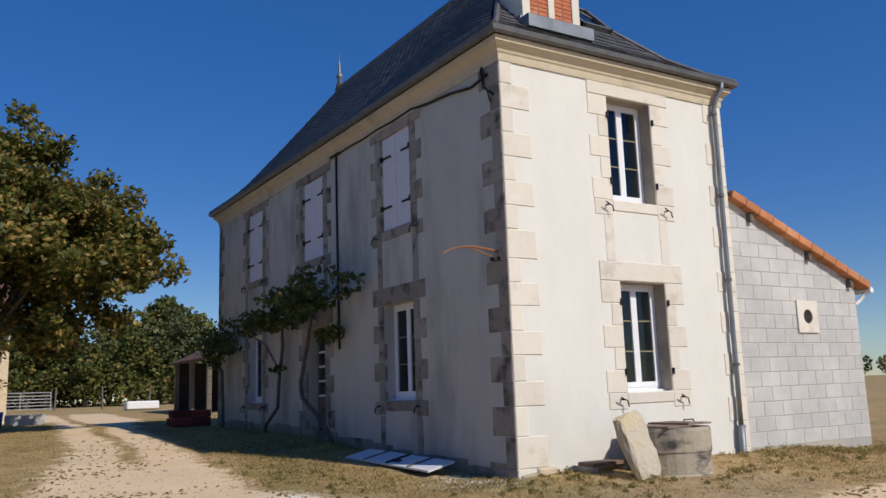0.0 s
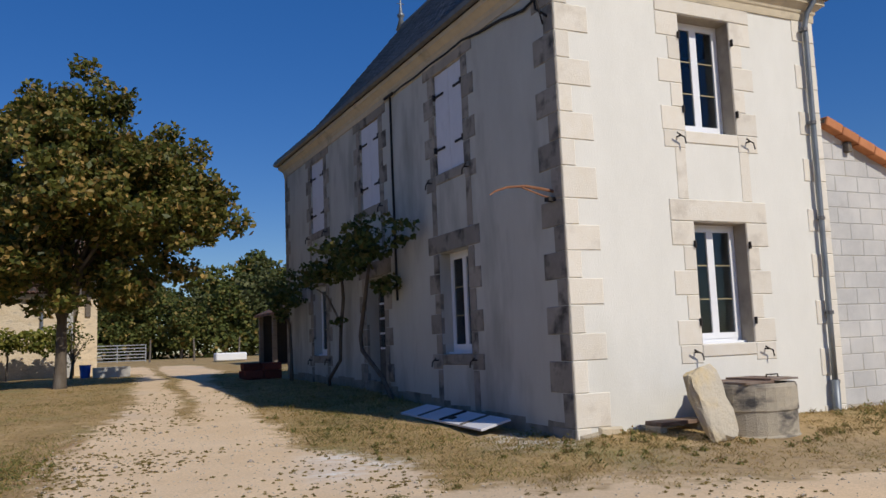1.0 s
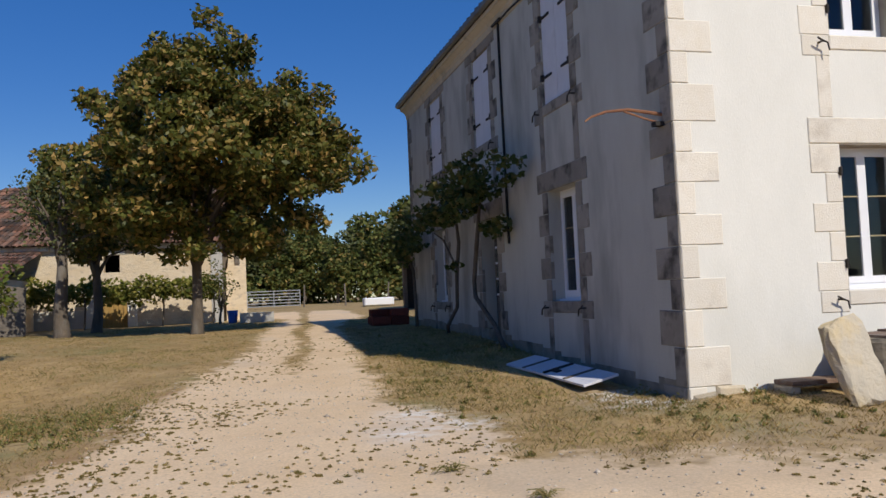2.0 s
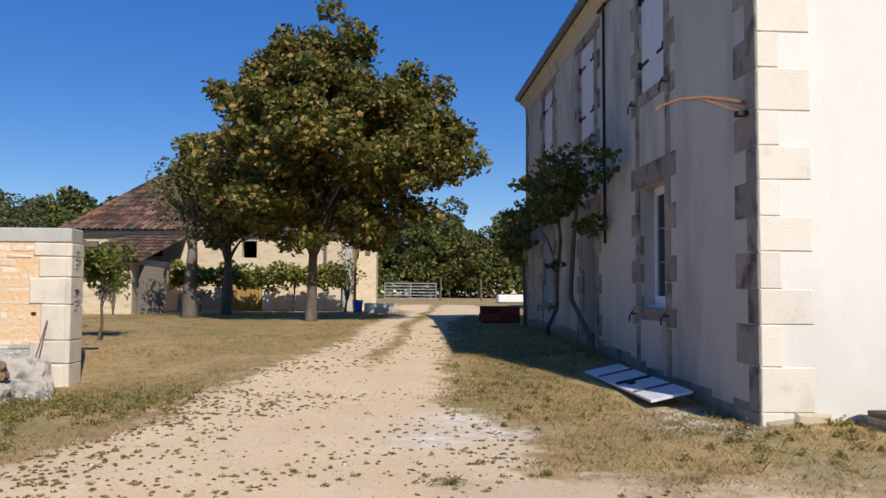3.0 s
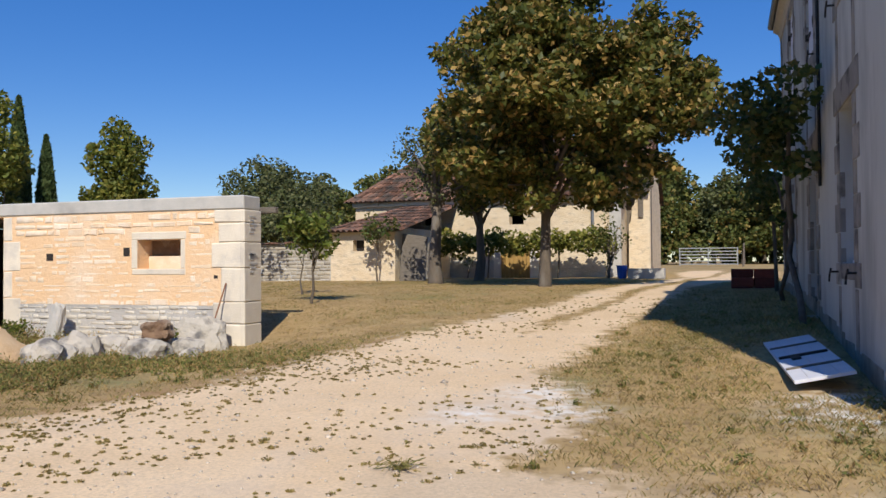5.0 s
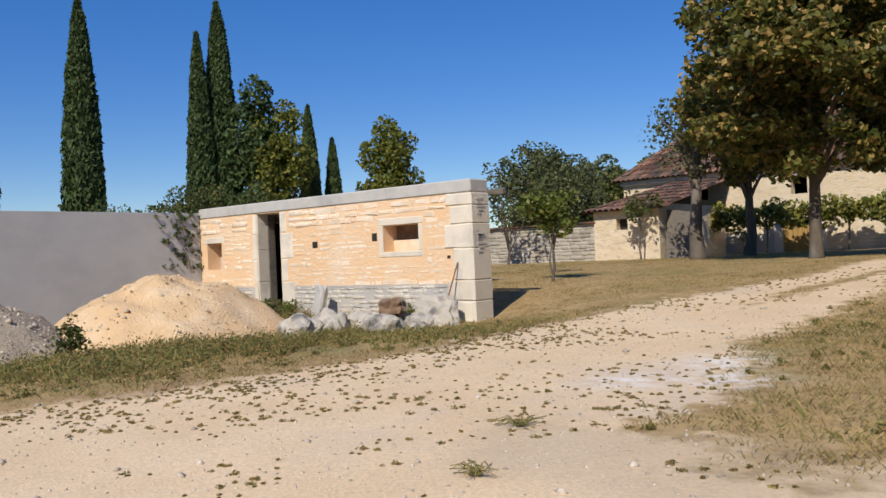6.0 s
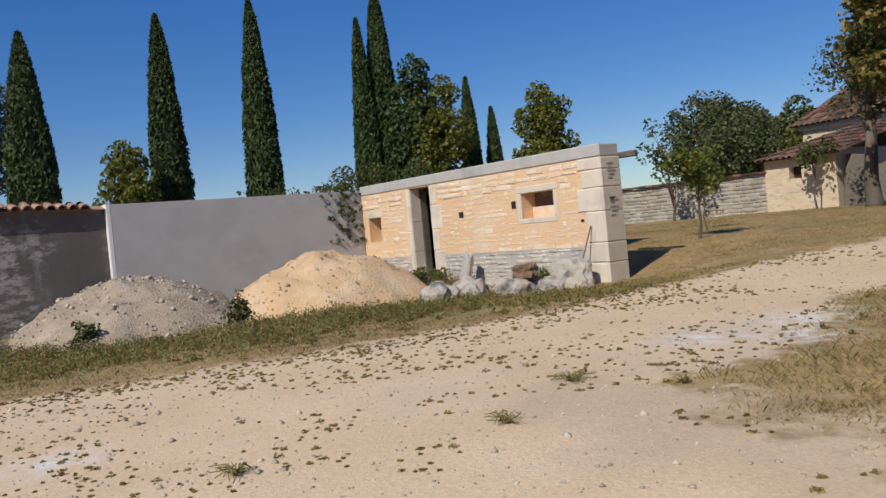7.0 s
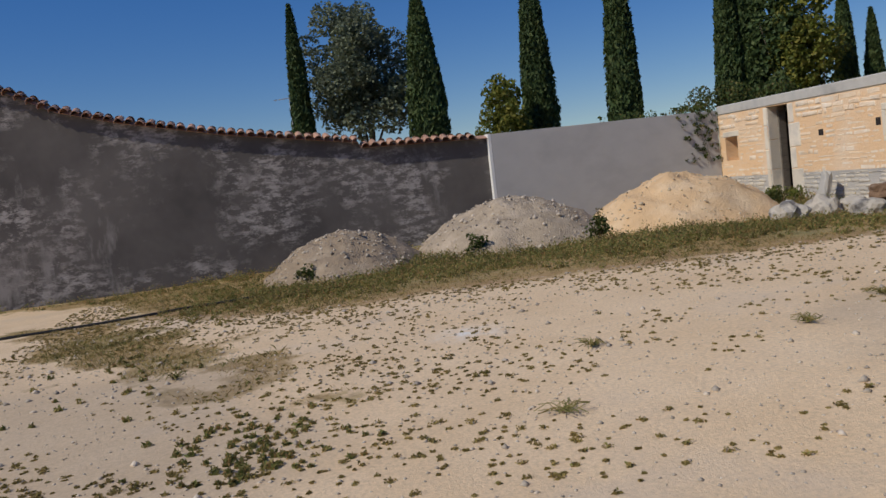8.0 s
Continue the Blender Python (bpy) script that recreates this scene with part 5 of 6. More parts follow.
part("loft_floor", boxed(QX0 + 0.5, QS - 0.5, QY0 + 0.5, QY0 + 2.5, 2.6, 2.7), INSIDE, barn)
part("back_wall", boxed(QX0, QX1, QY1 - 0.5, QY1, 0.6, QTOP), BARNWALL, barn)
part("west_wall", boxed(QX0, QX0 + 0.5, QY0 + 0.5, QY1 - 0.5, 0.6, QTOP), BARNWALL, barn)
pitch = lambda y: QTOP + (QR - QTOP) * (1 - abs(y - ym) / (ym - QY0))
bm = bmesh.new()
rings = [[bm.verts.new((x, y, z)) for y, z in ((QB + 0.5, 0.6), (QY1 - 0.5, 0.6), (QY1 - 0.5, pitch(QY1 - 0.5)), (ym, QR), (QB + 0.5, pitch(QB + 0.5)))] for x in (QX1 - 0.5, QX1)]
bm.faces.new(rings[0]); bm.faces.new(rings[1][::-1])
for k in range(5):
    bm.faces.new((rings[0][k], rings[0][(k + 1) % 5], rings[1][(k + 1) % 5], rings[1][k]))
part("gable_wall", bm, BARNWALL, barn, "cream gable end")
part("grey_foot", boxed(-6.956, -3.046, QY0 - 0.05, QY0 - 0.003, 0.6, 1.76, bev=0.01), CONCRETE, barn, "grey repaired foot of the wall")
part("corner_pier", boxed(QS - 0.42, QS + 0.02, QY0 - 0.04, QY0 - 0.002, 0.6, QTOP - 0.2, bev=0.01), CONCRETE, barn, "grey rendered corner pier")
DX0, DX1, DZ = -2.767, -1.572, 2.251
for k in range(7):
    w = (DX1 - DX0) / 7
    part("door_plank", boxed(DX0 + k * w + 0.005, DX0 + (k + 1) * w - 0.005, QY0 + 0.1, QY0 + 0.15, 0.7, DZ, bev=0.006), DOORWOOD, barn, "ochre painted door plank")
part("door_back", boxed(DX0, DX1, QY0 + 0.16, QY0 + 0.2, 0.7, DZ), DARKWOOD, barn)
for a, b, c, d in ((DX1, DX1 + 0.35, 1.0, DZ), (DX0 - 0.35, DX0, 1.0, DZ), (DX0 - 0.45, DX1 + 0.45, DZ, DZ + 0.28), (-2.399 - 0.2, -1.818 + 0.2, 3.837, 3.837 + 0.2), (-6.196 - 0.2, -5.593 + 0.2, 2.641, 2.641 + 0.2)):
    part("dressed_stone", boxed(a, b, QY0 - 0.03, QY0 - 0.002, c, d, bev=0.01), PALE, barn)
for k in range(9):
    part("eaves_stone", boxed(QX0 - 0.1 + k * 1.23, QX0 - 0.1 + k * 1.23 + 1.21, QY0 - 0.14, QY0 - 0.002, QTOP - 0.24, QTOP - 0.03, bev=0.03), PALE, barn, "pale eaves stone")
brk = random.Random(4)
edge_ = [(QS + 0.12, 0.7), (QX1, 0.7), (QX1, 5.3)] + [(QX1 - 0.16 - (QX1 - QS - 0.28) * k / 13 + brk.uniform(-0.05, 0.05), 5.2 - 2.1 * (k / 13) ** 1.5 + brk.uniform(-0.08, 0.08)) for k in range(14)]
bm = bmesh.new()
lo_ = [bm.verts.new((x, QB - 0.42, z)) for x, z in edge_]
hi_ = [bm.verts.new((x, QB - 0.004, z)) for x, z in edge_]
bm.faces.new(lo_); bm.faces.new(hi_[::-1])
for k in range(len(edge_)):
    j = (k + 1) % len(edge_)
    bm.faces.new((lo_[k], lo_[j], hi_[j], hi_[k]))
part("broken_wall", bm, BARNWALL, barn, "pale wall with a ragged broken edge")
bm = bmesh.new()
R0 = -6.621
EZ = QTOP - 0.06
q = [bm.verts.new(v) for v in ((QX0 - 0.3, QY0 - 0.35, EZ), (QS + 0.25, QY0 - 0.35, EZ), (QS + 0.25, QB - 1.3, pitch(QB - 1.3) + 0.1), (QX1 + 0.15, QB - 1.3, pitch(QB - 1.3) + 0.1), (QX1 + 0.15, ym, QR + 0.12), (R0, ym, QR - 0.15), (QX0 - 0.3, QY1 + 0.35, EZ), (QX1 + 0.15, QY1 + 0.35, EZ))]
for f in ((0, 1, 2, 5), (2, 3, 4, 5), (6, 5, 4, 7), (0, 5, 6)):
    bm.faces.new([q[i] for i in f])
bmesh.ops.solidify(bm, geom=bm.faces[:], thickness=0.08)
broof = part("barn_roof", bm, TERRA, barn, "mottled brown-red canal tile roof")
part("verge_beam", tubed([(QS + 0.22, QY0 - 0.3, EZ - 0.12), (QS + 0.22, QB - 0.6, pitch(QB - 0.6) - 0.05)], 0.09, 6), DARKWOOD, barn)
part("porch_post", boxed(QX1 - 0.45, QX1 - 0.25, QB - 0.5, QB - 0.3, 3.4, pitch(QB - 0.5), bev=0.01), DARKWOOD, barn)


def tile_rows(parent, a, b, c, d, cols, rows, mat, seed):
    """Canal tiles as rolls over a roof plane a-b (eaves), c-d (ridge over b, over a)."""
    r = random.Random(seed)
    a, b, c, d = map(Vector, (a, b, c, d))
    nrm = (b - a).cross(d - a).normalized()
    if nrm.z < 0: nrm = -nrm
    vs, fs = [], []
    for i in range(cols):
        for j in range(rows):
            s0, s1 = j / rows, min(1.0, (j + 1.12) / rows)
            u0, u1 = i / cols, (i + 1) / cols
            pt = lambda u, s: (a + (b - a) * u) * (1 - s) + (d + (c - d) * u) * s
            w = (b - a).length / cols * 0.5 * (1 if (c - d).length > 0.5 else (1 - s0))
            um = (u0 + u1) / 2 + r.uniform(-0.08, 0.08) / cols
            dirv = (b - a).normalized()
            k = len(vs)
            for s, lift_, sc in ((s0, 0.05, 1.0), (s1, 0.022, 0.85)):
                m0 = pt(um, s)
                for ang_ in (0, 45, 90, 135, 180):
                    t = radians(ang_)
                    vs.append(m0 - dirv * math.cos(t) * w * 0.92 * sc + nrm * (math.sin(t) * w * 0.75 + lift_ - 0.03))
            fs += [(k + e, k + e + 1, k + 6 + e, k + 5 + e) for e in range(4)]
    ob = raw("roof_tiles", vs, fs, mat, parent)
    ob["kind"] = "stuff"


tile_rows(broof, (QX0 - 0.3, QY0 - 0.4, EZ - 0.02), (QS + 0.27, QY0 - 0.4, EZ - 0.02), (QS + 0.27, ym, QR + 0.10), (R0, ym, QR - 0.12), 54, 13, TERRA, 1)
tile_rows(broof, (QS + 0.27, QB - 1.32, pitch(QB - 1.32) + 0.1), (QX1 + 0.2, QB - 1.32, pitch(QB - 1.32) + 0.1), (QX1 + 0.2, ym, QR + 0.12), (QS + 0.27, ym, QR + 0.1), 7, 6, TERRA, 4)
tile_rows(broof, (QX0 - 0.35, QY1 + 0.35, EZ - 0.02), (QX0 - 0.35, QY0 - 0.35, EZ - 0.02), (R0, ym, QR - 0.12), (R0, ym, QR - 0.13), 28, 9, TERRA, 2)
part("drain_pipe", tubed([(0.9, QY0 - 0.08, 4.0), (0.9, QY0 - 0.08, 2.3)], 0.06, 8), ZINC, barn)

annex = thing("annex", (-5.4, 29, 1.0), "low cream lean-to with red tile roof on the barn", "lean-to")
AX0, AX1, AY0, AY1 = -7.25, -4.85, 29.0, 34.9
bm = bmesh.new()
wall_cells(bm, "x", AY0, AY0 + 0.4, AX0, AX1, 0.6, 2.84, [(-6.4, -5.98, 2.08, 2.46)])
part("front_wall", bm, BARNWALL, annex)
# Black panel set in the opening for the unlit room behind.
part("window_dark_panel", boxed(-6.4, -5.98, AY0 + 0.3, AY0 + 0.38, 2.08, 2.46), IRON, annex, "black panel for the unlit inside of a small window")
part("side_wall", boxed(AX0, AX0 + 0.4, AY0 + 0.4, AY1, 0.6, 2.9), BARNWALL, annex)
part("side_wall", boxed(AX1 - 0.4, AX1, AY0 + 0.4, AY1, 0.6, 2.9), BARNWALL, annex)
bm = bmesh.new()
q = [bm.verts.new(v) for v in ((AX0 - 0.3, AY0 - 0.3, 2.72), (AX1 + 0.3, AY0 - 0.3, 2.72), (AX1 + 0.3, AY1, 3.95), (AX0 + 0.5, AY1, 3.95), (AX0 - 0.3, AY1, 2.72))]
bm.faces.new(q[:4]); bm.faces.new((q[0], q[3], q[4]))
bmesh.ops.solidify(bm, geom=bm.faces[:], thickness=0.07)
ar = part("annex_roof", bm, TERRA, annex, "red-brown tile roof")
tile_rows(ar, (AX0 - 0.3, AY0 - 0.34, 2.71), (AX1 + 0.3, AY0 - 0.34, 2.71), (AX1 + 0.3, AY1, 3.96), (AX0 + 0.5, AY1, 3.96), 14, 8, TERRA, 3)
ob = part("roof_sheet", boxed(-0.45, 0.45, -0.03, 0.03, 0, 1.7), DARKWOOD, None)
ob.matrix_basis = pose(-4.35, 29.3, 0.98, -14, 8, 35)
tagged(ob, "grey corrugated sheet leaning on the lean-to", "sheet")

# low rubble wall with tiles, left of the barn
farw = part("wall_far", boxed(-30, AX0 - 0.02, 29.1, 29.55, 0.5, 2.35), GREYMORTAR, None)
tagged(farw, "low dry-laid grey rubble wall with tile capping", "wall", kind="structure")
rng = random.Random(31)
fv, ff = [], []
z = 0.9
while z < 2.3:
    h = rng.uniform(0.09, 0.15)
    x = -14.0
    while x < AX0 - 0.1:
        w = rng.uniform(0.2, 0.5)
        v, f = piece("", min(w, AX0 - 0.05 - x) - 0.02, h - 0.02, rng.uniform(0.01, 0.04), None, None, pose(x, 29.1, z), rng, 0.02, 0.015)
        k = len(fv); fv += v; ff += [tuple(k + i for i in q) for q in f]
        x += w
    z += h
raw("stones", fv, ff, DRYSTONE, farw)["kind"] = "stuff"
bm = bmesh.new()
x = -14.0
while x < AX0 - 0.2:
    box(bm, x, x + 0.3, 28.95, 29.7, 2.35 + rng.uniform(0, 0.03), 2.42 + rng.uniform(0, 0.03))
    x += 0.31
part("capping", bm, TERRA, farw, "brown tile capping")

# trough, blue bin, gate, posts
tr = thing("trough", (3.0, 32.2, 1.1), "rectangular grey stone trough on the grass", "trough")
bm = bmesh.new()
for q in ((2.55, 3.75, 31.90, 32.00), (2.55, 3.75, 32.45, 32.55), (2.55, 2.65, 32.00, 32.45), (3.65, 3.75, 32.00, 32.45)):
    box(bm, *q, 1.05, 1.42)
box(bm, 2.6, 3.7, 31.95, 32.50, 1.02, 1.12)
part("basin", bm, CONCRETE, tr)
bn = thing("blue_bin", (2.3, 32.3, 1.1), "small blue plastic tub beside the trough", "tub")
bm = bmesh.new()
tube(bm, [(2.3, 32.3, 1.05), (2.3, 32.3, 1.5), (2.3, 32.3, 1.53), (2.3, 32.3, 1.53), (2.3, 32.3, 1.15)], [0.15, 0.19, 0.21, 0.17, 0.13], 14)
part("tub", bm, BLUE, bn)
gate = thing("field_gate", (5.0, 52, 1.3), "galvanised tubular field gate standing closed", "gate")
for k in range(6):
    z = 1.5 + k * 0.18
    part("gate_rail", tubed([(3.2, 52, z), (6.3, 52, z)], 0.028, 6), GALV, gate)
for x in (3.2, 4.75, 6.3):
    part("gate_stile", tubed([(x, 52, 1.42), (x, 52, 2.44)], 0.03, 6), GALV, gate)
rng = random.Random(77)
post = thing("fence_post", label="weathered wooden fence post", category="fence post", group="field fence")
part("stake", tubed([(0, 0, -0.1), (0.01, 0, 0.6), (0.0, 0.02, 1.35)], [0.06, 0.055, 0.045], 6), DARKWOOD, post)
places = [(3.0 - 3.2 * k + rng.uniform(-0.4, 0.4), 52.3 + rng.uniform(-0.3, 0.3)) for k in range(1, 9)] + [(6.6 + 2.8 * k + rng.uniform(-0.5, 0.5), 52.5 + rng.uniform(-0.5, 0.5)) for k in range(0, 8)]
for k, (x, y) in enumerate(places):
    m = pose(x, y, gz(x, y), rng.uniform(-5, 5), rng.uniform(-6, 6), rng.uniform(0, 90))
    if k == 0: post.matrix_basis = m
    else: copy_thing(post, m)
bm = boxed(9.5, 11.2, 47.5, 48.3, 1.3, 1.75, bev=0.06)
ob = part("white_trough", bm, PVC, None); tagged(ob, "white bath used as a cattle trough", "trough")

# hose across the gravel
pts = [(-3.75 - 0.02 * k, -1.5 + 0.38 * k, 0) for k in range(0, 12)]
pts = [(x + 0.06 * math.sin(y * 2), y, gz(x, y) + 0.02) for x, y, _ in pts]
ob = part("hose", tubed(pts, 0.022, 6), CABLE, None)
tagged(ob, "black water pipe lying across the gravel", "pipe")

# ---- plants ----
def leaf_mesh(centres, size, rs, droop=0.3, long=1.6, up=0.0):
    """Arrays of small folded leaves, one island each."""
    n = len(centres)
    c = np.asarray(centres, np.float64)
    d = rs.normal(size=(n, 3)); d[:, 2] = d[:, 2] * 0.6 - droop + up
    d /= np.linalg.norm(d, axis=1)[:, None]
    o = rs.normal(size=(n, 3))
    w = np.cross(d, o); w /= np.linalg.norm(w, axis=1)[:, None] + 1e-9
    nn = np.cross(d, w)
    s = size * rs.uniform(0.65, 1.35, n)[:, None]
    a = c - d * s * long * 0.5
    b = c + d * s * long * 0.5
    l, r = c + w * s * 0.5 + nn * s * 0.12, c - w * s * 0.5 + nn * s * 0.12
    v = np.stack([a, l, b, r], 1).reshape(-1, 3)
    k = np.arange(n) * 4
    f = np.concatenate([np.stack([k, k + 1, k + 2], 1), np.stack([k, k + 2, k + 3], 1)])
    return v, f


def crown_points(rs, clumps, per, spread, shell=0.5):
    """Points gathered in clumps, thicker towards the outside of each clump."""
    out_ = []
    for (cx, cy, cz, r) in clumps:
        n = int(per * r * r)
        d = rs.normal(size=(n, 3)); d /= np.linalg.norm(d, axis=1)[:, None]
        rad = r * (shell + (1 - shell) * rs.random(n) ** 0.5)[:, None]
        out_.append(np.array((cx, cy, cz)) + d * rad * np.array((1, 1, spread)))
    return np.concatenate(out_)


def clumps_in(rs, centre, radii, n, r, power=0.5, keep=None):
    out_ = []
    while len(out_) < n:
        d = rs.normal(size=3); d /= np.linalg.norm(d)
        k = rs.random() ** power
        q = np.array(centre) + d * k * np.array(radii)
        rr = r * rs.uniform(0.65, 1.25)
        if keep is None or keep(q):
            out_.append((*q, rr))
    return out_


def limbs(bm, base, top, clumps, r0, rs, n=7):
    """Trunk with limbs that bend up to some of the clumps."""
    base, top = Vector(base), Vector(top)
    tube(bm, [base - Vector((0, 0, 0.15)), base + (top - base) * 0.03, base.lerp(top, 0.3) + Vector((rs.uniform(-0.06, 0.06), rs.uniform(-0.06, 0.06), 0)), base.lerp(top, 0.7), top], [r0 * 1.5, r0 * 1.15, r0 * 0.95, r0 * 0.8, r0 * 0.6], 9)
    order = rs.permutation(len(clumps))[:n]
    for i in order:
        c = Vector(clumps[i][:3])
        s = base.lerp(top, rs.uniform(0.6, 1.0))
        m1 = s.lerp(c, 0.45) + Vector((rs.uniform(-0.2, 0.2), rs.uniform(-0.2, 0.2), 0.15 * (c - s).length))
        tube(bm, [s, s.lerp(m1, 0.5) + Vector((0, 0, 0.05)), m1, c], [r0 * 0.5, r0 * 0.38, r0 * 0.26, r0 * 0.08], 6)


def tree(name, base, height, trunk_top, radii, n_clump, r_clump, per, leaf, leaf_mat, r0, seed, label, spread=0.85, droop=0.3, power=0.45, keep=None, group="", limbs_n=8, centre=None, long=1.6, shell=0.5):
    rs = np.random.RandomState(seed)
    x, y, z = base
    centre = centre or (x, y, z + height - radii[2])
    cl = clumps_in(rs, centre, radii, n_clump, r_clump, power, keep)
    t = thing(name, base, label, "tree", group)
    bm = bmesh.new()
    limbs(bm, base, (x + 0.05, y, z + trunk_top), cl, r0, rs, limbs_n)
    part("trunk", bm, BARK, t, smooth=True)
    v, f = leaf_mesh(crown_points(rs, cl, per, spread, shell), leaf, rs, droop, long)
    raw("crown", v, f, leaf_mat, t)
    return t


CROWN_Z = (2.7, 3.3, 4.0, 5.0, 5.6, 6.3, 7.2, 8.2, 9.1, 9.8)
CROWN_W = (0.6, 1.9, 3.1, 3.95, 4.1, 3.8, 3.05, 2.2, 1.3, 0.2)
CROWN_X = (1.4, 1.5, 1.65, 1.75, 1.8, 1.75, 1.75, 1.9, 2.15, 2.2)


def chestnut_keep(q):
    """Inside the uneven outline of the crown, with gaps between the boughs."""
    x, y, z = q
    w = float(np.interp(z, CROWN_Z, CROWN_W)) * (1.0 + 0.55 * noise.noise((x * 0.8, y * 0.8, z * 0.8)))
    d = math.hypot(x - float(np.interp(z, CROWN_Z, CROWN_X)), (y - 23.8) * 1.08)
    return 2.9 < z < 9.6 and d < w - 0.25 and noise.noise((x * 0.8 + 3, y * 0.8, z * 0.8)) > -0.16 and (d > 0.2 * w or z > 4.4)


tree("chestnut_tree", (1.38, 23.8, 1.05), 8.3, 2.6, (4.4, 4.1, 3.6), 380, 0.5, 700, 0.105, CHESTNUT, 0.145, 4, "large horse chestnut with browning autumn leaves on the lawn", 0.75, 0.5, 0.4, chestnut_keep, limbs_n=14, centre=(1.75, 23.8, 6.2), long=1.7, shell=0.0)
tree("chestnut_tree", (-1.75, 28.5, 1.06), 6.0, 2.2, (1.8, 1.8, 1.9), 64, 0.5, 620, 0.11, CHESTNUT, 0.15, 6, "smaller dark chestnut tree behind the large one", 0.62, 0.6, 0.4, limbs_n=9, long=1.7, shell=0.0)
tree("old_fruit_tree", (-2.2, 25.6, 1.1), 4.6, 2.3, (1.25, 1.1, 1.25), 34, 0.4, 300, 0.075, OLIVELEAF, 0.19, 8, "gnarled old fruit tree with thin grey-green leaves", 0.9, 0.2, 0.5, limbs_n=9)
tree("sapling", (-2.04, 17.7, 0.86), 1.95, 0.95, (0.55, 0.55, 0.5), 22, 0.24, 900, 0.07, FRESHLEAF, 0.03, 10, "young fruit tree with bright green leaves", 0.9, 0.1, 0.5, limbs_n=6)
tree("sapling", (-3.6, 20.2, 0.95), 1.7, 1.0, (0.35, 0.35, 0.4), 10, 0.2, 500, 0.06, FRESHLEAF, 0.02, 12, "thin sapling with few leaves", 0.9, 0.1, 0.5, limbs_n=5)
tree("sapling", (-5.2, 28.3, 1.05), 2.3, 1.4, (0.8, 0.5, 0.45), 14, 0.3, 500, 0.08, VINELEAF, 0.03, 14, "small tree with yellow-green leaves by the lean-to", 0.9, 0.1, 0.5, limbs_n=6)
tree("shrub", (1.85, 32.3, 1.06), 2.4, 0.6, (0.9, 0.7, 0.9), 26, 0.26, 260, 0.07, DARKLEAF, 0.05, 16, "loose straggly shrub before the barn", 0.9, 0.0, 0.6, limbs_n=14)
tree("shrub", (-3.6, 33.2, 1.06), 1.0, 0.2, (0.45, 0.35, 0.4), 10, 0.2, 400, 0.06, GREYLEAF, 0.03, 18, "small grey-green bush at the barn foot", 0.9, 0.0, 0.6, limbs_n=5)

# trained vine before the barn
rs = np.random.RandomState(40)
t = thing("trained_vine", (-1, 33.6, 1.1), "long trained vine with hanging leaves before the barn", "vine")
bm = bmesh.new()
tube(bm, [(-6.6, 33.6, 2.5), (-3.5, 33.7, 2.55), (-0.8, 33.6, 2.52), (1.9, 33.7, 2.6)], 0.02, 6)
for x in (-5.2, -2.9, -0.2, 1.6):
    tube(bm, [(x, 33.6, 1.0), (x + 0.05, 33.6, 1.8), (x, 33.6, 2.5)], 0.035, 6)
part("stem", bm, BARK, t)
cl = [(x + rs.uniform(-0.2, 0.2), 33.6 + rs.uniform(-0.3, 0.3), 2.5 + rs.uniform(-0.35, 0.22), rs.uniform(0.28, 0.5)) for x in np.arange(-6.4, 1.9, 0.13)]
v, f = leaf_mesh(crown_points(rs, cl, 620, 0.8), 0.12, rs, 0.4, 1.2)
raw("leaves", v, f, VINEGOLD, t)

# climbing vines on the facade
rs = np.random.RandomState(50)
t = thing("facade_vine", (6.7, 16, 0.8), "old grape vine with twisted trunks trained over the door", "vine")
for pts, r in (([(6.72, 18.3, 0.75), (6.62, 18.05, 1.1), (6.70, 17.5, 1.5), (6.66, 17.3, 2.1), (6.72, 17.25, 2.8), (6.6, 17.0, 3.4)], 0.038),
               ([(6.70, 14.5, 0.72), (6.68, 15.0, 1.2), (6.62, 15.9, 1.7), (6.68, 16.15, 2.0), (6.6, 15.6, 2.7), (6.6, 15.3, 3.4)], 0.042),
               ([(6.75, 21.6, 0.85), (6.72, 21.5, 1.6), (6.7, 21.55, 2.4), (6.55, 21.9, 3.0)], 0.04),
               ([(6.66, 17.3, 2.3), (6.6, 18.0, 2.9), (6.55, 18.6, 3.1)], 0.02)):
    part("vine_trunk", tubed(pts, [r * 1.25] + [r] * (len(pts) - 2) + [r * 0.6], 7), BARK, t, smooth=True)
cl = []
for (x, y, z, sx, sy, sz, n, r) in ((6.35, 14.9, 3.6, 0.6, 1.5, 0.42, 60, 0.23), (6.4, 17.4, 3.35, 0.5, 1.8, 0.2, 46, 0.21), (6.7, 14.6, 2.9, 0.15, 0.35, 0.4, 8, 0.18),
                                   (6.75, 13.7, 3.75, 0.1, 0.3, 0.2, 4, 0.12), (6.45, 21.3, 3.0, 0.35, 1.2, 0.35, 34, 0.22), (6.6, 17.3, 2.35, 0.1, 0.15, 0.2, 5, 0.13)):
    for k in range(n):
        cl.append((x + rs.normal() * sx * 0.5, y + rs.normal() * sy * 0.5, z + rs.normal() * sz * 0.5, r * rs.uniform(0.7, 1.2)))
cl = [c for c in cl if c[0] < 6.86]
v, f = leaf_mesh(crown_points(rs, cl, 620, 0.5), 0.09, rs, 0.3, 1.1)
v = v.copy(); v[:, 0] = np.minimum(v[:, 0], np.where(v[:, 1] < 22.7, 6.93, 99))
raw("leaves", v, f, VINELEAF, t)


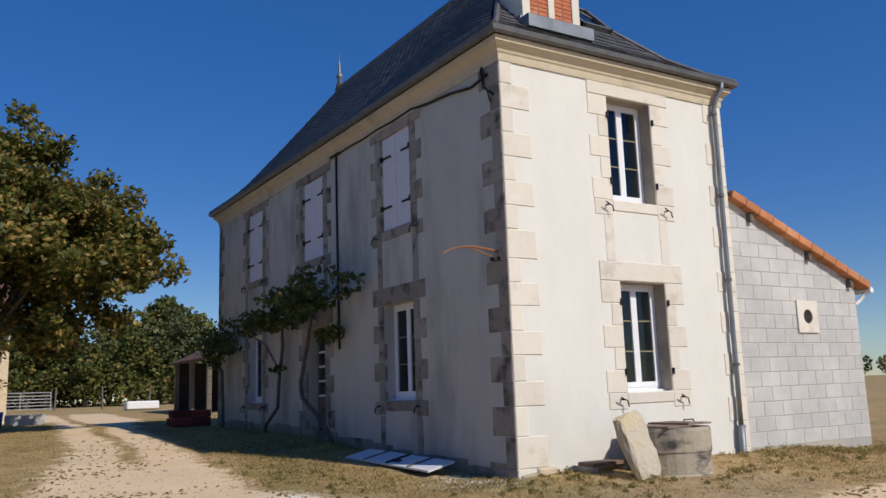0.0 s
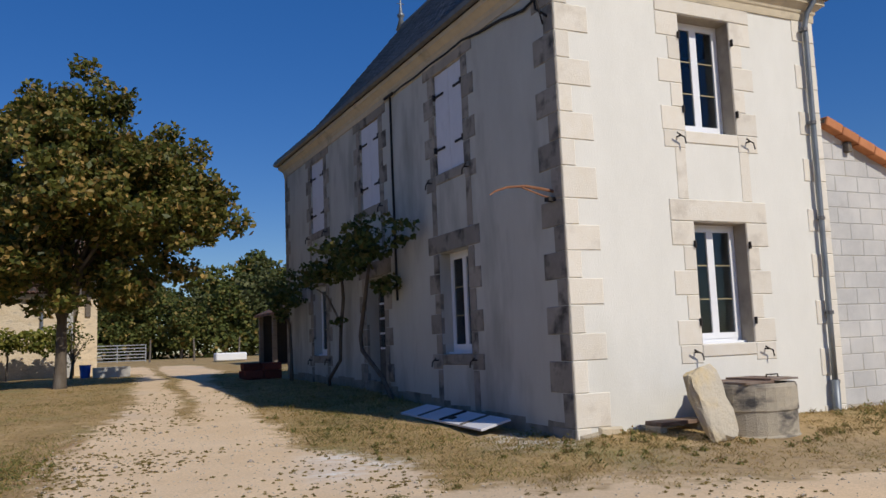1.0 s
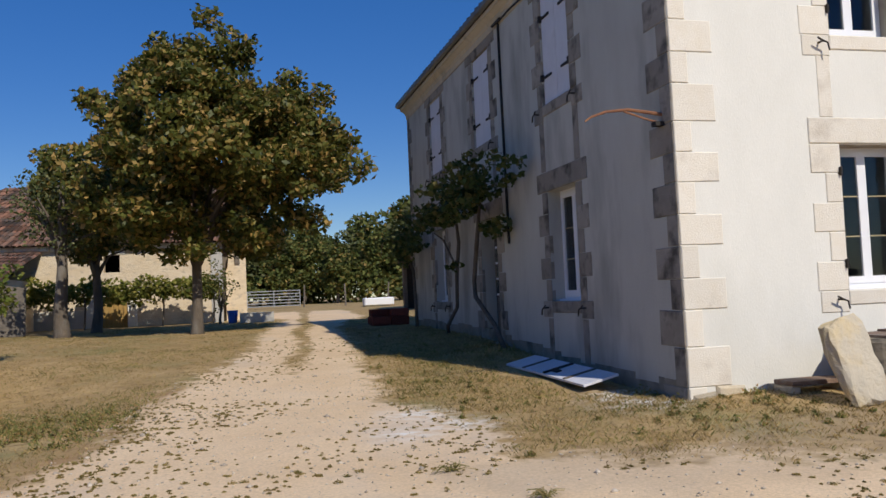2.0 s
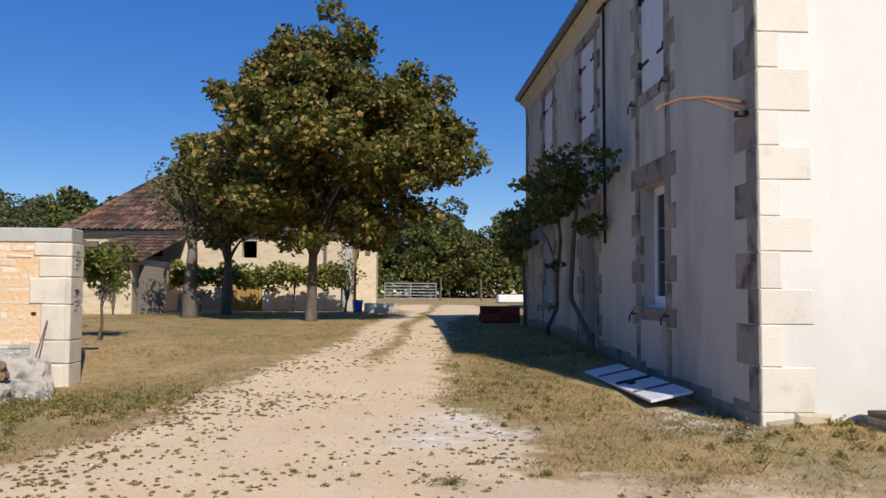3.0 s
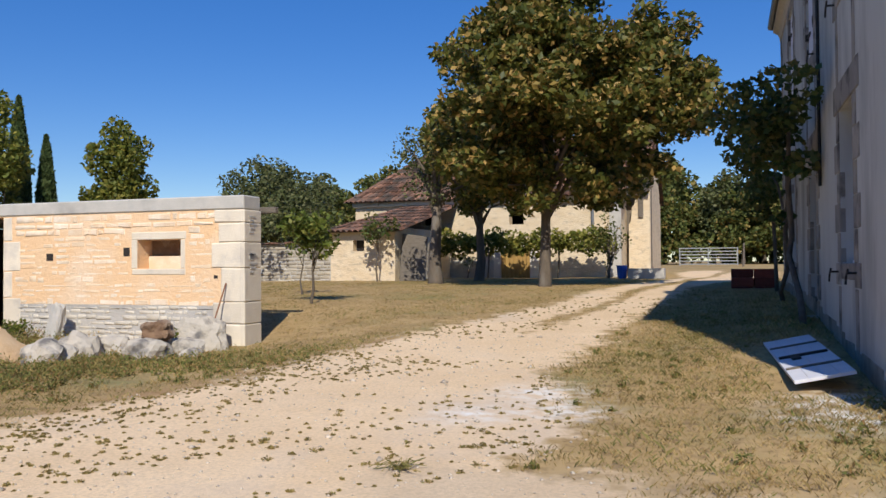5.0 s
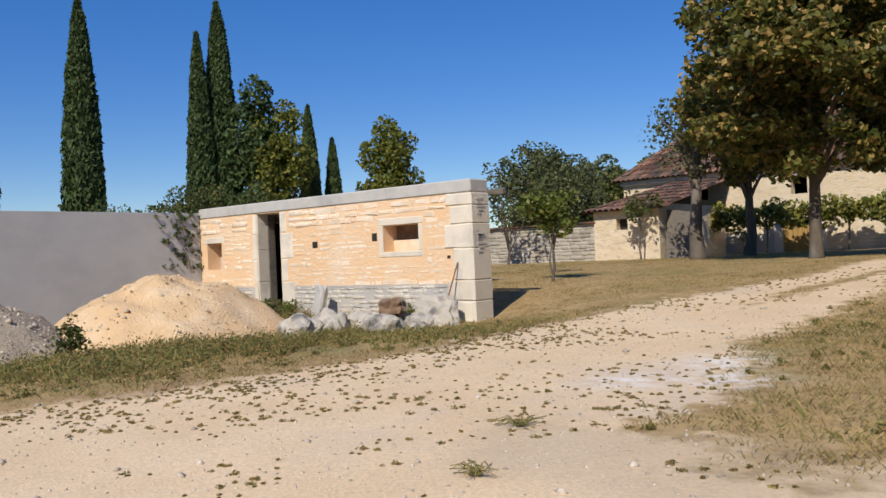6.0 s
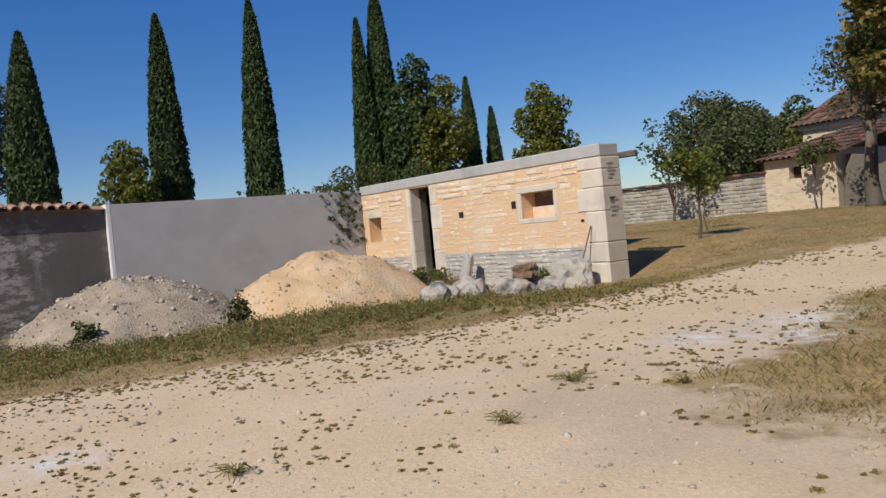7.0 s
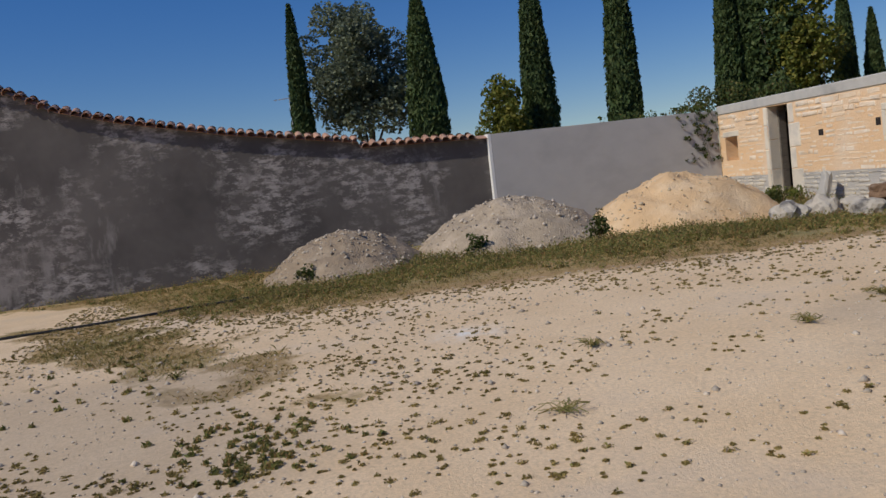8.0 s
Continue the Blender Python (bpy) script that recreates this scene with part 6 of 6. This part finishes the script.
# cypresses behind the boundary wall
def cypress(x, y, top, r, seed, name="cypress_tree", mat=None, label="tall dark green columnar cypress"):
    rs = np.random.RandomState(seed)
    g = 0.6
    h = top - g
    t = thing(name, (x, y, g), label, "tree", "cypresses behind the wall")
    n = int(15500 * (h / 8) * (r / 0.65))
    s = rs.random(n) ** 0.8
    a = rs.random(n) * 2 * math.pi
    lump = np.array([1 + 0.14 * noise.noise((math.cos(q) * 1.2 + seed, math.sin(q) * 1.2, w * h * 0.9)) + 0.12 * noise.noise((math.cos(q) * 3, math.sin(q) * 3 + seed, w * h * 2.4)) for q, w in zip(a, s)])
    rad = r * np.interp(s, [0, 0.08, 0.25, 0.55, 0.8, 0.93, 1.0], [0.82, 0.97, 1.0, 0.84, 0.52, 0.27, 0.04]) * lump * rs.uniform(0.78, 1.05, n)
    c = np.stack([x + rad * np.cos(a), y + rad * np.sin(a), g + 0.2 + s * (h - 0.2)], 1)
    bm = bmesh.new()
    tube(bm, [(x, y, g - 0.2), (x, y, g + h * 0.5), (x, y, g + h * 0.85)], [0.14, 0.09, 0.03], 7)
    part("trunk", bm, BARK, t)
    v, f = leaf_mesh(c, 0.06, rs, -1.6, 2.8)
    raw("foliage", v, f, mat or CYPRESSLEAF, t)
    m, k = 16, 14
    vs = [(x + 0.8 * r * float(np.interp(j / m, [0, 0.25, 0.55, 0.8, 1.0], [0.85, 1.0, 0.84, 0.5, 0.02])) * math.cos(2 * math.pi * i / k), y + 0.8 * r * float(np.interp(j / m, [0, 0.25, 0.55, 0.8, 1.0], [0.85, 1.0, 0.84, 0.5, 0.02])) * math.sin(2 * math.pi * i / k), g + 0.2 + (h - 0.5) * j / m) for j in range(m + 1) for i in range(k)]
    fs = [(j * k + i, j * k + (i + 1) % k, (j + 1) * k + (i + 1) % k, (j + 1) * k + i) for j in range(m) for i in range(k)]
    raw("inner_foliage", vs, fs, mat or CYPRESSLEAF, t)
    return t


for x, y, top, r, sd in ((-14, 8.1, 7.25, 0.7, 1), (-14, 11.5, 7.95, 0.62, 2), (-14, 14.25, 8.6, 0.62, 3), (-14, 17.85, 8.35, 0.5, 4), (-14, 18.6, 9.4, 0.68, 5), (-14, 22.1, 6.65, 0.45, 6), (-14, 23.15, 5.65, 0.42, 7), (-15, 4.6, 7.2, 0.42, 8)):
    cypress(x, y, top, r * 0.86, sd)
tree("conifer", (-13.2, 10.1, 0.6), 5.0, 1.0, (0.95, 0.95, 2.3), 80, 0.26, 1500, 0.075, GOLDLEAF, 0.08, 21, "small bright green conifer behind the wall", 1.2, -0.7, 0.5, lambda q: math.hypot(q[0] + 13.2, q[1] - 10.1) < 0.9 * (5.2 - q[2]) / 3.0, centre=(-13.2, 10.1, 3.0))
tree("grey_tree", (-15.5, 6.6, 0.6), 6.7, 2.0, (1.6, 1.75, 2.1), 90, 0.5, 1100, 0.075, GREYLEAF, 0.12, 31, "rounded grey-green eucalyptus behind the wall", 0.9, 0.4, 0.5)
tree("laurel_bush", (-12.5, 19.5, 0.7), 5.4, 1.2, (0.9, 1.0, 1.9), 60, 0.36, 1100, 0.085, GOLDLEAF, 0.08, 33, "tall bushy shrub with gold-green leaves", 1.0, -0.4, 0.5)
tree("dark_bush", (-12.8, 18.9, 0.7), 5.9, 1.2, (0.7, 0.7, 2.3), 50, 0.4, 900, 0.095, CYPRESSLEAF, 0.08, 34, "dark upright shrub among the cypresses", 1.2, -0.8, 0.5)
tree("round_tree", (-10.0, 21.6, 0.9), 4.5, 1.2, (0.8, 0.8, 1.5), 60, 0.32, 1100, 0.085, GOLDLEAF, 0.1, 35, "bushy gold-green tree behind the outbuilding", 1.1, -0.5, 0.5)
tree("wild_shrub", (-9.5, 27.0, 0.9), 3.8, 0.9, (1.0, 1.0, 1.2), 18, 0.4, 160, 0.1, OLIVELEAF, 0.05, 36, "loose wild shrub behind the outbuilding", 1.0, 0, 0.6)
tree("willow_bush", (-11.5, 34.5, 1.1), 4.6, 1.2, (2.2, 1.8, 1.8), 70, 0.55, 460, 0.10, OLIVELEAF, 0.12, 37, "broad olive-green willow by the barn", 0.9, 0.3, 0.45)
tree("willow_bush", (-14.8, 36.5, 1.1), 5.4, 1.2, (2.0, 1.8, 2.2), 60, 0.6, 330, 0.11, OLIVELEAF, 0.12, 38, "broad olive-green tree behind the low wall", 0.9, 0.3, 0.45)
tree("willow_bush", (-9.6, 31.5, 1.1), 3.7, 1.0, (1.4, 1.2, 1.4), 40, 0.5, 460, 0.09, OLIVELEAF, 0.1, 39, "dense olive-green bush at the barn corner", 0.9, 0.3, 0.45)

# ivy over the corner of the new wall
rs = np.random.RandomState(60)
t = thing("ivy", (-8.6, 13.6, 2.6), "dark ivy hanging over the corner of the grey wall", "ivy")
cl = [(-8.85 + rs.uniform(-0.4, 0.16), 13.9 - abs(rs.normal()) * 1.1, 2.66 + rs.uniform(-0.06, 0.12), rs.uniform(0.08, 0.18)) for k in range(40)]
cl += [(-8.575, 13.92 - abs(rs.normal()) * 0.45, 2.6 - rs.random() ** 1.4 * 1.15, rs.uniform(0.03, 0.07)) for k in range(60)]
cl += [(-8.9 + rs.uniform(-0.6, 0.1), rs.uniform(13.5, 16.5), 2.8 + rs.uniform(-0.1, 0.35), rs.uniform(0.2, 0.35)) for k in range(26)]
v, f = leaf_mesh(np.concatenate([crown_points(rs, cl, 900, 0.8), crown_points(rs, cl[40:100], 2500, 0.9)]), 0.06, rs, 0.3, 1.1)
raw("leaves", v, f, VINELEAF, t)
bm = bmesh.new()
for k in range(4):
    y0 = rs.uniform(13.2, 13.8)
    tube(bm, [(-8.58, y0, 2.62), (-8.575, y0 + 0.15, 2.2), (-8.57, min(13.9, y0 + 0.3), 1.6 + rs.uniform(-0.3, 0.5))], 0.004, 5)
part("ivy_stems", bm, BARK, t)


# dead brush by the doorway of the outbuilding
r = random.Random(71)
bm = bmesh.new()
for k in range(90):
    bx, by = -5.3 + r.uniform(-0.75, 0.75), 13.35 + r.uniform(-0.35, 0.35)
    a, l = r.uniform(0, 6.283), r.uniform(0.12, 0.38)
    z0 = gz(bx, by)
    tube(bm, [(bx, by, z0), (bx + math.cos(a) * l * 0.4, by + math.sin(a) * l * 0.3, z0 + l * 0.7), (bx + math.cos(a) * l, by + math.sin(a) * l * 0.5, z0 + l)], [0.006, 0.004, 0.002], 4, False)
tagged(part("dead_brush", bm, LOGWOOD, None), "brown dead brush heaped by the stone doorway", "brush", kind="stuff")
for wx, wy, wh, sd in ((-5.6, 13.2, 0.45, 211), (-4.95, 13.25, 0.4, 212), (-2.0, 13.1, 0.35, 213)):
    ob = tree("weed_bush", (wx, wy, gz(wx, wy)), wh, wh * 0.3, (0.24, 0.2, wh * 0.45), 18, 0.09, 3800, 0.035, FRESHLEAF, 0.008, sd, "leafy green weed at the foot of the ruined wall", 1.0, 0.0, 0.6, limbs_n=8)
    ob["category"] = "weed"
# weeds by the heaps and an aerial beyond the wall
for wx, wy, wh, sd in ((-4.0, 6.4, 0.42, 201), (-4.6, 8.9, 0.3, 202), (-3.2, 8.3, 0.5, 203), (-5.2, 13.0, 0.4, 204), (-4.7, 3.6, 0.3, 205)):
    ob = tree("weed_bush", (wx, wy, gz(wx, wy)), wh, wh * 0.3, (0.2, 0.2, wh * 0.45), 16, 0.09, 3800, 0.035, VINELEAF, 0.008, sd, "leafy green weed growing by the spoil heaps", 1.0, 0.0, 0.6, limbs_n=8)
    ob["category"] = "weed"
ant = thing("tv_aerial", (-15, 4.3, 2.5), "thin metal aerial on a mast beyond the wall", "aerial")
part("mast", tubed([(-15, 4.3, 0.5), (-15, 4.3, 4.65)], 0.02, 6), GALV, ant)
part("boom", tubed([(-15, 3.85, 4.55), (-15, 4.5, 4.6)], 0.012, 5), GALV, ant)
for k in range(5):
    part("rod", tubed([(-15.2, 3.9 + 0.13 * k, 4.56), (-14.8, 3.9 + 0.13 * k, 4.56)], 0.006, 4), GALV, ant)

# woods beyond the fields
def wood_tree(seed, h, mat):
    rs = np.random.RandomState(seed)
    t = thing("wood_tree", (0, 0, 0), "dense dark green oak at the edge of the wood", "tree", "edge of the wood")
    cl = clumps_in(rs, (0, 0, h * 0.58), (h * 0.36, h * 0.36, h * 0.38), 34, h * 0.13, 0.4)
    bm = bmesh.new()
    limbs(bm, (0, 0, 0), (0.1, 0, h * 0.5), cl, 0.2, rs, 5)
    part("trunk", bm, BARK, t)
    v, f = leaf_mesh(crown_points(rs, cl, 90, 0.85), 0.3, rs, 0.2, 1.3)
    raw("crown", v, f, mat, t)
    return t


kinds = [wood_tree(71, 9.0, DARKLEAF), wood_tree(72, 8.0, DARKLEAF), wood_tree(73, 7.0, DARKLEAF), wood_tree(74, 8.5, OLIVELEAF)]
rng = random.Random(90)
used = [False] * 4
spots = []
for k in range(64):
    x = -34 + k * 1.65 + rng.uniform(-0.8, 0.8)
    spots.append((x, 72 + 0.06 * abs(x) + rng.uniform(-3, 3), rng.uniform(0.66, 0.96)))
for k in range(24):
    spots.append((-30 + k * 4.4 + rng.uniform(-1, 1), 82 + rng.uniform(-3, 3), rng.uniform(0.95, 1.25)))
for i, (x, y, s) in enumerate(spots):
    k = rng.choice((0, 1, 2, 0, 1, 3)) if i > 3 else i
    m = pose(x, y, gz(x, y) - 0.3, 0, 0, rng.uniform(0, 360))
    if not used[k]:
        used[k] = True
        kinds[k].matrix_basis = m
    else:
        ob = copy_thing(kinds[k], m)
        ob.scale = (s, s, s * rng.uniform(0.9, 1.1))
rs = np.random.RandomState(91)
cl = [(x + rs.uniform(-1, 1), 70 + rs.uniform(-2, 8), 2.0 + rs.uniform(0, 1.5), rs.uniform(1.1, 2.2)) for x in np.arange(-40, 75, 0.7)]
v, f = leaf_mesh(crown_points(rs, cl, 55, 0.8), 0.3, rs, 0.1, 1.3)
ob = raw("undergrowth", v, f, DARKLEAF)
tagged(ob, "dark undergrowth along the edge of the wood", "undergrowth", kind="stuff")
cl = [(40 + rs.uniform(-3, 3) + 4 * k, 190 - 1.6 * k + rs.uniform(-6, 6), 4.2 + rs.uniform(-0.8, 1.8), rs.uniform(2.2, 4.2)) for k in range(90)]
v, f = leaf_mesh(crown_points(rs, cl, 18, 0.8), 0.7, rs, 0.1, 1.2)
ob = raw("far_hedge", v, f, DARKLEAF)
tagged(ob, "far dark hedgerow across the fields", "hedge", kind="stuff")


# ---- grass, tufts and pebbles ----
def blades(places, height, width, rs, per=5, lean=0.5, crowd=0.5):
    """Clumps of thin bent blades, two triangles each."""
    p = np.repeat(np.asarray(places, np.float64), per, axis=0)
    n = len(p)
    p[:, :2] += rs.normal(size=(n, 2)) * np.repeat(np.asarray(height), per)[:, None] * crowd
    h = np.repeat(np.asarray(height), per) * rs.uniform(0.5, 1.2, n)
    a = rs.random(n) * 2 * math.pi
    d = np.stack([np.cos(a), np.sin(a), np.zeros(n)], 1)
    b = rs.random(n) * 2 * math.pi
    tip = p + np.stack([np.cos(b) * h * lean, np.sin(b) * h * lean, h], 1)
    mid = p + np.stack([np.cos(b) * h * lean * 0.3, np.sin(b) * h * lean * 0.3, h * 0.6], 1)
    w = width * rs.uniform(0.7, 1.3, n)[:, None]
    v = np.stack([p - d * w, p + d * w, mid + d * w * 0.7, tip], 1).reshape(-1, 3)
    k = np.arange(n) * 4
    return v, np.concatenate([np.stack([k, k + 1, k + 2], 1), np.stack([k, k + 2, k + 3], 1)])


def free_spot(x, y):
    if 6.1 < x < 6.9 and 10.3 < y < 13.05: return False
    if math.hypot(x - 9.22, y - 8.5) < 0.72: return False
    if HX0 - 0.02 < x < SX1 and y > HY0 - 0.02 and y < 24: return False
    if OX0 - 0.1 < x < OX1 + 0.05 and OY - 0.02 < y < OY + 0.6: return False
    if x < BX + 0.05 and y < OY: return False
    if x < AX1 and y > AY0 - 0.02: return False
    if y > QY0 - 0.05: return False
    return True


rs = np.random.RandomState(100)
dry, dry_h, green, green_h, tuft, tuft_h = [], [], [], [], [], []
for i in range(215000):
    x, y = rs.uniform(-8.6, 17), 33 - 34 * rs.random() ** 0.75
    if not free_spot(x, y): continue
    g = turfless(x, y)
    if g > rs.uniform(0.12, 0.62): continue
    patch = noise.noise((x * 0.45, y * 0.45, 5.0))
    near = 1.0 if y < 16 else 0.7
    if rs.random() > near * (0.72 + 0.9 * patch + 0.5 * noise.noise((x * 1.8, y * 1.8, 6.0))): continue
    if 4.0 < x < 7 and 8 < y < 22:
        green_p = 0.16 + 0.5 * patch
        hh = rs.uniform(0.016, 0.05)
    elif x < 1.5 and y < 14.5:
        green_p = 0.34 + 0.6 * patch
        hh = rs.uniform(0.014, 0.045)
    else:
        green_p = 0.08 + 0.5 * patch
        hh = rs.uniform(0.014, 0.04)
    q = (x, y, gz(x, y) - 0.01)
    if rs.random() < green_p:
        green.append(q); green_h.append(hh * rs.uniform(0.8, 1.5))
    else:
        dry.append(q); dry_h.append(hh)
for places, hs, mat, nm, lb in ((dry, dry_h, GRASS, "dry_grass", "short dry yellow grass"), (green, green_h, GREENGRASS, "green_grass", "rough green and straw-coloured grass")):
    v, f = blades(places, np.asarray(hs), 0.0013, rs, 7, 0.9, 1.6)
    ob = raw(nm, v, f, mat)
    tagged(ob, lb, "grass", kind="stuff")
# small tufts that grow in the gravel
for i in range(44000):
    x, y = rs.uniform(-7, 14), 20 - 20.5 * rs.random() ** 0.8
    if not free_spot(x, y): continue
    if gravel_at(x, y) < 0.5: continue
    off = x - float(np.interp(y, (1.2, 2.6, 5.6, 7.9, 10, 12.5, 16), (-2.8, -2.0, -0.6, 0.4, 0.9, 1.2, 2.2)))
    al, ac = x * 0.66 + y * 0.75, -x * 0.75 + y * 0.66
    dens = 0.12 + 0.16 * max(0.0, min(1.0, (6.5 - y) / 3)) + 0.95 * math.exp(-max(0.0, off) / 1.0) + 0.85 * noise.noise((al * 0.3, ac * 1.0, 9.0)) + 0.6 * noise.noise((x * 1.6, y * 1.6, 4.0)) + 0.5 * max(0.0, 0.85 - gravel_at(x, y))
    if y > 12: dens *= 0.4
    if rs.random() > dens: continue
    tuft.append((x, y, gz(x, y) - 0.004)); tuft_h.append(0.013 + 0.042 * rs.random() ** 2.4)
# each one a low cushion of short leaves
per = 30
tr = np.repeat(np.asarray(tuft_h), per)
tc_ = np.repeat(np.asarray(tuft), per, axis=0)
td = rs.normal(size=(len(tr), 3)); td[:, 2] = np.abs(td[:, 2])
td /= np.linalg.norm(td, axis=1)[:, None]
tc_ = tc_ + td * (tr * rs.uniform(0.15, 0.85, len(tr)))[:, None] * np.array((1.0, 1.0, 0.55)) + np.array((0, 0, 0.004))
v, f = leaf_mesh(tc_, 0.0115, rs, -0.1, 1.9)
ob = raw("gravel_tufts", v, f, TUFT)
tagged(ob, "small brown-green tufts growing in the gravel", "weeds", kind="stuff")
# tall weeds
places, hs = [], []
for x0, y0, sx, sy, n, h in ((5.3, 14.5, 0.7, 2.2, 150, 0.11), (4.5, 2.6, 0.5, 0.3, 120, 0.05), (0.3, 1.4, 1.2, 0.4, 60, 0.06), (4.9, 11.5, 0.5, 1.2, 90, 0.09), (-0.6, 11.2, 0.9, 0.6, 260, 0.2), (-1.6, 9.6, 0.7, 0.7, 300, 0.22), (-2.2, 8.2, 0.7, 0.7, 420, 0.24), (-3.3, 6.2, 0.7, 0.8, 420, 0.26), (-4.4, 5.7, 0.5, 0.4, 200, 0.3), (-3.7, 4.2, 0.7, 0.8, 360, 0.26), (-4.6, 2.4, 1.2, 0.5, 260, 0.16), (-5.4, 13.2, 0.5, 0.3, 130, 0.35), (-4.4, 13.2, 0.4, 0.3, 90, 0.3), (-4.6, 3.8, 0.8, 0.5, 260, 0.16), (9.5, 8.0, 2.4, 0.4, 240, 0.12), (13.6, 8.8, 1.4, 0.4, 300, 0.16), (7.2, 8.7, 0.6, 0.35, 90, 0.1), (6.5, 12, 0.2, 2.5, 60, 0.2), (-7.9, 2.5, 0.3, 2.5, 160, 0.25)):
    for k in range(n):
        x, y = x0 + rs.normal() * sx, y0 + rs.normal() * sy
        if free_spot(x, y) and (turfless(x, y) < 0.6 or h < 0.23 and x < 5 and y < 4):
            places.append((x, y, gz(x, y) - 0.01)); hs.append(h * rs.uniform(0.4, 1.3))
near_house = [k for k, q in enumerate(places) if q[0] > 4.2 and q[1] > 5 and rs.random() < 0.75]
others = [k for k in range(len(places)) if k not in set(near_house)]
v, f = blades([places[k] for k in near_house], [hs[k] * 0.4 for k in near_house], 0.0015, rs, 18, 0.8, 0.9)
tagged(raw("dry_weeds", v, f, GRASS), "straw-coloured dry weeds at the foot of the house", "weeds", kind="stuff")
per = 46
wr = np.repeat(np.asarray([hs[k] for k in others]) * 0.55, per)
wc = np.repeat(np.asarray([places[k] for k in others]), per, axis=0)
wd = rs.normal(size=(len(wr), 3)); wd[:, 2] = np.abs(wd[:, 2])
wd /= np.linalg.norm(wd, axis=1)[:, None]
wc = wc + wd * (wr * rs.uniform(0.1, 1.0, len(wr)))[:, None] * np.array((1.1, 1.1, 1.3)) + np.array((0, 0, 0.008))
v, f = leaf_mesh(wc, 0.016, rs, -0.9, 2.6)
tagged(raw("verge_weeds", v, f, WEED), "low green and brown weeds along the verge", "weeds", kind="stuff")
# dry uprooted brush lying on the gravel
for bx, by, br, sd in ((3.9, 7.6, 0.22, 1), (4.3, 6.6, 0.16, 2), (3.6, 5.2, 0.18, 3), (1.7, 1.9, 0.2, 4), (5.0, 4.4, 0.2, 5)):
    r = random.Random(sd)
    bm = bmesh.new()
    for k in range(34):
        a, l = r.uniform(0, 6.283), br * r.uniform(0.3, 0.9)
        z0 = gz(bx, by) + 0.012
        tube(bm, [(bx + r.uniform(-0.03, 0.03), by + r.uniform(-0.03, 0.03), z0), (bx + math.cos(a) * l * 0.5, by + math.sin(a) * l * 0.5, z0 + r.uniform(0.01, 0.06)), (bx + math.cos(a + 0.3) * l, by + math.sin(a + 0.3) * l, z0 + r.uniform(0, 0.05))], 0.0028, 4, False)
    tagged(part("dry_brush", bm, GREENGRASS, None), "dry grey uprooted weed lying on the gravel", "dry weed", "dry weeds", "stuff")
# loose stones on the gravel
pv, pf = [], []
oct_ = np.array([(1, 0, 0), (-1, 0, 0), (0, 1, 0), (0, -1, 0), (0, 0, 0.7), (0, 0, -0.7)])
octf = np.array([(0, 2, 4), (2, 1, 4), (1, 3, 4), (3, 0, 4), (2, 0, 5), (1, 2, 5), (3, 1, 5), (0, 3, 5)])
n = 0
for i in range(16000):
    x, y = rs.uniform(-7, 15), rs.uniform(-0.5, 14)
    if not free_spot(x, y) or gravel_at(x, y) < 0.35: continue
    e = rs.uniform(0.006, 0.016) if rs.random() < 0.96 else rs.uniform(0.02, 0.035)
    pv.append(oct_ * e * rs.uniform(0.6, 1.4, (6, 3)) + np.array((x, y, gz(x, y) + e * 0.2)))
    pf.append(octf + 6 * n); n += 1
ob = raw("loose_stones", np.concatenate(pv), np.concatenate(pf), PEBBLE)
tagged(ob, "loose limestone pebbles scattered on the gravel", "pebbles", kind="stuff")
